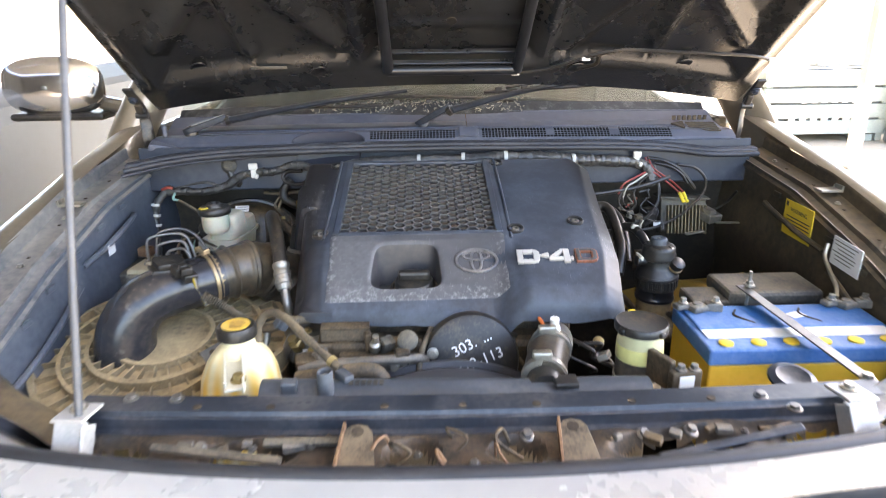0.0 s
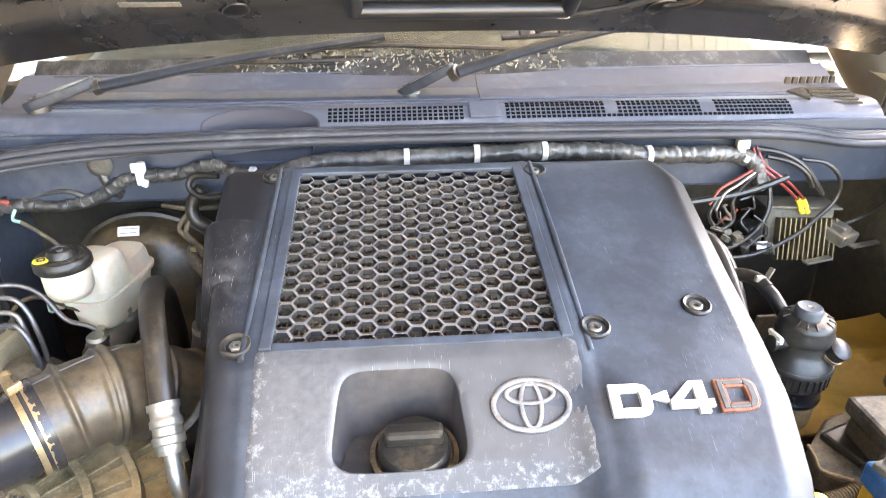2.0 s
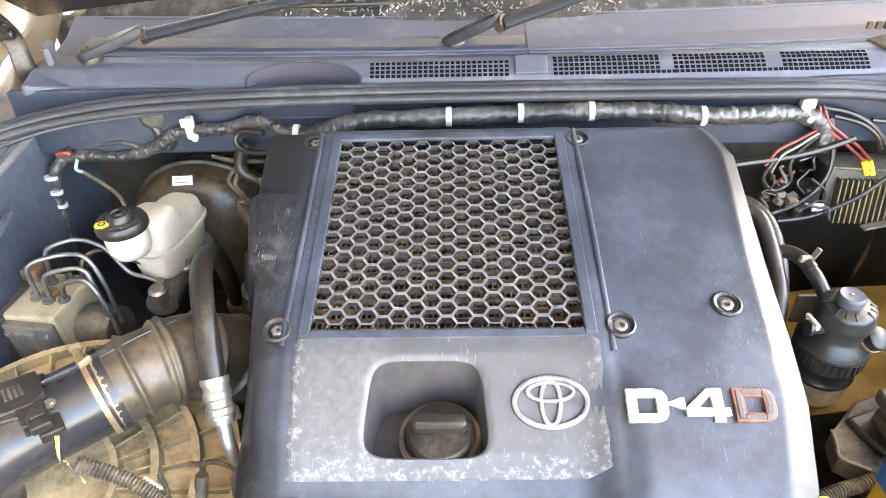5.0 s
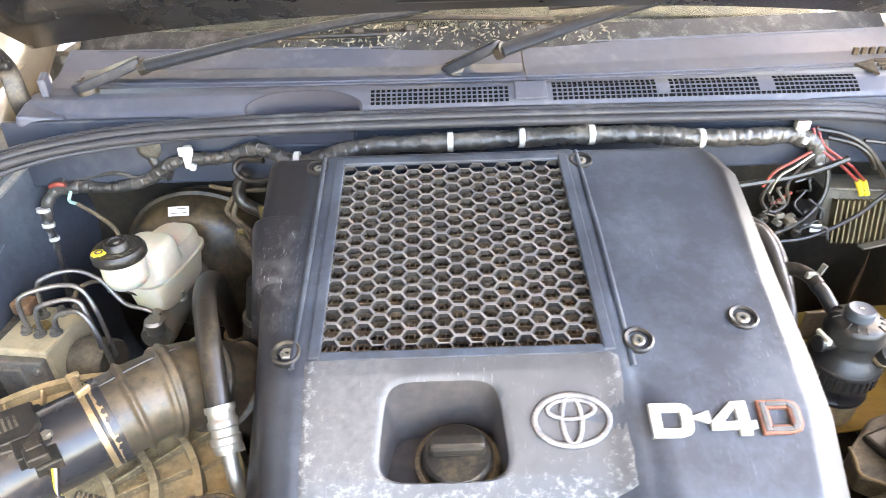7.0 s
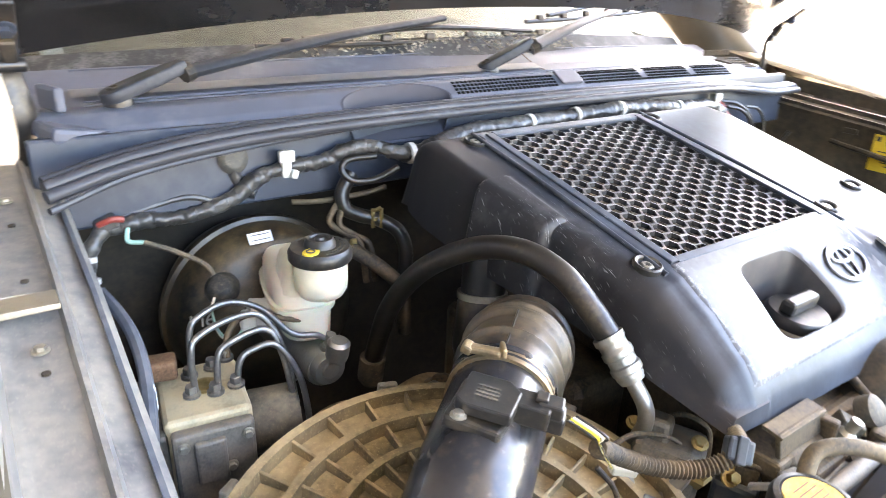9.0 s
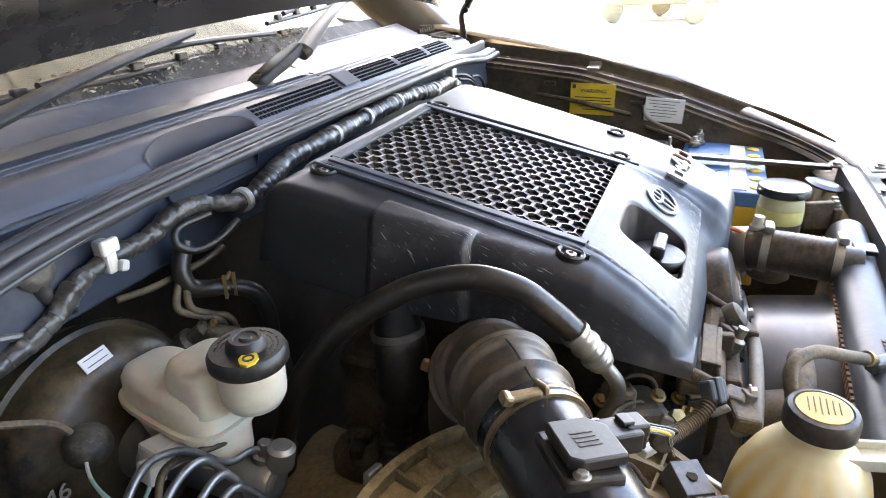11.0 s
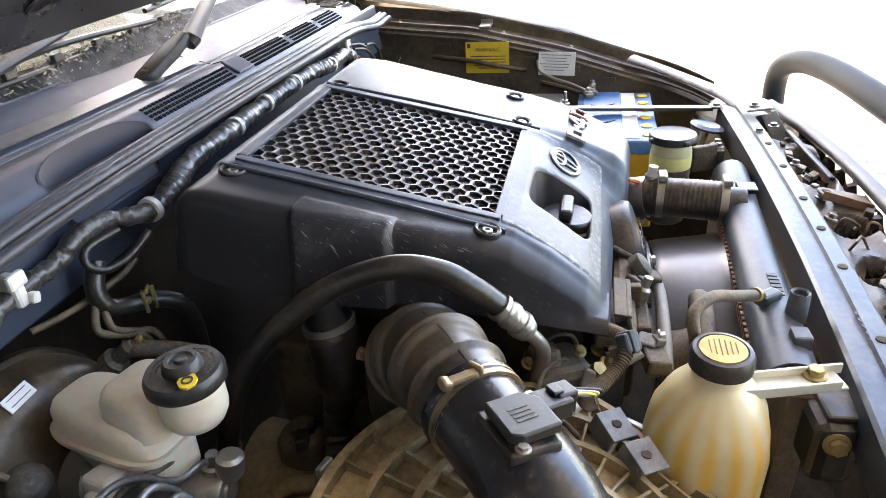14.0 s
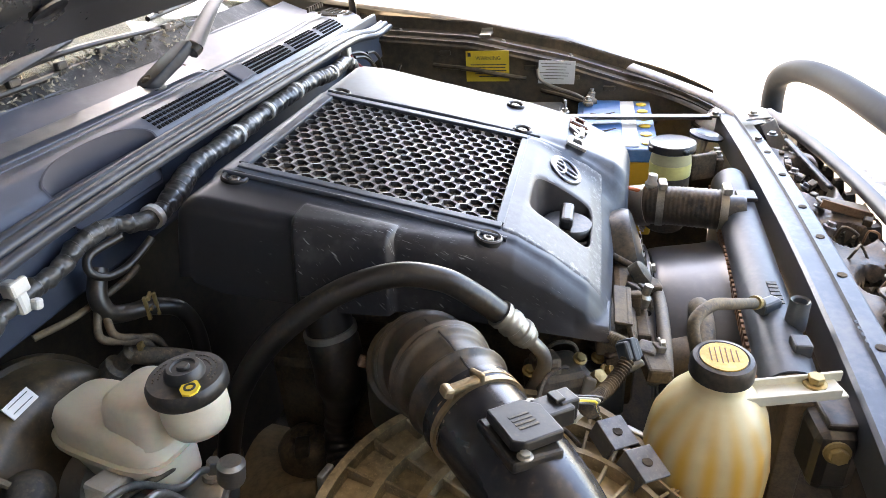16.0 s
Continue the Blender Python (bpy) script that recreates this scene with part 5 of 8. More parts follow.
part("clamp_screw", boxes(((-0.414, -0.012, -0.025), (0.03, 0.010, 0.008), (0, 0, -52), 0.003), ((-0.424, 0.001, -0.025), (0.010, 0.014, 0.010), (0, 20, -52), 0.003), ((-0.402, -0.022, -0.023), (0.005, 0.016, 0.010), (0, 0, -30), 0.002)), M_CLAMP, duct, "dulled gold clamp screw")
part("clamp_screw", boxes(((-0.345, 0.068, -0.095), (0.012, 0.03, 0.014), (20, 0, 30), 0.004)), M_GOLD, duct)
part("seam", tube(bmesh.new(), [(-0.395, -0.016, -0.027), (-0.355, 0.016, -0.0215), (-0.322, 0.045, -0.0245)], 0.0012, 6, 6), M_RUBBER, duct)

maf = thing("air_flow_sensor", "flat black air flow sensor on the intake duct", "sensor")
MM = Matrix.Translation((-0.456, -0.068, -0.029)) @ pose(0, 0, 0, 6, 4, 40) @ Matrix.Diagonal((0.84, 0.84, 0.84, 1))
bm = bmesh.new()
prism(bm, [(-0.030, -0.026), (0.014, -0.030), (0.030, -0.016), (0.030, 0.024), (-0.022, 0.028), (-0.030, 0.018)], 0.012, MM, 0.002)
part("housing", bm, M_BLACK, maf)
bm = bmesh.new()
prism(bm, [(-0.040, -0.020), (0.034, -0.036), (0.038, 0.030), (-0.034, 0.034)], 0.014, MM @ Matrix.Translation((0, 0, -0.016)), 0.003)
part("mount", bm, M_BLACK, maf)
for p in ((-0.033, 0.020), (0.030, -0.030)):
    bolt(maf, MM @ Vector((*p, 0.0)), 0.0045, 0.004, MM.to_3x3() @ Vector((0, 0, 1)), name="screw")
bm = bmesh.new()
for k in range(4):
    prism(bm, [(-0.012 + 0.006 * k, -0.010), (-0.009 + 0.006 * k, -0.010), (-0.009 + 0.006 * k, 0.012), (-0.012 + 0.006 * k, 0.012)], 0.0006, MM @ Matrix.Translation((0, 0, 0.012)))
part("print_bars", bm, M_DUSTY, maf)
con = part("connector", boxes(((-0.428, -0.089, -0.033), (0.026, 0.030, 0.018), (6, 4, 40), 0.002), ((-0.416, -0.098, -0.030), (0.020, 0.020, 0.012), (6, 4, 40), 0.002), ((-0.412, -0.094, -0.044), (0.024, 0.024, 0.014), (6, 4, 40), 0.002), ((-0.420, -0.092, -0.023), (0.014, 0.010, 0.004), (6, 4, 40), 0.001)), M_BLACK, maf)
for k, mt in enumerate((M_RUBBER, M_YELW, M_WCLIP, M_RUBBER)):
    pipe("lead", [(-0.404 + 0.003 * k, -0.106, -0.042), (-0.394 + 0.003 * k, -0.122 - 0.003 * k, -0.050), (-0.386, -0.126, -0.060), (-0.374, -0.132, -0.085)], 0.0012, mt, con, n=6, seg=6)
loom = thing("wiring_conduit", "dusty grey corrugated wiring conduit with a white tag", "cable")
pipe("conduit", [(-0.382, -0.122, -0.068), (-0.366, -0.119, -0.080), (-0.342, -0.119, -0.098), (-0.312, -0.128, -0.115), (-0.284, -0.142, -0.122), (-0.262, -0.154, -0.120), (-0.246, -0.162, -0.112)],
     lambda a, d: 0.0078 + 0.0009 * math.sin(d * 1500), M_RUBDUST, loom, n=40, seg=10)
part("tag", boxes(((-0.326, -0.110, -0.126), (0.026, 0.011, 0.008), (0, 14, -25), 0.002)), M_ARM, loom, "small cream plug")
part("square_connector", boxes(((-0.238, -0.163, -0.106), (0.022, 0.024, 0.017), (20, -50, 30), 0.003), ((-0.238, -0.163, -0.106), (0.026, 0.010, 0.021), (20, -50, 30), 0.002)), M_TANK, loom, "grey square connector")
pipe("conduit_up", [(-0.234, -0.162, -0.104), (-0.214, -0.146, -0.110), (-0.190, -0.120, -0.118), (-0.155, -0.085, -0.126), (-0.12, -0.05, -0.13)],
     lambda a, d: 0.0082 + 0.0008 * math.sin(d * 1500), M_RUBDUST, loom, n=40, seg=10)
for pts in ([(-0.300, -0.066, -0.150), (-0.262, -0.072, -0.140), (-0.222, -0.092, -0.150), (-0.215, -0.112, -0.175)], [(-0.205, -0.062, -0.150), (-0.190, -0.080, -0.140), (-0.178, -0.102, -0.150), (-0.185, -0.112, -0.178)],
            [(-0.330, -0.085, -0.140), (-0.320, -0.100, -0.158), (-0.325, -0.118, -0.176)]):
    pipe("thin_wire", pts, 0.0028, M_RUBDUST, loom, n=8, seg=8)

# brackets, a pump body and sensors on the engine's front corner below the cover
ep = thing("engine_corner_parts", "dusty brackets and a cast housing on the engine's front corner", "engine part")
part("cast_housing", boxes(((-0.215, -0.085, -0.185), (0.075, 0.070, 0.060), (0, 8, 25), 0.012), ((-0.225, -0.070, -0.148), (0.030, 0.034, 0.030), (0, 10, 25), 0.006)), M_CAST, ep)
part("dark_box", boxes(((-0.176, -0.142, -0.215), (0.040, 0.044, 0.070), (0, 0, 22), 0.006)), M_TANK, ep, "dark blue-grey box")
part("bent_bracket", boxes(((-0.160, -0.140, -0.165), (0.060, 0.022, 0.004), (0, 20, 30), 0.001), ((-0.182, -0.152, -0.180), (0.006, 0.022, 0.036), (0, 10, 30), 0.001)), M_DARKMET, ep, "bent steel bracket")
part("gold_union", lathe(bmesh.new(), [(0.011, 0), (0.013, 0.003), (0.013, 0.018), (0.009, 0.021), (0.009, 0.032), (0, 0.033)], (-0.222, -0.120, -0.178), (-0.3, -0.5, 0.9), 6), M_GOLD, ep, "gold hexagon union")
part("support_strut", boxes(((-0.258, -0.110, -0.205), (0.016, 0.014, 0.12), (18, 24, 10), 0.003)), M_ALU, ep, "pale cast strut")
pipe("steel_pipe", [(-0.285, -0.080, -0.150), (-0.290, -0.095, -0.180), (-0.300, -0.115, -0.21), (-0.30, -0.13, -0.26)], 0.0075, M_STEEL, ep, n=8, seg=12)
for p in ((-0.205, -0.110, -0.150), (-0.236, -0.052, -0.150), (-0.172, -0.132, -0.172)):
    bolt(ep, p, 0.006, 0.007, (-0.3, -0.3, 0.9), M_GOLD)

# ---- air conditioning hose ----
hose = thing("air_conditioning_hose", "thick arched black hose crimped to an aluminium pipe", "hose")
pipe("hose", [(-0.358, 0.300, -0.260), (-0.355, 0.288, -0.200), (-0.348, 0.262, -0.125), (-0.333, 0.214, -0.058), (-0.314, 0.145, -0.008), (-0.296, 0.083, 0.010), (-0.281, 0.035, -0.001), (-0.270, 0.000, -0.028), (-0.262, -0.028, -0.056)],
     0.0135, M_RUBBER, hose, n=10, seg=16)
pipe("ferrule", [(-0.264, -0.022, -0.050), (-0.258, -0.040, -0.072), (-0.254, -0.054, -0.090)], lambda a, d: 0.0147 + 0.0018 * (1 if (a * 5) % 1.6 < 0.8 else 0) - 0.004 * smooth01((a - 0.9) / 0.1), M_ALU, hose, "crimped aluminium ferrule", n=14, seg=18)
pipe("metal_pipe", [(-0.254, -0.052, -0.088), (-0.248, -0.068, -0.112), (-0.244, -0.070, -0.135), (-0.239, -0.060, -0.165), (-0.235, -0.050, -0.20), (-0.23, -0.045, -0.28)], 0.0085, M_ALU, hose, "bare aluminium pipe", n=8, seg=12)
part("lower_collar", lathe(bmesh.new(), [(0.017, -0.02), (0.018, -0.018), (0.018, 0.018), (0.016, 0.02)], (-0.358, 0.296, -0.235), (0, 0.2, -1), 20), M_RUBDUST, hose, smooth=True)

# turbo pipe
tp = thing("turbo_pipe", "grimy black turbo pipe with a steel band clamp", "pipe")
pipe("pipe", [(-0.252, 0.190, -0.040), (-0.258, 0.184, -0.075), (-0.264, 0.178, -0.11), (-0.272, 0.172, -0.15), (-0.278, 0.176, -0.20)], lambda a, d: 0.0285 + 0.003 * smooth01((a - 0.36) / 0.05) - 0.010 * smooth01((a - 0.75) / 0.2), M_RUBBER, tp, n=8, seg=20)
part("band_clamp", lathe(bmesh.new(), [(0.0305, -0.004), (0.0322, -0.004), (0.0322, 0.004), (0.0305, 0.004)], (-0.2615, 0.181, -0.094), (0.12, 0.17, 1), 28), M_STEEL, tp, "steel band clamp", True)

pipe("lower_hose", [(-0.277, 0.176, -0.19), (-0.284, 0.182, -0.235), (-0.302, 0.176, -0.262), (-0.335, 0.158, -0.272), (-0.36, 0.14, -0.275)], lambda a, d: 0.0185 + 0.0012 * math.sin(d * 420), M_RUBBER, tp, n=12, seg=16)
part("rusty_bracket", boxes(((-0.300, 0.120, -0.105), (0.010, 0.028, 0.014), (25, 0, 20), 0.003), ((-0.302, 0.112, -0.118), (0.016, 0.012, 0.022), (0, 0, 20), 0.003)), M_RUST, tp, "rust-brown bracket")
lowp = thing("gearbox_sensor", "grimy black domed sensor beside the gearbox", "sensor")
turned("dome", [(0.036, -0.05), (0.036, -0.012), (0.030, -0.002), (0.018, 0.004), (0.016, 0.012), (0.010, 0.015), (0.0, 0.015)], (-0.275, 0.238, -0.262), M_RUBDUST, lowp, seg=28)
part("wire_plug", boxes(((-0.300, 0.228, -0.252), (0.030, 0.018, 0.016), (0, 12, 20), 0.003)), M_BLACK, lowp)
chas = thing("chassis_plate", "tan dust-covered steel chassis plate deep in the bay", "car body")
part("plate", sheet(bmesh.new(), lambda u, v: (lerp(-0.46, -0.20, u), lerp(0.10, 0.33, v), -0.305 + 0.012 * math.sin(u * 9) * math.sin(v * 7) - 0.03 * smooth01(2 * abs(u - 0.5) - 0.4)), 20, 18, 0.004), M_GRIME, chas, smooth=True)
part("raised_rim", tube(bmesh.new(), [(-0.43, 0.27, -0.298), (-0.385, 0.255, -0.290), (-0.35, 0.235, -0.286), (-0.335, 0.20, -0.286)], 0.012, 8, 10), M_GRIME, chas, "dusty pressed rim", True)
bolt(chas, (-0.36, 0.205, -0.298), 0.008, 0.008, material=M_GOLD)

# ---- brake parts ----
bo = thing("brake_booster", "round dusty black brake booster drum", "brake booster")
turned("drum", [(0.02, -0.028), (0.05, -0.026), (0.075, -0.012), (0.110, -0.004), (0.126, 0.008), (0.134, 0.030), (0.136, 0.05), (0.142, 0.052), (0.142, 0.064), (0.134, 0.066), (0.128, 0.10), (0.10, 0.125)], (-0.448, 0.425, -0.195), M_BOOST, bo, axis=(0, 1, 0), seg=56)
lab = part("label", boxes(((-0.456, 0.4315, -0.0665), (0.034, 0.016, 0.0015), (52, 0, 3), 0.0)), M_WHITE, bo, "small white paper label")
bm = bmesh.new()
for k in range(2):
    box(bm, (-0.456, 0.4285 + 0.0045 * k, -0.0688 + 0.0058 * k + 0.0006), (0.026, 0.0009, 0.0006), 0, (52, 0, 3))
part("print_bars", bm, M_INK, lab)
txt = bpy.data.curves.new("txt", "FONT")
txt.body, txt.size, txt.extrude = "M6", 0.026, 0.0006
tob = bpy.data.objects.new("txt", txt)
scene.collection.objects.link(tob)
me = bpy.data.meshes.new_from_object(tob)
bpy.data.objects.remove(tob)
me.materials.append(M_WCLIP)
mk = new("stamped_mark", me)
mk.parent, mk.matrix_basis = bo, pose(-0.566, 0.4165, -0.170, 90, 0, -12)
mk["label"] = "pale stencilled mark"
vv = turned("vacuum_valve", [(0.016, -0.01), (0.016, 0.004), (0.010, 0.008), (0.010, 0.03), (0.012, 0.031), (0.009, 0.038)], (-0.350, 0.412, -0.105), M_DUSTY, bo, axis=(0.2, -0.7, 0.6), seg=20)
vh = thing("vacuum_hose", "dusty black vacuum hose with a spring clip", "hose")
pipe("hose", [(-0.345, 0.392, -0.088), (-0.338, 0.370, -0.092), (-0.31, 0.345, -0.115), (-0.285, 0.335, -0.15), (-0.28, 0.335, -0.22)], 0.0105, M_RUBDUST, vh)
part("spring_clip", boxes(((-0.340, 0.378, -0.082), (0.012, 0.006, 0.020), (0, 0, 20), 0.002)), M_GOLD, vh)

mc = thing("brake_master_cylinder", "dull aluminium brake master cylinder with pipe unions", "brake cylinder")
turned("body", [(0.024, 0.0), (0.026, 0.01), (0.026, 0.13), (0.035, 0.135), (0.035, 0.16)], (-0.452, 0.240, -0.172), M_ALU, mc, axis=(0, 1, 0), seg=24)
turned("end_plug", [(0.006, -0.013), (0.010, -0.012), (0.011, -0.009), (0.019, -0.009), (0.021, -0.006), (0.021, 0.004)], (-0.452, 0.236, -0.168), M_ALU, mc, "bright machined end plug", axis=(0, 1, 0), seg=24)
turned("outlet_port", [(0.013, 0), (0.014, 0.004), (0.014, 0.022), (0.010, 0.026)], (-0.444, 0.226, -0.152), M_ALU, mc, axis=(0.1, -0.15, 1), seg=20)
for x, y, z in ((-0.447, 0.245, -0.148), (-0.43, 0.300, -0.150)):
    bolt(mc, (x, y, z), 0.007, 0.022, (0.2, -0.2, 1), M_ALU, "union")
br = thing("brake_fluid_reservoir", "cloudy white brake fluid reservoir with dusty black cap", "reservoir")
br.location = (-0.004, 0.0, 0.005)


def res_section(bm, rows, seg=28):
    """Stacked rounded outlines: (centre x, centre y, half x, half y, z), turned a little."""
    ca, sa = math.cos(radians(-12)), math.sin(radians(-12))
    out = []
    for cx, cy, hx, hy, z in rows:
        ring = []
        for k in range(seg):
            a = math.tau * k / seg
            px = hx * math.copysign(abs(math.cos(a)) ** 0.55, math.cos(a))
            py = hy * math.copysign(abs(math.sin(a)) ** 0.55, math.sin(a))
            ring.append(bm.verts.new((cx + px * ca - py * sa, cy + px * sa + py * ca, z)))
        out.append(ring)
    for a, b in zip(out, out[1:]):
        for k in range(seg):
            bm.faces.new((a[k], a[(k + 1) % seg], b[(k + 1) % seg], b[k]))
    bm.faces.new(out[0][::-1])
    bm.faces.new(out[-1])
    return bm


part("lower_tank", res_section(bmesh.new(), [(-0.443, 0.312, 0.024, 0.046, -0.150), (-0.445, 0.318, 0.031, 0.062, -0.142), (-0.447, 0.324, 0.036, 0.070, -0.105), (-0.447, 0.324, 0.041, 0.076, -0.103), (-0.447, 0.324, 0.041, 0.076, -0.097)]), M_RESV, br, smooth=True)
part("upper_tank", res_section(bmesh.new(), [(-0.447, 0.324, 0.0365, 0.0715, -0.0965), (-0.447, 0.325, 0.0355, 0.068, -0.076), (-0.446, 0.327, 0.032, 0.062, -0.068), (-0.446, 0.330, 0.025, 0.051, -0.065)]), M_RESV, br, smooth=True)
part("hump", res_section(bmesh.new(), [(-0.446, 0.286, 0.037, 0.038, -0.080), (-0.446, 0.285, 0.034, 0.034, -0.048), (-0.446, 0.285, 0.031, 0.031, -0.040), (-0.446, 0.285, 0.024, 0.025, -0.036)]), M_RESV, br, smooth=True)
turned("filler_neck", [(0.016, -0.070), (0.025, -0.066), (0.0290, -0.058), (0.0300, -0.050), (0.0300, -0.024), (0.029, -0.020)], (-0.455, 0.228, 0), M_RESV, br)
capo = turned("cap", [(0.034, -0.024), (0.0355, -0.022), (0.0355, -0.014), (0.034, -0.011), (0.0325, -0.0085), (0.030, -0.0085), (0.018, -0.008), (0.017, -0.003), (0.014, 0.001), (0.011, 0.001), (0.010, -0.001), (0.006, -0.001), (0.005, 0.002), (0.0, 0.002)], (-0.455, 0.228, 0), M_BLACK, br, "dusty black screw cap with raised ring", seg=48)
lb = bmesh.new()
prism(lb, [(0.0105 * math.cos(math.tau * k / 8), 0.0085 * math.sin(math.tau * k / 8)) for k in range(8)], 0.0022, pose(-0.473, 0.212, -0.0082, 0, 0, 30))
yl = part("warning_mark", lb, M_YELLOW, capo, "yellow octagon mark")
turned("mark_ring", [(0.0052, 0), (0.0052, 0.001), (0.0034, 0.001), (0.0034, 0)], (-0.473, 0.212, -0.0062), M_INK, capo, seg=20)
bm = bmesh.new()
for k in range(26):
    a = -2.2 + k * 0.155
    for rr in (0.0225, 0.027):
        if (k * 7 + int(rr * 2000)) % 5:
            box(bm, (-0.455 + rr * math.cos(a + 0.5), 0.228 + rr * math.sin(a + 0.5), -0.0080), (0.0026, 0.0014, 0.0012), 0, (0, 0, math.degrees(a + 0.5) + 90))
pb = part("raised_print", bm, M_DUSTY, capo)
part("level_plug", boxes(((-0.497, 0.310, -0.118), (0.036, 0.030, 0.026), (0, 10, -12), 0.004), ((-0.517, 0.306, -0.122), (0.018, 0.022, 0.020), (0, 10, -12), 0.003)), M_WCLIP, br, "white level sensor plug")
lw = thing("sensor_cable", "thin white and green sensor wires", "cable")
for k, mt in enumerate((M_WCLIP, M_GREENW)):
    pipe("wire", [(-0.524, 0.304, -0.124 + 0.005 * k), (-0.540, 0.306, -0.138), (-0.552, 0.322, -0.136 + 0.004 * k), (-0.552, 0.345, -0.112), (-0.536, 0.366, -0.094)], 0.0018, mt, lw, n=8, seg=6)
part("round_plug", lathe(bmesh.new(), [(0.02, -0.01), (0.022, 0), (0.016, 0.012), (0.01, 0.016)], (-0.531, 0.368, -0.098), (-0.3, -0.6, 0.7), 18), M_DUSTY, lw, "dusty brown round plug", True)

ab = thing("brake_pump_block", "dusty yellow-grey brake hydraulic block with steel pipes", "brake pump")
part("valve_block", boxes(((-0.604, 0.214, -0.184), (0.084, 0.100, 0.110), (0, 0, -8), 0.005)), mat("dusty_cast_block", (0.50, 0.43, 0.28), 0.6, 0.3, vary=0.3, scale=50, dust=DUST, dust_amt=0.3), ab)
part("control_box", boxes(((-0.668, 0.222, -0.197), (0.05, 0.11, 0.12), (0, 0, -8), 0.006)), M_DUSTY, ab)
turned("pump_motor", [(0.034, 0), (0.036, 0.004), (0.036, 0.05), (0.033, 0.054), (0.0, 0.056)], (-0.560, 0.211, -0.190), M_DUSTY, ab, axis=(1, -0.2, 0), seg=28)
part("brown_plug", boxes(((-0.634, 0.246, -0.112), (0.030, 0.026, 0.022), (0, 0, -12), 0.004)), M_RUST, ab, "small rust-brown plug")
ports = [(-0.612, 0.205), (-0.590, 0.198), (-0.568, 0.200), (-0.605, 0.240), (-0.580, 0.245), (-0.562, 0.255)]
for x, y in ports:
    bolt(ab, (x - 0.004, y, -0.129), 0.0062, 0.012, (0, 0, 1), M_PIPE, "union")
fpl = part("front_plate", boxes(((-0.610, 0.158, -0.184), (0.078, 0.014, 0.094), (0, 0, -8), 0.004), ((-0.616, 0.150, -0.172), (0.030, 0.008, 0.050), (0, 0, -8), 0.003)), M_CAST, ab, "dull cast metal front plate")
for dx, dz in ((-0.03, 0.034), (0.03, 0.034), (-0.03, -0.034), (0.03, -0.034), (0.012, 0.0)):
    bolt(fpl, (-0.610 + dx, 0.150 - dx * 0.14, -0.184 + dz), 0.0042, 0.005, (-0.14, -1, 0))
turned("bleed_ring", [(0.013, 0), (0.013, 0.003), (0.008, 0.004), (0.004, 0.002), (0, 0.002)], (-0.600, 0.214, -0.129), M_GOLD, ab, seg=24)
PIP = [[(-0.612, 0.205, -0.137), (-0.612, 0.206, -0.085), (-0.602, 0.212, -0.068), (-0.560, 0.226, -0.064), (-0.530, 0.226, -0.072), (-0.512, 0.215, -0.115), (-0.505, 0.205, -0.18)],
       [(-0.592, 0.198, -0.137), (-0.588, 0.200, -0.092), (-0.575, 0.204, -0.080), (-0.535, 0.210, -0.078), (-0.520, 0.203, -0.105), (-0.510, 0.190, -0.19)],
       [(-0.571, 0.200, -0.137), (-0.566, 0.201, -0.103), (-0.55, 0.203, -0.094), (-0.525, 0.200, -0.096), (-0.505, 0.188, -0.14), (-0.498, 0.18, -0.22)],
       [(-0.607, 0.240, -0.137), (-0.603, 0.243, -0.080), (-0.59, 0.250, -0.066), (-0.555, 0.262, -0.064), (-0.52, 0.26, -0.08), (-0.49, 0.248, -0.115), (-0.462, 0.244, -0.124), (-0.449, 0.245, -0.134)],
       [(-0.565, 0.250, -0.137), (-0.560, 0.257, -0.100), (-0.53, 0.27, -0.09), (-0.47, 0.262, -0.11), (-0.436, 0.282, -0.115), (-0.430, 0.300, -0.134)]]
for p in PIP:
    pipe("brake_pipe", p, 0.0036, M_DARKMET if p is PIP[4] else M_PIPE, ab, "bent steel brake pipe", n=10, seg=10)

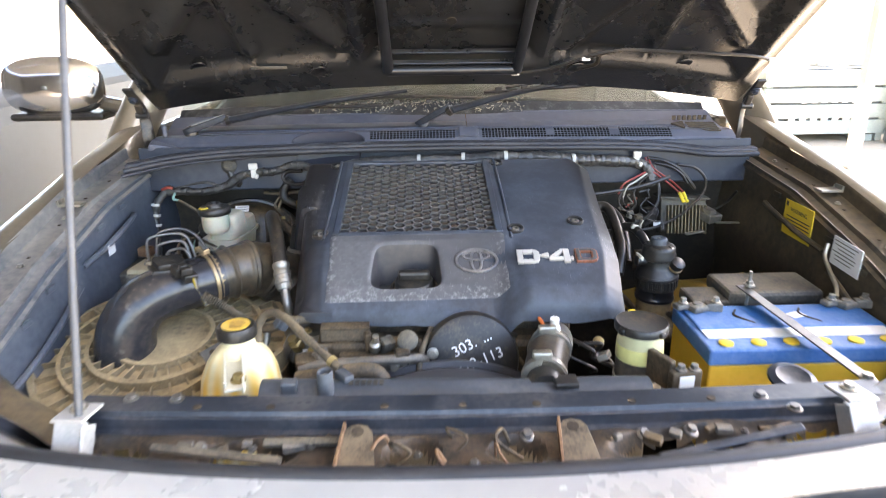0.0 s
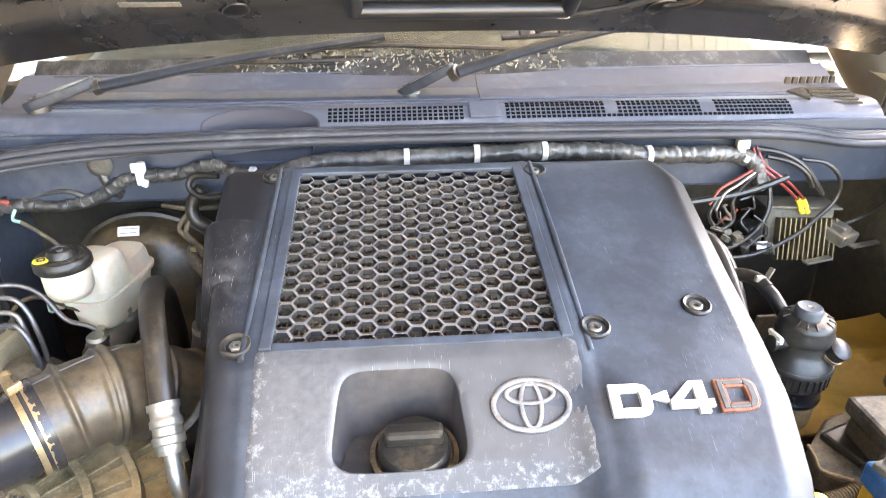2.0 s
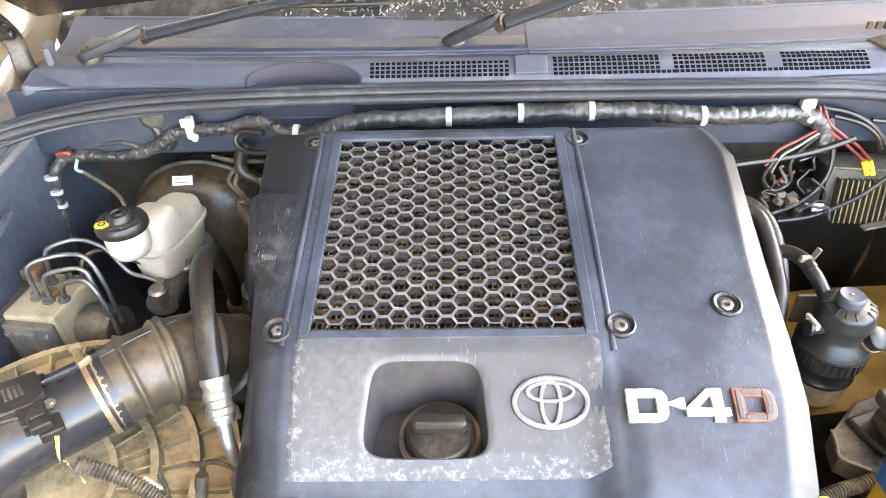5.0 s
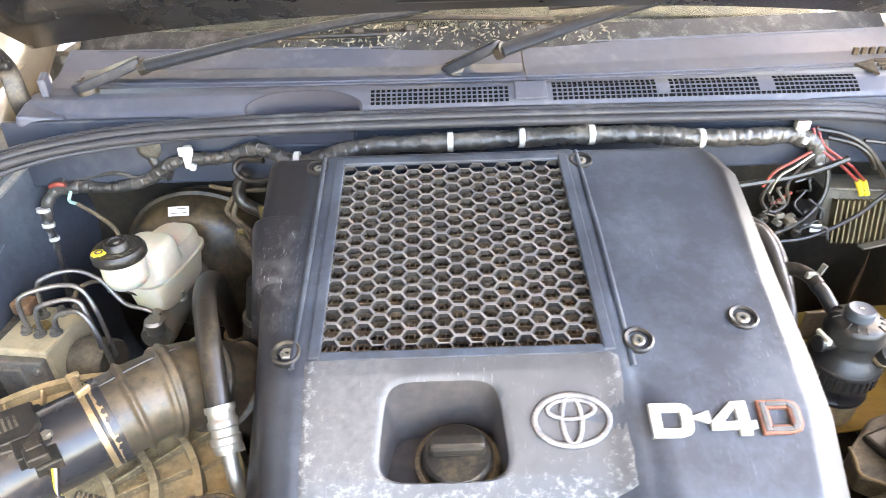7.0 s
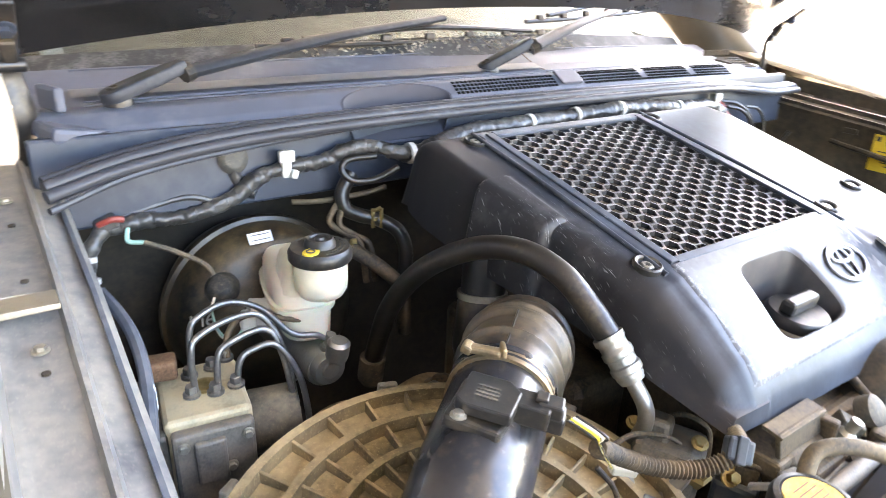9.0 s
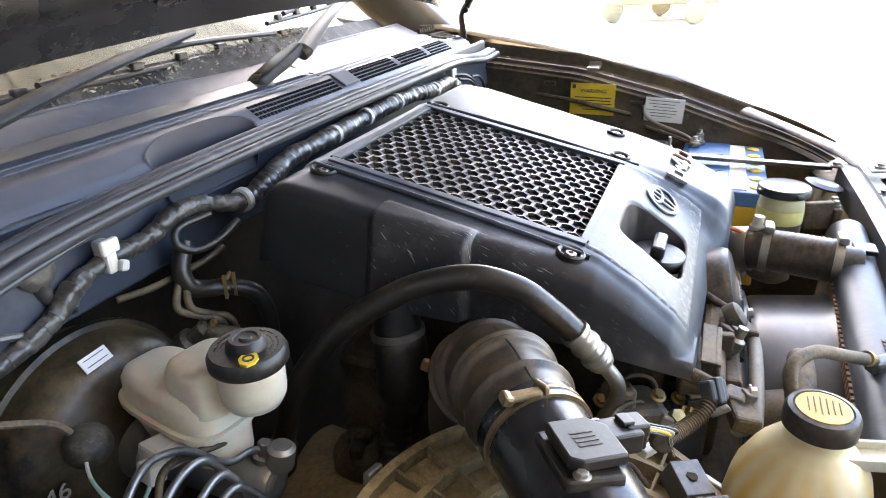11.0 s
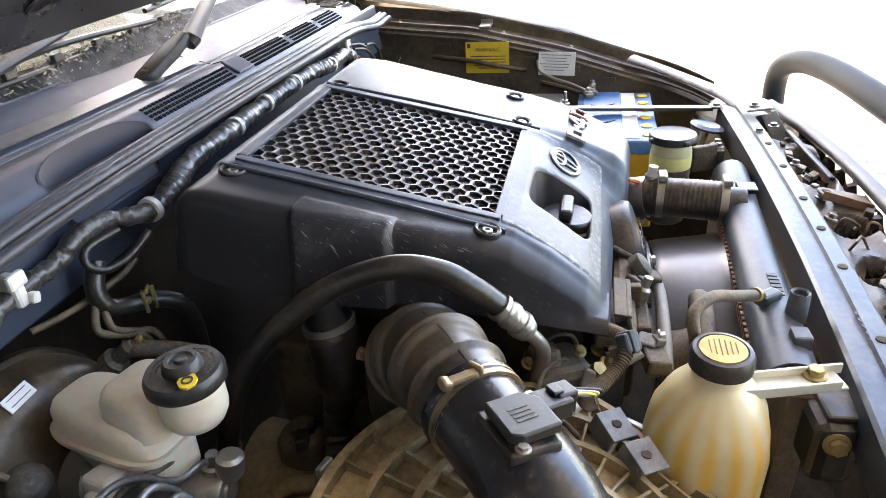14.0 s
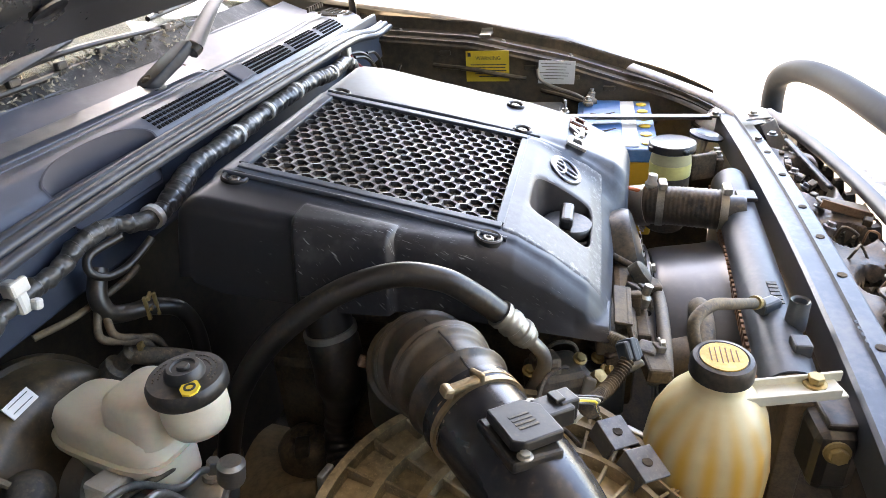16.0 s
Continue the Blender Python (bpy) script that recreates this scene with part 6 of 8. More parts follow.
# ---- hoses at the bulkhead ----
for nm, lbl, pts, r, mt in (
        ("heater_hose", "black heater hose looping at the bulkhead", [(-0.262, 0.386, 0.020), (-0.295, 0.396, 0.004), (-0.325, 0.403, 0.004), (-0.340, 0.410, 0.018), (-0.328, 0.414, 0.032), (-0.290, 0.402, 0.036)], 0.0048, M_RUBBER),
        ("heater_hose", "bent dusty black coolant hose", [(-0.322, 0.416, 0.012), (-0.340, 0.412, -0.014), (-0.338, 0.406, -0.036), (-0.318, 0.400, -0.048), (-0.292, 0.388, -0.056), (-0.268, 0.370, -0.076), (-0.264, 0.360, -0.12), (-0.285, 0.355, -0.2)], 0.0105, M_RUBBER),
        ("fuel_pipe", "thin grimy metal fuel pipe", [(-0.342, 0.408, -0.03), (-0.352, 0.396, -0.055), (-0.335, 0.384, -0.070), (-0.318, 0.372, -0.085), (-0.312, 0.366, -0.14)], 0.0045, M_DARKMET),
        ("fuel_pipe", "thin grimy metal fuel pipe", [(-0.340, 0.414, -0.02), (-0.364, 0.404, -0.050), (-0.346, 0.390, -0.068), (-0.330, 0.376, -0.082), (-0.326, 0.368, -0.14)], 0.0045, M_DARKMET),
        ("fuel_pipe", "thin grimy metal fuel pipe", [(-0.270, 0.41, -0.015), (-0.30, 0.412, -0.02), (-0.36, 0.43, -0.028), (-0.40, 0.45, -0.03)], 0.004, M_DARKMET)):
    t = thing(nm, lbl, "hose" if "hose" in nm else "pipe")
    pipe("run", pts, r, mt, t, n=10, seg=12)
    if r > 0.01:
        part("spring_clip", boxes(((-0.305, 0.385, -0.050), (0.006, 0.004, 0.030), (0, 0, 25), 0.001), ((-0.294, 0.380, -0.050), (0.006, 0.004, 0.030), (0, 0, 25), 0.001), ((-0.299, 0.383, -0.037), (0.016, 0.004, 0.005), (0, 0, 25), 0.001), ((-0.299, 0.383, -0.051), (0.016, 0.004, 0.004), (0, 0, 25), 0.001)), M_GOLD, t, "spring steel hose clip")

# ---- main harness along the bulkhead ----
hn = thing("wiring_harness", "tape-wrapped black wiring harness clipped along the bulkhead", "cable")
HP = [(-0.640, 0.438, -0.020), (-0.600, 0.438, -0.018), (-0.545, 0.436, -0.020), (-0.490, 0.434, -0.006), (-0.450, 0.434, 0.018), (-0.415, 0.432, 0.028), (-0.365, 0.430, 0.030), (-0.320, 0.425, 0.044), (-0.285, 0.415, 0.046),
      (-0.240, 0.397, 0.034), (-0.190, 0.396, 0.042), (-0.12, 0.404, 0.054), (0.0, 0.406, 0.056), (0.11, 0.410, 0.058), (0.216, 0.404, 0.062), (0.30, 0.404, 0.060), (0.385, 0.402, 0.052), (0.47, 0.415, 0.046), (0.545, 0.432, 0.038), (0.585, 0.430, 0.020), (0.60, 0.425, -0.02)]
part("taped_sleeve", crumple(tube(bmesh.new(), HP, lambda a, d: 0.0100 + 0.0036 * smooth01((a - 0.28) / 0.08) + 0.0010 * ((d * 50 + 0.35 * math.sin(d * 37)) % 1.0) + 0.0013 * math.sin(d * 61) * math.sin(d * 23), 44, 24), 0.0027, 62), M_TAPE, hn, smooth=True)
for x, y, z in ((0.0, 0.406, 0.056), (0.11, 0.410, 0.058), (0.216, 0.404, 0.062), (0.385, 0.402, 0.052), (-0.236, 0.397, 0.035)):
    part("tape_band", lathe(bmesh.new(), [(0.0146, -0.0045), (0.0154, -0.004), (0.0154, 0.004), (0.0146, 0.0045)], (x, y, z), (1, 0, 0), 20), M_WCLIP, hn, "white tape band", True)
for x, y, z in ((-0.415, 0.434, 0.033), (0.553, 0.436, 0.046)):
    part("clip", boxes(((x, y - 0.004, z), (0.014, 0.020, 0.036), (0, 0, 0), 0.004), ((x, y - 0.012, z + 0.012), (0.022, 0.008, 0.016), (0, 0, 0), 0.003), ((x + 0.008, y - 0.016, z - 0.012), (0.010, 0.010, 0.012), (0, 20, 0), 0.003)), M_WCLIP, hn, "white nylon harness clip")
pipe("side_branch", [(-0.500, 0.436, -0.012), (-0.54, 0.442, 0.002), (-0.59, 0.445, -0.005), (-0.632, 0.442, -0.014)], 0.004, M_TAPE, hn, n=8, seg=8)
part("stub", crumple(tube(bmesh.new(), [(-0.487, 0.450, 0.052), (-0.480, 0.446, 0.026), (-0.470, 0.444, 0.004), (-0.455, 0.436, -0.004)], 0.0085, 14, 14), 0.0016, 70), M_TAPE, hn, smooth=True)
turned("grommet", [(0.018, 0), (0.02, 0.003), (0.013, 0.008), (0.01, 0.008)], (-0.480, 0.446, 0.044), M_DUSTY, hn, axis=(0, -1, 0.1), seg=20)
part("red_joint", boxes(((-0.640, 0.436, -0.014), (0.026, 0.018, 0.018), (0, -20, 0), 0.004)), M_TAPE, hn)
pipe("red_wire", [(-0.650, 0.43, -0.012), (-0.635, 0.425, -0.006), (-0.622, 0.425, -0.008)], 0.004, M_RED, hn, n=6, seg=8)
pipe("down_branch", [(-0.645, 0.436, -0.020), (-0.665, 0.425, -0.045), (-0.672, 0.415, -0.09), (-0.668, 0.40, -0.16), (-0.66, 0.39, -0.24)], lambda a, d: 0.0092 + 0.0008 * math.sin(d * 300), M_TAPE, hn, n=20, seg=12)
for z in (-0.048, -0.075, -0.10):
    part("band", lathe(bmesh.new(), [(0.0098, -0.003), (0.0105, -0.003), (0.0105, 0.003), (0.0098, 0.003)], (-0.6685, 0.422 + z * 0.1, z), (0.1, 0.2, 1), 14), M_WCLIP, hn, smooth=True)
pipe("green_wire", [(-0.618, 0.430, -0.018), (-0.622, 0.420, -0.034), (-0.606, 0.412, -0.036)], 0.0028, M_GREENW, hn, n=8, seg=6)
pipe("grey_wire", [(-0.606, 0.412, -0.036), (-0.575, 0.400, -0.050), (-0.545, 0.385, -0.068), (-0.535, 0.372, -0.088)], 0.0035, M_RUBDUST, hn, n=8, seg=8)

# ---- things between engine and wing, by the battery ----
ff = thing("fuel_filter", "black plastic fuel filter with toothed collar, round priming knob and hoses", "fuel filter")
FX, FY, FZ = 0.517, 0.118, -0.060
turned("bowl", [(0.020, -0.185), (0.036, -0.180), (0.0375, -0.172), (0.0375, -0.140)], (FX, FY, FZ), M_GRIME, ff, "tan dusty bowl", seg=36)
turned("lower_band", [(0.038, -0.142), (0.0415, -0.140), (0.0425, -0.134), (0.0400, -0.130), (0.0400, -0.116), (0.0425, -0.112)], (FX, FY, FZ), M_SEAL, ff, seg=40)
turned("collar", [(0.0425, -0.113), (0.0435, -0.112), (0.0435, -0.090), (0.0465, -0.088), (0.0470, -0.084), (0.0455, -0.081)], (FX, FY, FZ), M_BLACK, ff, seg=40)
bm = bmesh.new()
for k in range(30):
    a = math.tau * k / 30
    box(bm, (FX + 0.0440 * math.cos(a), FY + 0.0440 * math.sin(a), FZ - 0.099), (0.004, 0.0045, 0.018), 0.0008, (0, 0, math.degrees(a)))
part("grip_teeth", bm, M_BLACK, ff)["kind"] = "stuff"
turned("shoulder", [(0.0452, -0.082), (0.0425, -0.074), (0.0365, -0.066), (0.0340, -0.060), (0.0335, -0.046)], (FX, FY, FZ), M_BLACK, ff, seg=40)
head = turned("head", [(0.0335, -0.048), (0.0360, -0.046), (0.0370, -0.036), (0.0345, -0.030), (0.0350, -0.026), (0.0335, -0.020), (0.0300, -0.0165), (0.021, -0.014), (0.0, -0.014)], (FX, FY, FZ), M_BLACK, ff, seg=40)
bm = bmesh.new()
for k in range(16):
    a = math.tau * k / 16 + 0.2
    if k % 4:
        box(bm, (FX + 0.0275 * math.cos(a), FY + 0.0275 * math.sin(a), FZ - 0.0158), (0.010, 0.0022, 0.003), 0.0006, (0, 24, math.degrees(a)))
part("head_ribs", bm, M_BLACK, head)
turned("priming_knob", [(0.0170, -0.0145), (0.0172, -0.004), (0.0160, -0.0012), (0.0145, 0.0), (0.012, -0.0008), (0.004, -0.0008), (0.003, -0.002), (0.0, -0.002)], (FX - 0.002, FY, FZ), M_TANK, ff, "grey round priming knob", seg=36)
part("knob_pin", lathe(bmesh.new(), [(0.0025, 0), (0.0025, 0.0008), (0, 0.0008)], (FX - 0.002, FY, FZ - 0.0008), (0, 0, 1), 10), M_STEEL, ff)
part("side_port", lathe(bmesh.new(), [(0.009, 0), (0.009, 0.016), (0.011, 0.018), (0.011, 0.024), (0.008, 0.026)], (FX - 0.028, FY - 0.008, FZ - 0.050), (-1, -0.15, 0.1), 16), M_BLACK, ff, smooth=True)
part("port_clip", boxes(((FX - 0.044, FY - 0.010, FZ - 0.044), (0.012, 0.018, 0.012), (0, 0, 8), 0.002), ((FX - 0.046, FY - 0.010, FZ - 0.036), (0.005, 0.024, 0.006), (0, 0, 8), 0.001)), M_ARM, ff, "pale plastic pipe clip")
part("front_port", lathe(bmesh.new(), [(0.014, -0.02), (0.0155, 0.0), (0.0155, 0.012), (0.012, 0.015), (0.0, 0.016)], (FX + 0.030, FY - 0.026, FZ - 0.056), (0.25, -0.55, 0.8), 22), M_BLACK, ff, smooth=True)
part("port_clamp", lathe(bmesh.new(), [(0.0155, -0.002), (0.0170, -0.002), (0.0170, 0.003), (0.0155, 0.003)], (FX + 0.029, FY - 0.0235, FZ - 0.059), (0.25, -0.55, 0.8), 22), M_CLAMP, ff, "dulled gold spring clamp", True)
pipe("outlet_neck", [(FX - 0.014, FY + 0.028, FZ - 0.030), (FX - 0.022, FY + 0.048, FZ - 0.014), (FX - 0.028, FY + 0.062, FZ - 0.008)], 0.0095, M_SEAL, ff, n=6, seg=14)
pipe("fuel_hose", [(FX - 0.026, FY + 0.058, FZ - 0.008), (FX - 0.034, FY + 0.080, FZ - 0.003), (FX - 0.050, FY + 0.098, FZ - 0.006), (FX - 0.070, FY + 0.097, FZ - 0.018), (FX - 0.086, FY + 0.084, FZ - 0.042)], 0.0098, M_RUBBER, ff, n=8, seg=14)
part("hose_clip", boxes(((FX - 0.031, FY + 0.070, FZ + 0.002), (0.026, 0.006, 0.010), (0, 14, 16), 0.002), ((FX - 0.020, FY + 0.072, FZ + 0.010), (0.004, 0.008, 0.016), (0, 24, 16), 0.001)), M_STEEL, ff, "zinc spring hose clip")
part("mount_bracket", boxes(((FX, FY + 0.050, FZ - 0.070), (0.075, 0.005, 0.05), (0, 0, 0), 0.002)), M_DARKMET, ff, "dark steel mounting bracket")
gd = thing("moulded_guard", "dusty black moulded guard with a pale edge below the fuel filter", "cover")
GPOLY = [(0.486, 0.012), (0.478, -0.026), (0.504, -0.044), (0.560, -0.050), (0.600, 0.020), (0.590, 0.080), (0.540, 0.062)]
bm = bmesh.new()
prism(bm, GPOLY, 0.030, pose(0, 0, -0.232), 0.004)
part("body", bm, M_DUSTY, gd)
part("edge", tube(bmesh.new(), [(0.487, 0.014, -0.199), (0.484, -0.006, -0.199), (0.479, -0.026, -0.199), (0.492, -0.036, -0.199), (0.508, -0.045, -0.199)], 0.0022, 4, 8), M_GRIME, gd, "pale worn edge", True)
part("raised_panel", boxes(((0.545, 0.010, -0.198), (0.055, 0.060, 0.012), (0, 0, 20), 0.005)), M_BLACK, gd)
pipe("conduit", [(0.395, -0.110, -0.195), (0.433, -0.082, -0.197), (0.475, -0.068, -0.197), (0.520, -0.056, -0.200), (0.57, -0.055, -0.215)], lambda a, d: 0.0085 + 0.0010 * math.sin(d * 1400), M_RUBDUST, gd, "black corrugated conduit", n=30, seg=10)
pipe("yellow_ring", [(0.382 + 0.014 * math.cos(a), -0.140 + 0.004 * math.sin(a), -0.128 + 0.016 * math.sin(a)) for a in (math.tau * k / 12 for k in range(13))], 0.0032, M_YELW, ff, n=3, seg=8)

gt = thing("inner_wing_tray", "yellow-brown dusty steel tray behind the battery", "tray")
part("tray", sheet(bmesh.new(), lambda u, v: (lerp(0.49, 0.84, u), lerp(0.085, 0.36, v), -0.235 + 0.02 * math.sin(u * 7 + 2 * v) * math.sin(v * 6) + 0.05 * (u - 0.5) - 0.03 * v), 24, 24, 0.004), mat("yellowed_grime", (0.25, 0.14, 0.006), 0.55, vary=0.6, scale=14, dust=(0.035, 0.026, 0.015), dust_amt=0.55, bump=0.3), gt)

part("tray_edge", tube(bmesh.new(), [(0.495, 0.085, -0.250), (0.49, 0.15, -0.250), (0.495, 0.25, -0.262), (0.49, 0.36, -0.275)], 0.008, 8, 8), M_DARKMET, gt, "dark rolled tray edge", True)
ecu = thing("relay_box", "brown dusty finned injector driver box", "relay box")
ecu.location = (0.004, 0.0, 0.018)
part("body", boxes(((0.685, 0.445, -0.130), (0.115, 0.060, 0.085), (-18, 0, -8), 0.004)), M_DUSTY, ecu)
for k in range(12):
    x = 0.638 + 0.0086 * k
    part("fin", boxes(((x, 0.408 - 0.0008 * k, -0.128), (0.0026, 0.020, 0.074), (-18, 0, -8), 0.0006)), mat("tan_fin", (0.17, 0.13, 0.065), 0.6, 0.2, vary=0.3, scale=60) if k == 0 else bpy.data.materials["tan_fin"], ecu)
part("top_flange", boxes(((0.685, 0.452, -0.080), (0.13, 0.07, 0.005), (-6, 0, -8), 0.002)), M_DUSTY, ecu)
part("plug", boxes(((0.590, 0.420, -0.120), (0.034, 0.036, 0.04), (0, 0, 20), 0.005), ((0.575, 0.405, -0.145), (0.020, 0.020, 0.022), (0, 0, 20), 0.003)), M_BLACK, ecu)
part("white_tag", boxes(((0.607, 0.398, -0.135), (0.018, 0.003, 0.014), (-10, 0, 0), 0.0008)), M_WHITE, ecu)
wr = thing("loose_wires", "loose black and red wires with yellow crimp joints", "cable")
RUNS = [(M_RED, [(0.578, 0.436, 0.048), (0.586, 0.424, 0.022), (0.610, 0.418, 0.004), (0.640, 0.418, -0.018), (0.672, 0.422, -0.044)], 0.0024),
        (M_RED, [(0.584, 0.436, 0.050), (0.596, 0.424, 0.024), (0.620, 0.418, 0.006), (0.650, 0.418, -0.014), (0.682, 0.422, -0.042)], 0.0022),
        (M_RUBBER, [(0.584, 0.436, 0.046), (0.625, 0.424, 0.040), (0.662, 0.416, 0.020), (0.692, 0.412, -0.014), (0.705, 0.412, -0.030)], 0.0046),
        (M_RUBBER, [(0.602, 0.430, 0.034), (0.640, 0.420, 0.026), (0.668, 0.414, 0.008), (0.684, 0.412, -0.016)], 0.0040),
        (M_RUBBER, [(0.655, 0.418, 0.032), (0.700, 0.414, 0.024), (0.728, 0.410, -0.004), (0.728, 0.408, -0.040), (0.700, 0.402, -0.070), (0.666, 0.396, -0.098), (0.60, 0.385, -0.125), (0.54, 0.378, -0.13)], 0.0036),
        (M_RUBBER, [(0.600, 0.432, 0.030), (0.612, 0.416, -0.02), (0.610, 0.404, -0.060), (0.585, 0.395, -0.095), (0.54, 0.385, -0.115), (0.48, 0.38, -0.13)], 0.0042),
        (M_RUBBER, [(0.43, 0.405, -0.040), (0.486, 0.408, -0.034), (0.549, 0.410, -0.025), (0.598, 0.412, -0.012), (0.64, 0.42, 0.0)], 0.0058),
        (M_RED, [(0.585, 0.425, 0.016), (0.548, 0.414, 0.000), (0.520, 0.408, -0.014), (0.506, 0.406, -0.040)], 0.0026),
        (M_RED, [(0.530, 0.408, -0.075), (0.546, 0.406, -0.060), (0.556, 0.404, -0.050)], 0.0026),
        (M_STEEL, [(0.590, 0.424, 0.014), (0.552, 0.412, -0.008), (0.528, 0.406, -0.022), (0.518, 0.404, -0.052)], 0.0026),
        (M_RUBBER, [(0.518, 0.406, -0.030), (0.508, 0.402, -0.062), (0.530, 0.400, -0.084), (0.552, 0.402, -0.068), (0.546, 0.406, -0.036), (0.566, 0.414, -0.008), (0.596, 0.425, 0.014)], 0.0034),
        (M_RUBBER, [(0.690, 0.43, -0.085), (0.73, 0.42, -0.10), (0.78, 0.40, -0.07), (0.80, 0.38, -0.03)], 0.0035)]
for mt, pts, r in RUNS:
    pipe("wire", pts, r, mt, wr, n=10, seg=8)
for dx in (0.0, 0.010):
    pipe("crimp_joint", [(0.670 + dx, 0.421, -0.042), (0.684 + dx, 0.420, -0.068)], 0.0045, M_YELW, wr, "yellow crimp joint", n=3, seg=10)
random.seed(31)
for k in range(12):
    q = Vector((random.uniform(0.50, 0.60), random.uniform(0.375, 0.425), random.uniform(-0.115, -0.035)))
    pts = [q]
    for i in range(4):
        pts.append(pts[-1] + Vector((random.uniform(-0.018, 0.026), random.uniform(-0.012, 0.006), random.uniform(-0.020, 0.010))))
    pipe("wire", pts, random.uniform(0.0013, 0.0026), (M_RUBBER, M_RUBDUST, M_RUBBER, M_TAPE)[k % 4], wr, n=8, seg=6)
for k in range(7):
    q = (random.uniform(0.515, 0.605), random.uniform(0.375, 0.405), random.uniform(-0.125, -0.085))
    part("plug", boxes((q, (random.uniform(0.012, 0.022), 0.012, 0.010), (random.uniform(-20, 20), random.uniform(-30, 30), random.uniform(0, 60)), 0.002)), (M_DUSTY, M_BLACK, M_RUBDUST)[k % 3], wr)
sb = thing("side_connector", "small pale dusty connector on a bracket", "connector")
part("shell", boxes(((0.745, 0.40, -0.10), (0.045, 0.05, 0.022), (10, 0, 25), 0.004), ((0.742, 0.395, -0.085), (0.022, 0.03, 0.012), (10, 0, 25), 0.003)), M_STEEL, sb)
part("bracket", boxes(((0.79, 0.385, -0.115), (0.09, 0.012, 0.004), (0, 8, 25), 0.001), ((0.70, 0.37, -0.135), (0.05, 0.014, 0.004), (0, -5, 10), 0.001)), M_STEEL, sb)
hh = thing("coolant_hose", "black coolant hose beside the engine cover", "hose")
pipe("hose", [(0.385, 0.245, -0.05), (0.420, 0.262, -0.030), (0.440, 0.245, -0.036), (0.448, 0.195, -0.070), (0.446, 0.15, -0.10), (0.43, 0.11, -0.14)], 0.0115, M_RUBBER, hh, n=10, seg=14)
pipe("second_hose", [(0.39, 0.29, -0.05), (0.435, 0.305, -0.042), (0.466, 0.275, -0.058), (0.474, 0.225, -0.095), (0.470, 0.18, -0.14)], 0.0115, M_RUBBER, hh, n=10, seg=14)

# labels on the wing
lb = thing("warning_label", "yellow printed warning label on the inner wing", "label")
WX = XR - 0.0105
yp = part("label_sheet", boxes(((WX, 0.158, -0.044), (0.0015, 0.112, 0.078), (0, 0, 0), 0.0)), M_YELLOW, lb)


def write(body, size, material, parent, m, name="lettering"):
    cu = bpy.data.curves.new("txt", "FONT")
    cu.body, cu.size, cu.extrude, cu.align_x = body, size, 0.0002, "CENTER"
    ob = bpy.data.objects.new("txt", cu)
    scene.collection.objects.link(ob)
    me = bpy.data.meshes.new_from_object(ob)
    bpy.data.objects.remove(ob)
    me.materials.append(material)
    o = new(name, me)
    o.parent, o.matrix_basis = parent, m
    return o


write("WARNING", 0.0135, M_INK, yp, pose(WX - 0.0012, 0.156, -0.028, 90, 0, -90))
bm = bmesh.new()
for k in range(5):
    box(bm, (WX - 0.001, 0.156, -0.040 - 0.0075 * k), (0.0006, (0.092, 0.088, 0.094, 0.07, 0.05)[k], 0.0022))
box(bm, (WX - 0.001, 0.205, -0.014), (0.0006, 0.008, 0.010))
part("print_bars", bm, M_INK, yp)
lb2 = thing("specification_label", "faded silver-white specification label on the inner wing", "label")
wp = part("label_sheet", boxes(((WX + 0.003, -0.018, -0.062), (0.0015, 0.092, 0.058), (2, 0, 0), 0.0)), M_WHITE, lb2)
bm = bmesh.new()
for k in range(6):
    box(bm, (WX + 0.0018, -0.016 + 0.004 * (k % 2), -0.040 - 0.0075 * k), (0.0006, 0.074 - 0.012 * (k % 3), 0.0018), 0, (2, 0, 0))
part("print_bars", bm, M_CAST, wp)
tag = thing("wing_sticker", "small white sticker on the inner wing", "label")
part("label_sheet", boxes(((XL + 0.024, 0.145, -0.07), (0.0015, 0.03, 0.022), (0, 0, 0), 0.0)), M_WHITE, tag)
pl = thing("brake_line", "thin grey pipe clipped along the wing", "pipe")
pipe("run", [(0.828, 0.03, -0.05), (0.822, 0.022, -0.075), (0.815, -0.01, -0.092), (0.80, -0.06, -0.105), (0.785, -0.09, -0.115)], 0.0042, M_STEEL, pl, n=8, seg=8)

# ---- radiator and front panel ----
rad = thing("radiator", "black plastic topped radiator with filler stub", "radiator")


def tank_fn(u, v):
    a = lerp(-0.35, math.pi + 0.35, v)
    x = lerp(-0.235, 0.34, u)
    y0 = lerp(-0.338, -0.362, u)
    bulge = 1 + 0.12 * smooth01((u - 0.78) / 0.1)
    return (x, y0 - 0.031 * math.cos(a), -0.148 + 0.030 * bulge * math.sin(a))


part("top_tank", sheet(bmesh.new(), tank_fn, 24, 14, 0.003, (0, 0, -1)), M_TANK, rad, smooth=True)
part("core", boxes(((0.05, -0.352, -0.40), (0.58, 0.03, 0.48), (0, 0, 0), 0.002)), M_FINS, rad)
part("crimp_edge", boxes(*[((lerp(-0.235, 0.34, k / 46), lerp(-0.306, -0.331, k / 46), -0.158), (0.008, 0.006, 0.016), (0, 0, 0), 0.001) for k in range(47)]), M_RUST, rad, "rust-brown crimped seam")["kind"] = "stuff"
turned("filler_stub", [(0.0125, 0), (0.0115, 0.036), (0.0105, 0.038), (0.008, 0.036), (0.007, 0.03), (0, 0.03)], (-0.136, -0.360, -0.128), M_TANK, rad, seg=24)
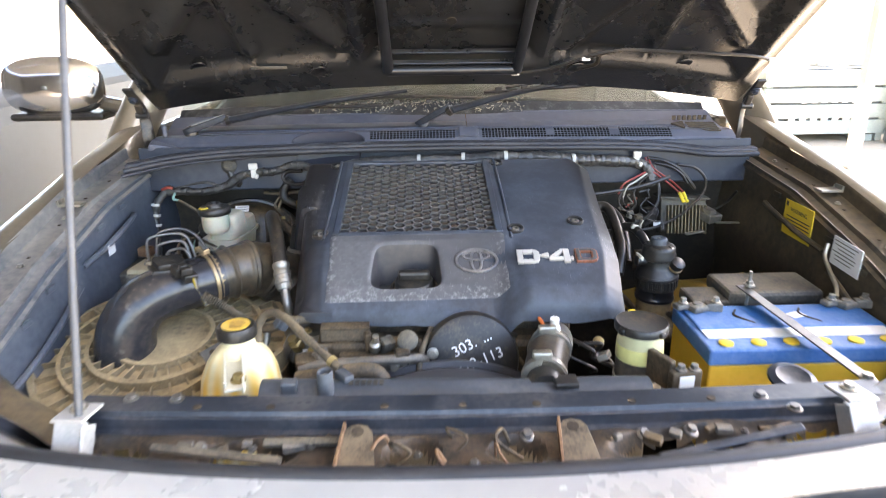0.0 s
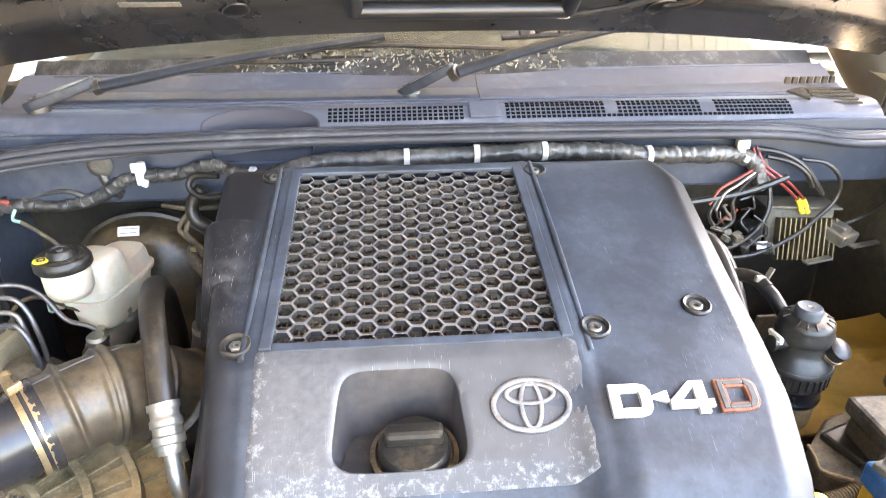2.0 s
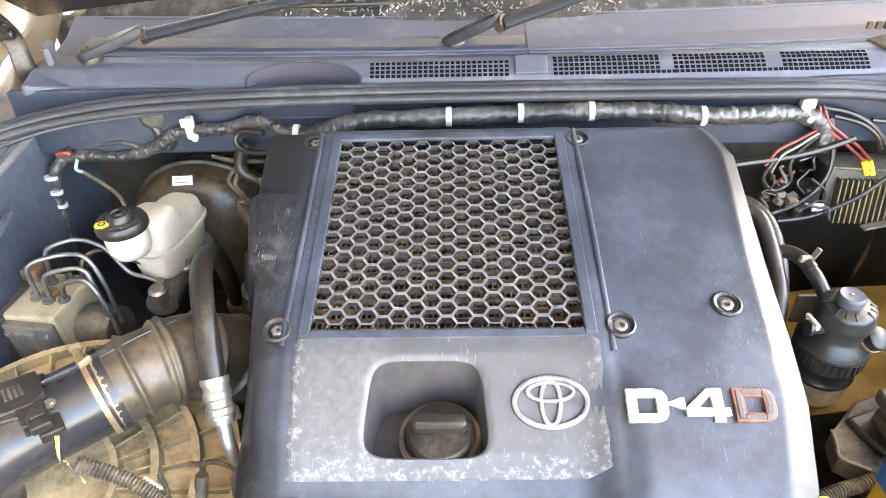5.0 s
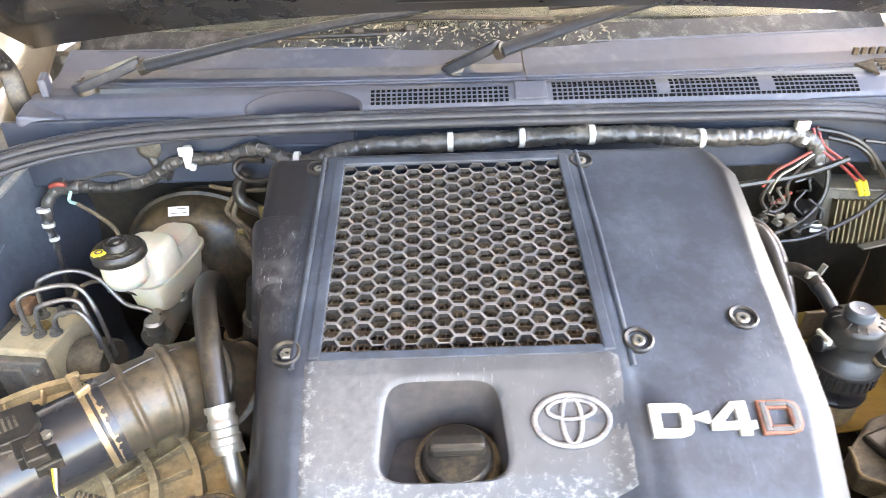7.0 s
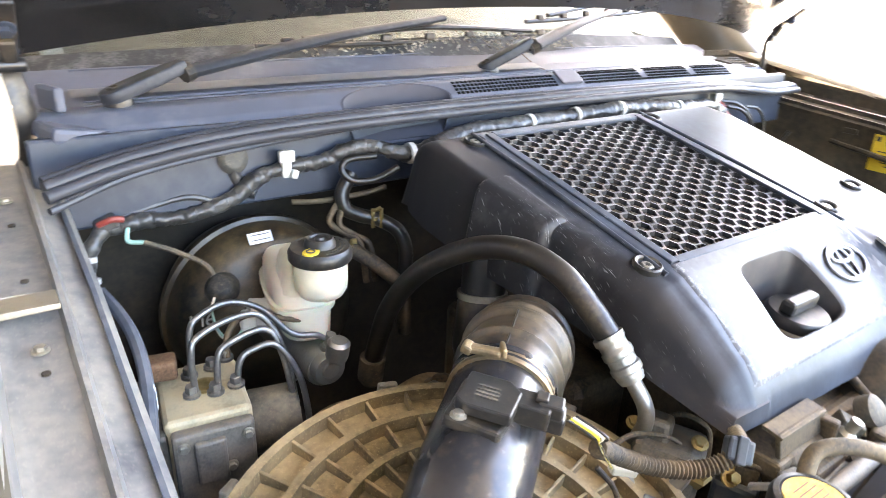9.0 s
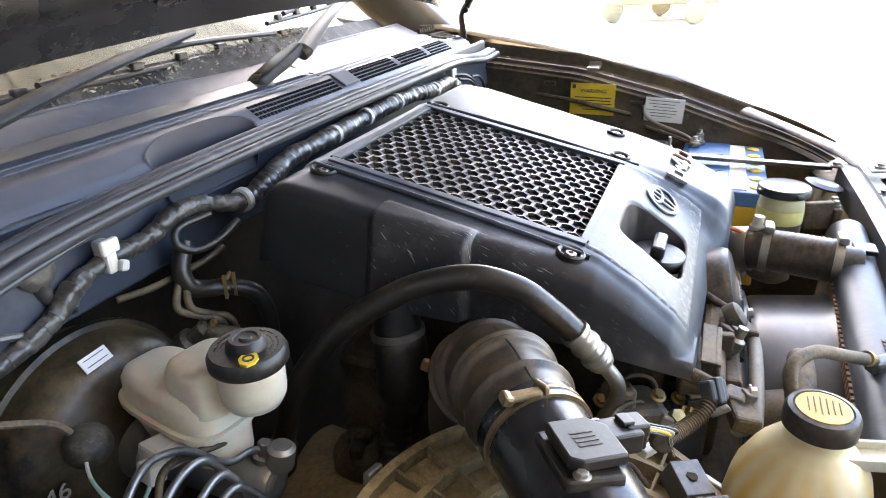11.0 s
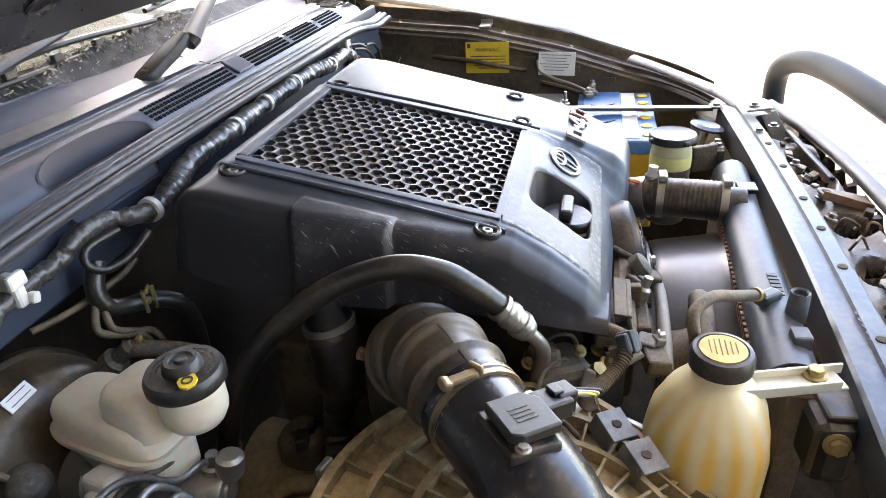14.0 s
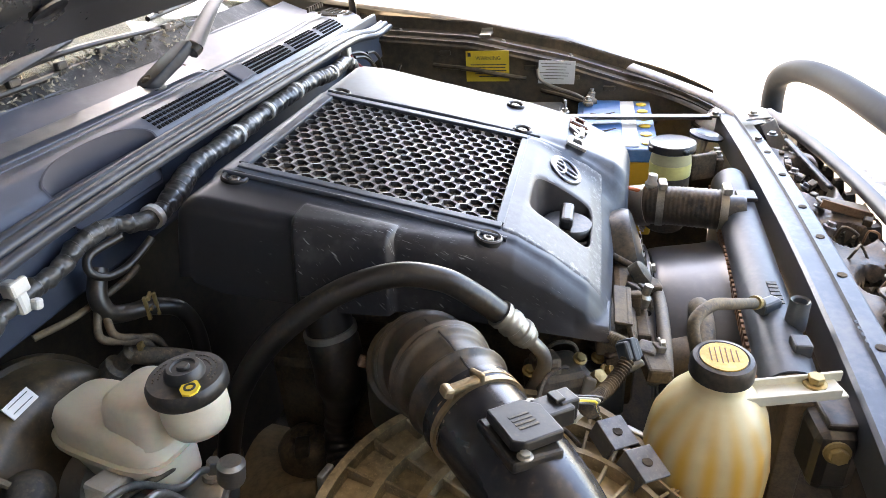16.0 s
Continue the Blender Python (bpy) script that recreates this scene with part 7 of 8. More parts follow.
part("overflow_spout", boxes(((-0.112, -0.333, -0.116), (0.018, 0.032, 0.016), (0, 0, 38), 0.004)), M_TANK, rad)
part("tank_tab", boxes(((-0.190, -0.352, -0.118), (0.024, 0.020, 0.018), (0, 0, 3), 0.003)), M_TANK, rad)
part("tank_tab", boxes(((0.215, -0.365, -0.114), (0.035, 0.03, 0.008), (0, 0, 0), 0.002)), M_BLACK, rad)
bm = bmesh.new()
for k in range(6):
    box(bm, (-0.10 + 0.009 * k, -0.349, -0.1172), (0.006, 0.012, 0.0016))
part("stamped_bars", bm, M_DUSTY, rad)
turned("hose_spout", [(0.026, 0), (0.028, 0.005), (0.027, 0.06)], (0.188, -0.36, -0.132), M_BLACK, rad, axis=(0.05, 1, 0), seg=24)
rh = thing("radiator_hose", "dusty dark ribbed upper radiator hose with clamps", "hose")
pipe("hose", [(0.190, -0.335, -0.130), (0.200, -0.29, -0.131), (0.212, -0.245, -0.134), (0.225, -0.205, -0.140)], lambda a, d: 0.033 + 0.0005 * math.sin(d * 900), M_HOSE, rh, n=22, seg=24)
for c in ((0.191, -0.328, -0.130), (0.216, -0.232, -0.135)):
    k = part("clamp", lathe(bmesh.new(), [(0.0345, -0.006), (0.0362, -0.006), (0.0362, 0.006), (0.0345, 0.006)], c, (0.12, 1, 0), 28), M_STEEL, rh, "steel worm clamp", True)
    part("screw", boxes(((c[0] - 0.005, c[1], c[2] + 0.040), (0.03, 0.014, 0.012), (0, 0, 0), 0.003)), M_STEEL, k)
pipe("outlet_pipe", [(0.222, -0.212, -0.139), (0.235, -0.17, -0.15), (0.245, -0.12, -0.17)], lambda a, d: 0.036 - 0.004 * a, M_ALU, rh, "corroded aluminium outlet", n=8, seg=24)
sh = thing("fan_shroud", "black plastic radiator fan shroud", "fan shroud")


def shroud_fn(u, v):
    a = lerp(0.12, math.pi - 0.12, u)
    r = lerp(0.272, 0.294, v)
    return (0.05 - r * 1.02 * math.cos(a), lerp(-0.215, -0.318, smooth01(v)), -0.440 + r * math.sin(a) * 0.98)


part("ring", sheet(bmesh.new(), shroud_fn, 48, 8, 0.004, (0, 0, -1)), M_SHROUD, sh, smooth=True)
part("rim", sheet(bmesh.new(), lambda u, v: (0.05 - (0.272 + 0.010 * v) * 1.02 * math.cos(lerp(0.12, math.pi - 0.12, u)), -0.212 + 0.004 * v, -0.440 + (0.272 + 0.010 * v) * math.sin(lerp(0.12, math.pi - 0.12, u)) * 0.98), 48, 2, 0.004, (0, 1, 0)), M_SHROUD, sh, "rolled shroud rim", True)
pc = thing("pulley_cover", "round black belt cover with white handwritten numbers", "engine part")
PA = Vector((0.02, -0.96, 0.28)).normalized()
turned("cover", [(0.082, -0.05), (0.084, -0.012), (0.080, -0.003), (0.072, 0.0), (0.040, 0.003), (0, 0.004)], (0.090, -0.198, -0.171), M_BLACK, pc, axis=PA, seg=48)
pm = Matrix.Translation(Vector((0.090, -0.198, -0.171)) + PA * 0.0052) @ (Matrix((Vector((1, 0, 0)), PA.cross(Vector((1, 0, 0))), PA)).transposed().to_4x4())
write("303.", 0.026, M_CHALK, pc, pm @ pose(-0.010, 0.018, 0, 0, 0, 27), "chalk_writing")
write("...", 0.026, M_CHALK, pc, pm @ pose(0.028, 0.036, 0, 0, 0, 27), "chalk_marks")
write("312-113", 0.026, M_CHALK, pc, pm @ pose(0.016, -0.006, 0, 0, 0, 22), "chalk_writing")

fp = thing("radiator_support", "dusty blue-black pressed steel radiator support panel", "car body")


def bar_fn(u, v):
    x = lerp(-0.47, 0.66, u)
    prof = [(0.034, -0.050), (0.032, -0.004), (0.028, 0.0), (0.004, 0.0), (0.002, 0.005), (-0.018, 0.005), (-0.021, -0.001), (-0.025, -0.003), (-0.026, -0.018), (-0.034, -0.021)]
    a = v * (len(prof) - 1)
    i = min(int(a), len(prof) - 2)
    oy, oz = lerp(prof[i][0], prof[i + 1][0], a - i), lerp(prof[i][1], prof[i + 1][1], a - i)
    bow = 0.025 * abs((x - 0.08) / 0.5) ** 2
    return (x, -0.427 + oy + bow * 0.55 - 0.012 * (x - 0.1), -0.110 + oz)


part("top_bar", sheet(bmesh.new(), bar_fn, 40, 45, 0.003, (0, 0, -1)), M_BARP, fp, smooth=True)
for x in (-0.30, -0.20, -0.046, 0.06, 0.16, 0.29, 0.40):
    c = Vector(bar_fn((x + 0.47) / 1.13, 4.5 / 9)) + Vector((0, 0, 0.0006))
    turned("hole", [(0.006, -0.001), (0.006, 0.0006), (0, 0.0006)], c, M_DARK, fp, seg=16)
for x, y in ((0.470, -0.430), (-0.335, -0.400), (-0.40, -0.395), (0.50, -0.462)):
    bolt(fp, (x, y, -0.106), 0.007, 0.007, material=M_PIPE)
write("02990", 0.024, M_BODYIN, fp, pose(-0.175, -0.432, -0.1055, 0, 0, 0), "stamped_number")["label"] = "stamped digits"


def low_fn(u, v):
    x = lerp(-0.46, 0.62, u)
    y = lerp(-0.456, -0.528, v)
    pit = 0.0
    for c, w in ((-0.40, 0.06), (-0.22, 0.07), (-0.01, 0.04), (0.125, 0.04), (0.34, 0.10), (0.54, 0.07)):
        pit = max(pit, smooth01(2.2 - 2.2 * math.hypot((x - c) / w, (y + 0.499) / 0.034)))
    rise = 0.010 * smooth01(1 - abs((x - 0.40) / 0.10)) + 0.006 * math.sin(x * 55) * math.sin(v * 5)
    return (x, y + 0.02 * abs((x - 0.08) / 0.5) ** 2, -0.132 + rise * 0.6 + 0.003 * v - 0.05 * pit)


def latch_sheet():
    """The pressed panel, open where its pockets are deepest."""
    bm = sheet(bmesh.new(), low_fn, 220, 24)
    bmesh.ops.delete(bm, geom=[fc for fc in bm.faces if fc.calc_center_median().z < -0.152], context="FACES")
    return bm


part("latch_panel", latch_sheet(), mat("rusty_panel_paint", (0.050, 0.042, 0.034), 0.45, 0.2, vary=0.6, scale=26, dust=(0.28, 0.17, 0.08), dust_amt=0.30, bump=0.35), fp, "rusty dusty latch panel", True)
for x in (-0.078, 0.200):
    br_ = bmesh.new()
    prism(br_, [(-0.027, -0.050), (0.027, -0.050), (0.019, 0.022), (0.012, 0.032), (0.0, 0.036), (-0.012, 0.032), (-0.019, 0.022)], 0.004, pose(x, -0.500, -0.120, 14, 0, 0), 0.001)
    b_ = part("latch_bracket", br_, mat("scuffed_bracket", (0.105, 0.085, 0.062), 0.5, 0.3, vary=0.6, scale=40, dust=DUST, dust_amt=0.4, bump=0.3) if x < 0 else bpy.data.materials["scuffed_bracket"], fp, "rusty bent bracket")
    turned("bracket_hole", [(0.008, 0), (0.008, 0.0006), (0, 0.0006)], (x, -0.480, -0.1105), M_DARK, b_, axis=(0, -0.24, 1), seg=16)
    part("bracket_fold", boxes(((x - 0.021, -0.505, -0.117), (0.004, 0.075, 0.014), (14, 0, -6), 0.001)), M_RUST, b_)
random.seed(11)
for k in range(34):
    x = -0.30 + 0.0235 * k + random.uniform(-0.008, 0.008)
    y = random.uniform(-0.535, -0.470) if -0.1 < x < 0.2 else random.uniform(-0.488, -0.468)
    sz = random.uniform(0.006, 0.013)
    if k % 3 == 1:
        bolt(fp, (x, y, -0.130), sz * 0.55, sz * 0.8, (random.uniform(-0.3, 0.3), random.uniform(-0.6, 0.1), 1), (M_GOLD, M_PIPE, M_RUST)[k % 3], "fastener")
    elif -0.06 < x < 0.16:
        pipe("latch_spring", [(x, y, -0.134), (x + random.uniform(-0.02, 0.02), y - 0.004, -0.112), (x + random.uniform(-0.03, 0.03), y - 0.02, -0.118), (x + random.uniform(-0.03, 0.03), y - 0.03, -0.14)], random.uniform(0.0016, 0.0028), (M_DARKMET, M_DARKMET, M_RUST)[k % 3], fp, n=6, seg=8)
    else:
        part("fastener", boxes(((x, y, -0.128), (sz * random.uniform(1, 2.4), sz, sz * 0.9), (random.uniform(-15, 15), 0, random.uniform(-40, 40)), 0.002)), (M_CAST, M_RUST, M_DARKMET)[k % 3], fp)
for x0, x1, yy, ry, rz in ((0.30, 0.50, -0.505, -5, 9), (-0.34, -0.17, -0.500, 4, -7), (-0.20, -0.10, -0.480, 0, 0)):
    part("brace", boxes((((x0 + x1) / 2, yy, -0.124), (abs(x1 - x0), 0.012, 0.008), (20, ry, rz), 0.003)), M_BARP if x0 > 0 else M_DUSTY, fp)
M_PALEBR = mat("pale_scuffed_bracket", (0.46, 0.45, 0.42), 0.42, 0.3, vary=0.25, scale=30, dust=DUST, dust_amt=0.15, bump=0.1)
for s, x in ((-1, -0.446), (1, 0.584)):
    bk = thing("wing_bracket", "pale scuffed steel bracket at the end of the front panel", "bracket", "wing brackets")
    part("plate", boxes(((x, -0.488, -0.132), (0.044, 0.006, 0.090), (-30, 0, s * 4), 0.003), ((x - s * 0.020, -0.486, -0.136), (0.005, 0.030, 0.085), (-30, 0, s * 4), 0.002), ((x, -0.446, -0.093), (0.044, 0.050, 0.005), (-6, 0, s * 4), 0.002)), M_PALEBR, bk)
    bolt(bk, (x, -0.440, -0.090), 0.008, 0.008)
    fl = [(0.012, -0.460, -0.120), (0.058, -0.432, -0.112), (0.140, -0.386, -0.100), (0.235, -0.300, -0.085), (0.295, -0.20, -0.060)]
    sl = tube(bmesh.new(), [(x + s * a, b, c) for a, b, c in fl], 0.022, 10, 16, True, 0.32)
    tagged(part("wing_corner", sl, M_BODYR if s < 0 else M_RAIL, smooth=True), "rounded dusty wing corner edge over the headlamp", "car body", "wing corners")
    hl = thing("headlamp", "pale glossy headlamp at the car's corner", "headlamp", "headlamps")

    def lens_fn(u, v, s=s, x=x):
        a, b = u * math.tau, (v - 0.5) * math.pi
        q = Vector((0.150 * math.copysign(abs(math.cos(a)) ** 0.7, math.cos(a)) * math.cos(b), 0.088 * math.copysign(abs(math.sin(a)) ** 0.7, math.sin(a)) * math.cos(b), 0.085 * math.sin(b)))
        return Matrix.Rotation(s * 0.55, 3, "Z") @ q + Vector((x + s * 0.155, -0.470, -0.205))
    part("lens", sheet(bmesh.new(), lens_fn, 40, 24), M_LAMP, hl, smooth=True)
    part("bezel", tube(bmesh.new(), [lens_fn(k / 24, 0.60) for k in range(25)], 0.006, 4, 8), M_BLACK, hl, "black headlamp bezel", True)
for x, r in ((0.485, 0.035),):
    hb = thing("horn", "flat round steel cap on the front panel", "horn")
    turned("disc", [(r, 0), (r, 0.004), (r * 0.7, 0.008), (r * 0.6, 0.006), (0, 0.007)], (x + 0.077, -0.349, -0.131), M_BARP, hb, axis=(0, -0.2, 1), seg=28)
    part("stem", lathe(bmesh.new(), [(0.008, -0.06), (0.008, 0.0)], (x + 0.077, -0.349, -0.131), (0, -0.2, 1), 10), M_STEEL, hb)
pb_ = thing("hose_bracket", "dark steel bracket with bolts beside the radiator", "bracket")
part("bent_plate", boxes(((0.400, -0.345, -0.128), (0.05, 0.014, 0.032), (0, 0, 10), 0.003), ((0.372, -0.318, -0.125), (0.012, 0.05, 0.05), (0, 0, 25), 0.003)), M_DARKMET, pb_)
part("plate_label", boxes(((0.400, -0.3535, -0.128), (0.024, 0.002, 0.018), (0, 0, 10), 0.0)), M_WHITE, pb_)
for x in (0.392, 0.412):
    bolt(pb_, (x, -0.346, -0.112), 0.006, 0.010, material=M_CAST)
mt_ = thing("radiator_mount", "black rubber radiator mount with a gold bolt", "mount")
part("block", boxes(((-0.285, -0.365, -0.175), (0.055, 0.045, 0.075), (0, 0, 5), 0.012)), M_BLACK, mt_)
part("cap_plate", boxes(((-0.275, -0.372, -0.135), (0.05, 0.04, 0.008), (0, 0, 5), 0.003)), M_BLACK, mt_)
bolt(mt_, (-0.312, -0.363, -0.155), 0.009, 0.010, (-1, 0, 0.1), M_GOLD)

# fascia, grille and bull bar
fa = thing("front_fascia", "champagne grey painted front fascia", "car body")


def fascia_fn(u, v):
    x = lerp(-0.53, 0.68, u)
    bow = 0.055 * abs((x - XC) / 0.55) ** 2.2
    return (x, -0.570 + bow - 0.12 * v, -0.114 - 0.006 * math.sin(v * 3) - 0.05 * v ** 3)


part("upper_panel", sheet(bmesh.new(), fascia_fn, 40, 14, 0.004), M_FASCIA, fa, smooth=True)
part("rubber_lip", tube(bmesh.new(), [Vector(fascia_fn(k / 20, 0)) + Vector((0, 0.009, -0.004)) for k in range(21)], 0.0125, 4, 10), M_LIP, fa, "black rubber edge strip", True)
gr = part("grille", honeycomb(-0.40, 0.60, 0.0, 0.12, 0.030, 0.036, 0.70, 0.70, 0.012, lambda x, y: 0.0), M_BLACK, fa, "black honeycomb grille insert")
gr.matrix_basis = Matrix.Translation((0, -0.560, -0.245)) @ pose(0, 0, 0, 84, 0, 0)
bb = thing("bull_bar", "thick dull blue-grey steel bull bar tube hoop", "bull bar")
pipe("hoop", [(1.10, -0.60, -0.42), (1.085, -0.602, -0.275), (1.090, -0.600, -0.185), (1.055, -0.602, -0.130), (0.965, -0.626, -0.095), (0.807, -0.654, -0.083), (0.566, -0.676, -0.082), (0.30, -0.70, -0.090), (0.0, -0.72, -0.12)], 0.029, M_GALV, bb, n=10, seg=24)

# ---- engine under and in front of the cover ----
en = thing("engine", "grimy cast engine block and head under the cover", "engine")
part("block", boxes(((0.06, 0.08, -0.28), (0.44, 0.40, 0.34), (0, 0, 0), 0.02), ((0.06, -0.13, -0.30), (0.36, 0.06, 0.30), (0, 0, 0), 0.015), ((-0.20, 0.15, -0.22), (0.10, 0.26, 0.14), (0, 0, 0), 0.015)), M_DARKMET, en)
part("front_case", boxes(((-0.06, -0.165, -0.20), (0.20, 0.03, 0.12), (0, 0, 0), 0.01), ((-0.12, -0.150, -0.155), (0.12, 0.05, 0.02), (0, 3, 4), 0.004), ((-0.02, -0.185, -0.170), (0.24, 0.02, 0.022), (0, 2, 2), 0.004)), M_DARKMET, en)
pipe("rail", [(-0.19, -0.200, -0.185), (-0.12, -0.198, -0.178), (-0.04, -0.196, -0.175), (0.0, -0.19, -0.178)], 0.010, M_CAST, en, "aluminium coolant rail", n=6, seg=12)
pipe("bypass_hose", [(-0.20, -0.255, -0.165), (-0.12, -0.262, -0.150), (-0.075, -0.262, -0.150), (-0.058, -0.266, -0.175), (-0.06, -0.27, -0.23)], 0.014, M_RUBDUST, en, "grey rubber bypass hose", n=8, seg=14)
turned("idler_pulley", [(0.05, -0.02), (0.055, -0.018), (0.055, 0.016), (0.050, 0.018), (0.03, 0.01), (0.02, 0.02), (0, 0.02)], (-0.13, -0.255, -0.225), M_DARKMET, en, axis=(0, -1, 0.35), seg=36)
pipe("water_pipe", [(-0.205, -0.212, -0.168), (-0.150, -0.214, -0.160), (-0.060, -0.214, -0.156), (-0.005, -0.206, -0.158), (0.012, -0.190, -0.170)], 0.0085, M_CAST, en, "dull aluminium water pipe", n=8, seg=14)
for q_, s_ in (((-0.195, -0.200, -0.162), (0.036, 0.030, 0.020)), ((-0.030, -0.206, -0.150), (0.026, 0.020, 0.018))):
    part("pipe_flange", boxes((q_, s_, (8, 0, 12), 0.004)), M_DARKMET, en)
part("injector_bracket", boxes(((-0.130, -0.168, -0.128), (0.085, 0.006, 0.026), (-14, 0, 0), 0.002), ((-0.130, -0.160, -0.117), (0.085, 0.022, 0.004), (6, 0, 0), 0.001), ((-0.090, -0.176, -0.140), (0.012, 0.020, 0.036), (0, 0, 10), 0.003)), M_DARKMET, en, "folded grimy steel bracket")
turned("glow_sensor", [(0.008, 0), (0.010, 0.004), (0.010, 0.016), (0.006, 0.020), (0.006, 0.034), (0, 0.036)], (-0.078, -0.186, -0.152), M_STEEL, en, axis=(0.1, -0.3, 1), seg=14)
turned("round_connector", [(0.017, 0), (0.018, 0.003), (0.018, 0.016), (0.013, 0.020), (0, 0.021)], (-0.022, -0.180, -0.140), M_DUSTY, en, axis=(0.1, -0.8, 0.6), seg=20)
for x_, z_ in ((-0.165, -0.150), (-0.045, -0.172), (0.022, -0.150), (-0.110, -0.188)):
    bolt(en, (x_, -0.205, z_), 0.007, 0.008, (0, -1, 0.2), M_STEEL)
pipe("vacuum_line", [(0.020, -0.150, -0.130), (0.004, -0.195, -0.150), (-0.002, -0.215, -0.185), (0.010, -0.220, -0.22)], 0.0055, M_RUBDUST, en, n=8, seg=10)
random.seed(5)
for k in range(34):
    x = random.uniform(-0.22, 0.33)
    y = random.uniform(-0.21, -0.14)
    z = random.uniform(-0.21, -0.145)
    if 0.0 < x < 0.19 and y < -0.16:
        continue
    s = random.uniform(0.010, 0.026)
    if k % 3 == 0:
        part("bracket", boxes(((x, y, z), (s * 1.8, s * 0.8, s * 0.5), (random.uniform(-30, 30), random.uniform(-30, 30), random.uniform(0, 180)), 0.002)), (M_STEEL, M_CAST, M_ALU, M_BLACK)[k % 4], en)
    elif k % 3 == 1:
        bolt(en, (x, y, z), s * 0.4, s * 0.7, (random.uniform(-0.5, 0.5), -0.8, 0.6), (M_STEEL, M_GOLD)[k % 2])
    else:
        part("plug", boxes(((x, y, z), (s, s * 0.9, s * 1.1), (random.uniform(-30, 30), 0, random.uniform(0, 90)), 0.003), ((x, y - s * 0.5, z + s * 0.3), (s * 0.6, s * 0.6, s * 0.6), (20, 0, 30), 0.002)), (M_BLACK, M_DUSTY, M_CAST)[(k // 3) % 3], en)
for k in range(11):
    x0 = random.uniform(-0.22, 0.30)
    pts = [(x0 + 0.02 * i + random.uniform(-0.03, 0.03), -0.17 + random.uniform(-0.03, 0.03), -0.16 - 0.012 * i + random.uniform(-0.02, 0.02)) for i in range(5)]
    pipe("lead", pts, random.uniform(0.0025, 0.005), (M_RUBBER, M_RUBDUST, M_BLACK)[k % 3], en, n=8, seg=8)
pipe("orange_lead", [(0.205, -0.165, -0.100), (0.21, -0.185, -0.105), (0.218, -0.20, -0.112), (0.225, -0.212, -0.105)], 0.0035, mat("orange_wire", (0.55, 0.13, 0.03), 0.5, vary=0.2), en, n=8, seg=8)
turned("sensor_tip", [(0.010, 0), (0.011, 0.012), (0.008, 0.016), (0.008, 0.028), (0, 0.03)], (0.226, -0.214, -0.112), M_WCLIP, en, axis=(0, -0.1, 1), seg=14)

# ---- wipers ----
def wiper(pv, bend, tip, blade0, blade1, lbl):
    w = thing("windscreen_wiper", lbl, "wiper", "windscreen wipers")
    pv, bend, tip = Vector(pv), Vector(bend), Vector(tip)
    turned("pivot_cap", [(0.017, -0.012), (0.018, 0.0), (0.016, 0.012), (0.010, 0.018), (0, 0.019)], pv, M_BLACK, w, seg=24)
    d = (bend - pv).normalized()
    reach = (bend - pv).length
    e2 = Vector((0, 0, 1)).cross(d).normalized()
    wm = Matrix((d, e2, d.cross(e2))).transposed().to_4x4()
    wm.translation = pv + Vector((0, 0, 0.002))
    outline = [(0.019 * math.cos(a), 0.019 * math.sin(a)) for a in (math.pi * (0.5 + k / 8) for k in range(9))] + [(reach * 0.55, -0.0165), (reach, -0.0115), (reach, 0.0115), (reach * 0.55, 0.0165)]
    part("arm_base", prism(bmesh.new(), outline, 0.016, wm, 0.0035), M_WIPER, w, "grey-black tapered arm base", True)
    turned("pivot_hole", [(0.007, -0.001), (0.0075, 0.001), (0.005, 0.0005), (0, 0.0005)], wm @ Vector((0, 0, 0.0165)), M_DARK, w, axis=d.cross(e2), seg=16)
    pipe("arm", [bend, bend.lerp(tip, 0.5) + Vector((0, 0, 0.006)), tip], lambda a, q: 0.0175 - 0.007 * a, M_WIPER, w, n=10, seg=12, flat=0.55)
    pipe("knuckle", [bend - d * 0.006, bend + d * 0.006], 0.0185, M_BLACK, w, n=2, seg=10, flat=0.7)
    b0, b1 = Vector(blade0), Vector(blade1)
    pipe("blade_rubber", [b0, b0.lerp(b1, 0.33) + Vector((0, 0, -0.004)), b0.lerp(b1, 0.66) + Vector((0, 0, -0.004)), b1], 0.0045, M_RUBBER, w, n=10, seg=8)
    pipe("blade_bridge", [b0.lerp(b1, 0.12) + Vector((0, 0, 0.008)), b0.lerp(b1, 0.5) + Vector((0, 0, 0.020)), b0.lerp(b1, 0.88) + Vector((0, 0, 0.008))], 0.0058, M_BLACK, w, n=12, seg=8, flat=0.8)
    for k in range(7):
        q = b0.lerp(b1, 0.08 + 0.14 * k)
        part("blade_claw", boxes((q + Vector((0, 0, 0.005)), (0.020, 0.010, 0.012), (0, 0, math.degrees(math.atan2((b1 - b0).y, (b1 - b0).x))), 0.003)), M_BLACK, w)
    return w


wiper((-0.592, 0.528, 0.112), (-0.500, 0.548, 0.142), (-0.03, 0.622, 0.204), (-0.38, 0.610, 0.166), (0.262, 0.628, 0.172), "black windscreen wiper with arched arm at rest")
wiper((0.012, 0.534, 0.122), (0.084, 0.502, 0.165), (0.42, 0.610, 0.222), (0.18, 0.636, 0.196), (0.70, 0.690, 0.222), "black windscreen wiper raised across the glass")

# dry leaves and dirt caught along the foot of the glass
random.seed(21)
bm = bmesh.new()
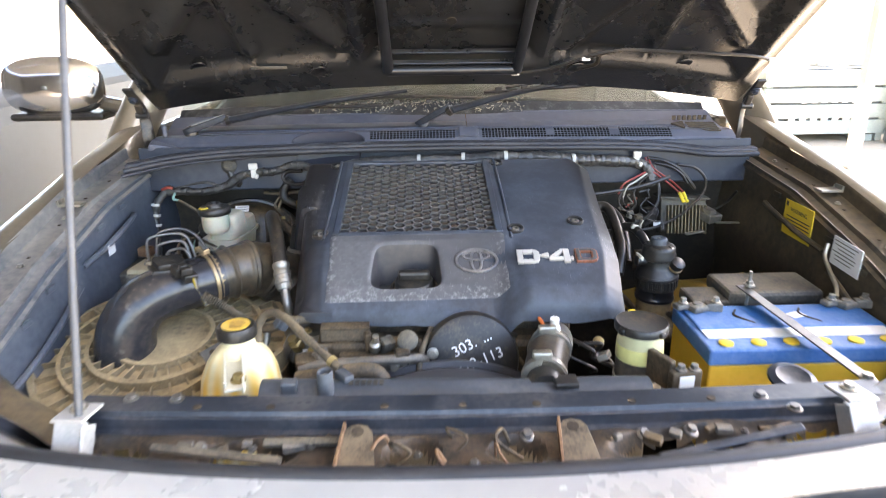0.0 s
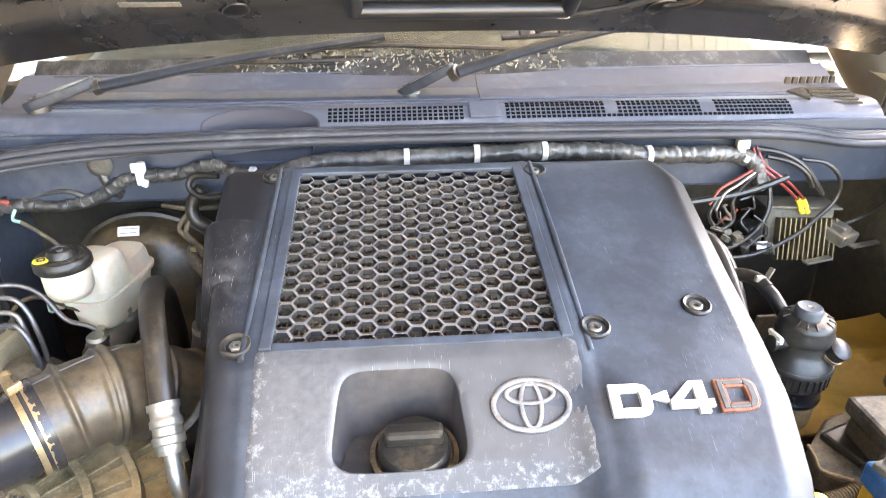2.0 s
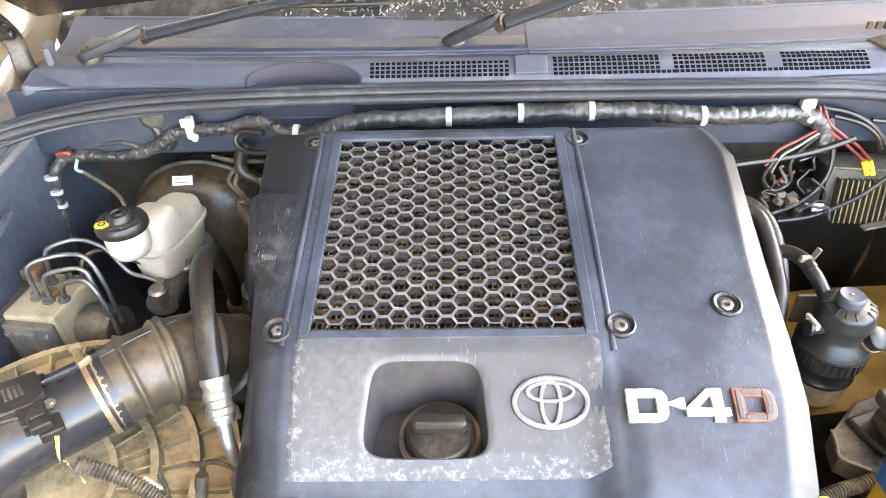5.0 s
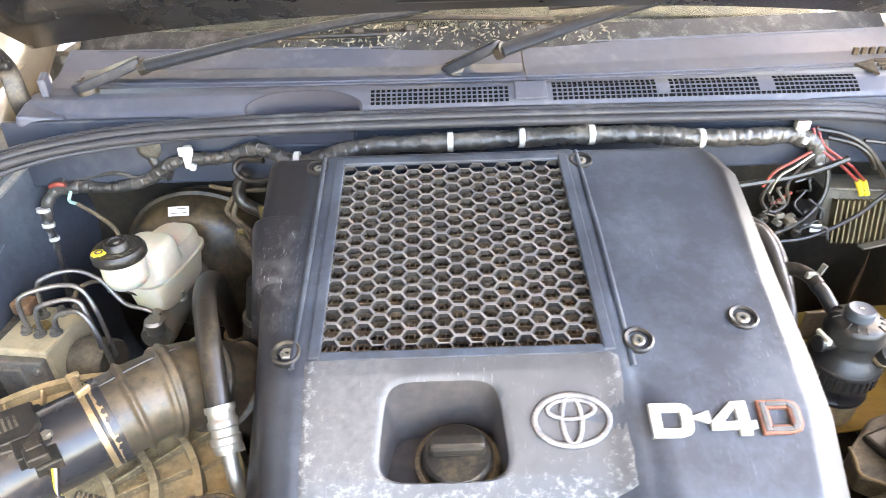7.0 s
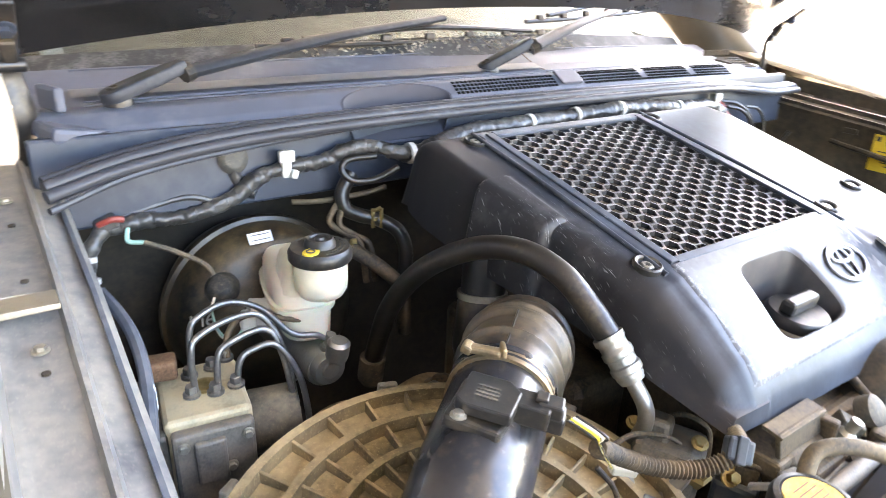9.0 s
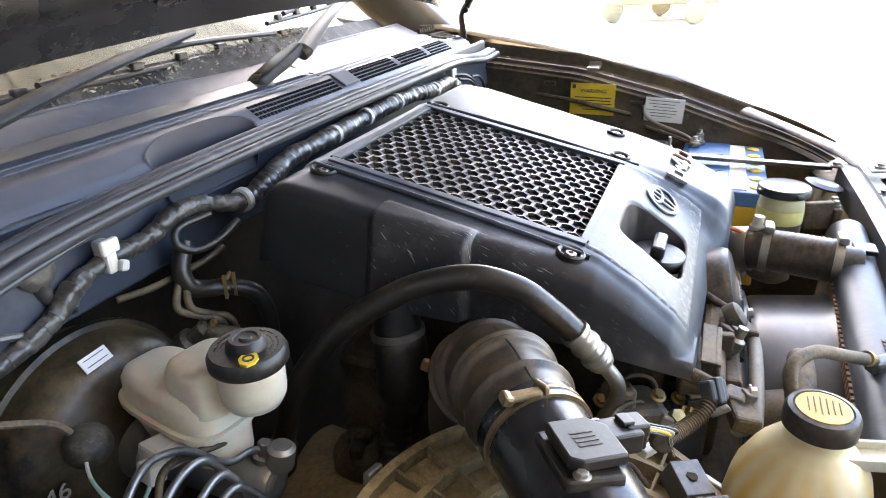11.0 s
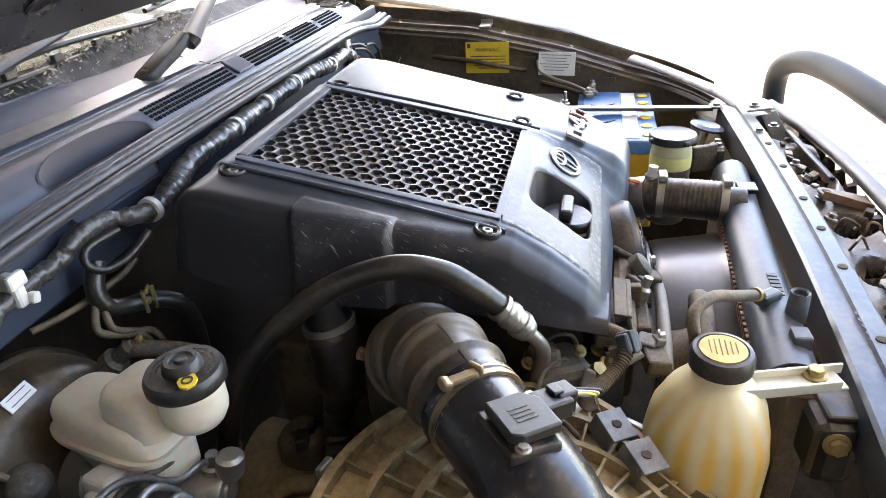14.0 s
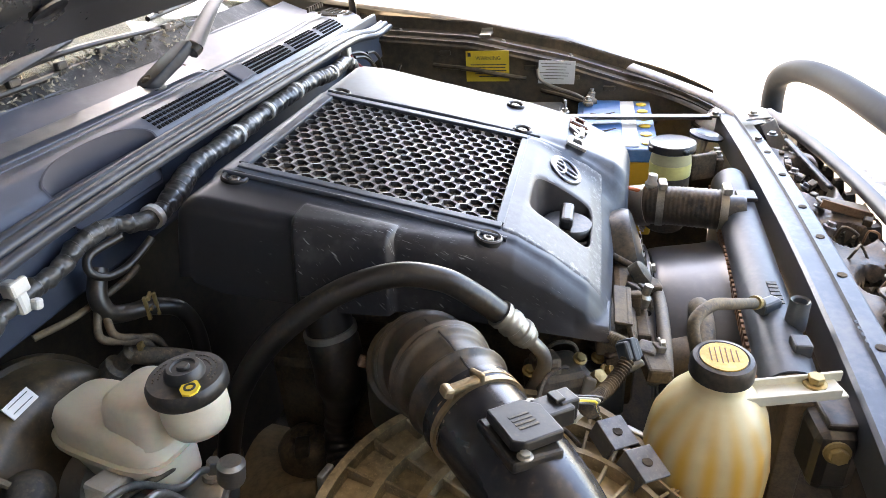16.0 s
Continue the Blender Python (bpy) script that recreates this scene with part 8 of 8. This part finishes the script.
for k in range(300):
    u = random.uniform(0.26, 0.64)
    q = Vector(glass_fn(u, random.uniform(0.008, 0.075))) + Vector((0, -0.003, 0.0045))
    a, ln1, wd = random.uniform(0, math.tau), random.uniform(0.0015, 0.007), random.uniform(0.0008, 0.0022)
    e1 = Vector((math.cos(a), math.sin(a) * 0.8, math.sin(a) * 0.6)) * ln1
    e2 = Vector((-math.sin(a), math.cos(a) * 0.8, math.cos(a) * 0.6)) * wd
    up = Vector((0, -0.0006, 0.0010))
    vs = [bm.verts.new(q + c) for c in (-e1, e2, e1, -e2, -e1 * 0.4 + up * 2, e1 * 0.5 + up * 2)]
    for tri in ((0, 4, 1), (4, 5, 1), (5, 2, 1), (0, 3, 4), (3, 5, 4), (3, 2, 5)):
        bm.faces.new([vs[i] for i in tri])
tagged(part("leaf_litter", bm, mat("dry_litter", (0.22, 0.20, 0.16), 0.8, vary=0.6, scale=30, bump=0.1)), "dry leaf bits and dust along the foot of the windscreen", "litter", kind="stuff")

# ---- door mirror ----
mi = thing("door_mirror", "large chrome-backed door mirror reflecting the bright yard", "mirror")
bm = bmesh.new()
sheet(bm, lambda u, v: (-1.058 + 0.146 * math.cos(u * math.tau) * math.cos((v - 0.5) * 3.0) * 1.0, 0.78 + 0.055 * math.sin((v - 0.5) * 3.1), 0.215 + 0.085 * math.copysign(abs(math.sin(u * math.tau)) ** 0.6, math.sin(u * math.tau)) * math.cos((v - 0.5) * 3.0)), 40, 14)
part("housing", bm, M_CHROME, mi, "chrome mirror shell", True)
part("lower_shell", boxes(((-1.05, 0.79, 0.130), (0.27, 0.09, 0.022), (0, 0, 0), 0.010)), M_BLACK, mi)
part("stalk", boxes(((-0.885, 0.82, 0.15), (0.13, 0.05, 0.04), (0, 12, 0), 0.012)), M_BODY, mi)

# ---- yard ----
def crate(x, y, z0, w, d, h, lbl, bars=True):
    c = thing("wooden_crate", lbl, "crate", "crates in the yard")
    n = 4
    for k in range(n):
        zz = z0 + 0.08 + (h - 0.08) * (k + 0.5) / n
        part("side_board", boxes(((x, y - d / 2, zz), (w, 0.03, (h - 0.08) / n - 0.025), (0, 0, 0), 0.004)), M_CRATE, c)
        part("side_board", boxes(((x - w / 2, y, zz), (0.03, d, (h - 0.08) / n - 0.025), (0, 0, 0), 0.004)), M_CRATE, c)
    for dx in (-w / 2 + 0.05, w / 2 - 0.05):
        part("corner_post", boxes(((x + dx, y - d / 2 + 0.05, z0 + h / 2), (0.08, 0.08, h), (0, 0, 0), 0.004)), M_CRATE, c)
        part("foot", boxes(((x + dx * 0.8, y, z0 + 0.04), (0.12, d, 0.08), (0, 0, 0), 0.004)), M_CRATE, c)
    part("liner", boxes(((x, y + 0.02, z0 + h / 2 + 0.03), (w - 0.06, d - 0.06, h - 0.1), (0, 0, 0), 0.004)), M_WALLW, c)
    if bars:
        for k in range(7):
            for px_, pz_, w_, h_ in ((x - 0.28 + 0.12 * k, z0 + h * 0.62, 0.07, 0.11), (x - 0.40 + 0.13 * k, z0 + h * 0.36, 0.08, 0.09)):
                part("print_bar", boxes(((px_, y - d / 2 - 0.017, pz_), (w_, 0.003, h_)), bevel=0), M_ROOF, c, "faded stencilled lettering")
    return c


crate(4.72, 6.9, FLOOR, 1.5, 1.0, 0.82, "pale green-white slatted wooden crate on a pallet")
crate(6.45, 7.3, FLOOR, 1.5, 1.0, 0.82, "pale slatted wooden crate on a pallet", False)
for x, lbl in ((4.9, "grey toolbox on the crate"), (5.35, "grey machine part on the crate")):
    t = thing("toolbox", lbl, "toolbox")
    part("case", boxes(((x, 6.9, FLOOR + 0.92), (0.3, 0.25, 0.18), (0, 0, 0), 0.03)), M_ROOF, t)
    part("handle", tube(bmesh.new(), [(x - 0.1, 6.9, FLOOR + 1.0), (x, 6.9, FLOOR + 1.06), (x + 0.1, 6.9, FLOOR + 1.0)], 0.012, 6, 8), M_ROOF, t)
drum = thing("metal_drum", "pale metal drum standing in the yard", "drum")
turned("body", [(0.28, 0), (0.30, 0.02), (0.29, 0.3), (0.305, 0.31), (0.29, 0.32), (0.29, 0.6), (0.305, 0.61), (0.29, 0.62), (0.29, 0.86), (0.30, 0.88), (0.27, 0.87), (0, 0.87)], (5.7, 6.2, FLOOR), M_WALLW, drum)
M_TRAILER = mat("trailer_paint", (0.20, 0.19, 0.12), 0.5, vary=0.3, scale=4)
tr = thing("yard_trailer", "small green flat trailer standing in the bright yard", "trailer")
part("bed", boxes(((13.4, 1.1, FLOOR + 0.40), (1.2, 2.0, 0.16), (0, 0, 20), 0.03), ((13.5, 1.7, FLOOR + 0.60), (1.1, 0.5, 0.26), (0, 0, 20), 0.05), ((13.3, 0.4, FLOOR + 0.52), (0.1, 0.9, 0.06), (0, 0, 20), 0.02)), M_TRAILER, tr)
for dx, dy in ((-0.75, -0.75), (-0.75, 0.75), (0.75, 0.0)):
    turned("wheel", [(0.10, -0.08), (0.20, -0.07), (0.215, 0), (0.20, 0.07), (0.10, 0.08)], (13.4 + dx, 1.1 + dy, FLOOR + 0.215), M_TRAILER, tr, axis=(1, 0.36, 0))
pk = thing("parked_van", "dark grey parked vehicle side beside the car", "van")
part("side", boxes(((-2.20, 3.0, -0.42), (0.9, 5.6, 1.0), (0, 0, 0), 0.10)), M_WALL, pk)
part("sill", boxes(((-2.20, 3.0, -0.92), (0.86, 5.4, 0.12), (0, 0, 0), 0.03)), M_RUBBER, pk)
for y in (1.1, 4.8):
    turned("wheel", [(0.18, -0.1), (0.30, -0.09), (0.32, 0), (0.30, 0.09), (0.18, 0.1)], (-1.82, y, FLOOR + 0.32), M_RUBBER, pk, axis=(1, 0, 0))
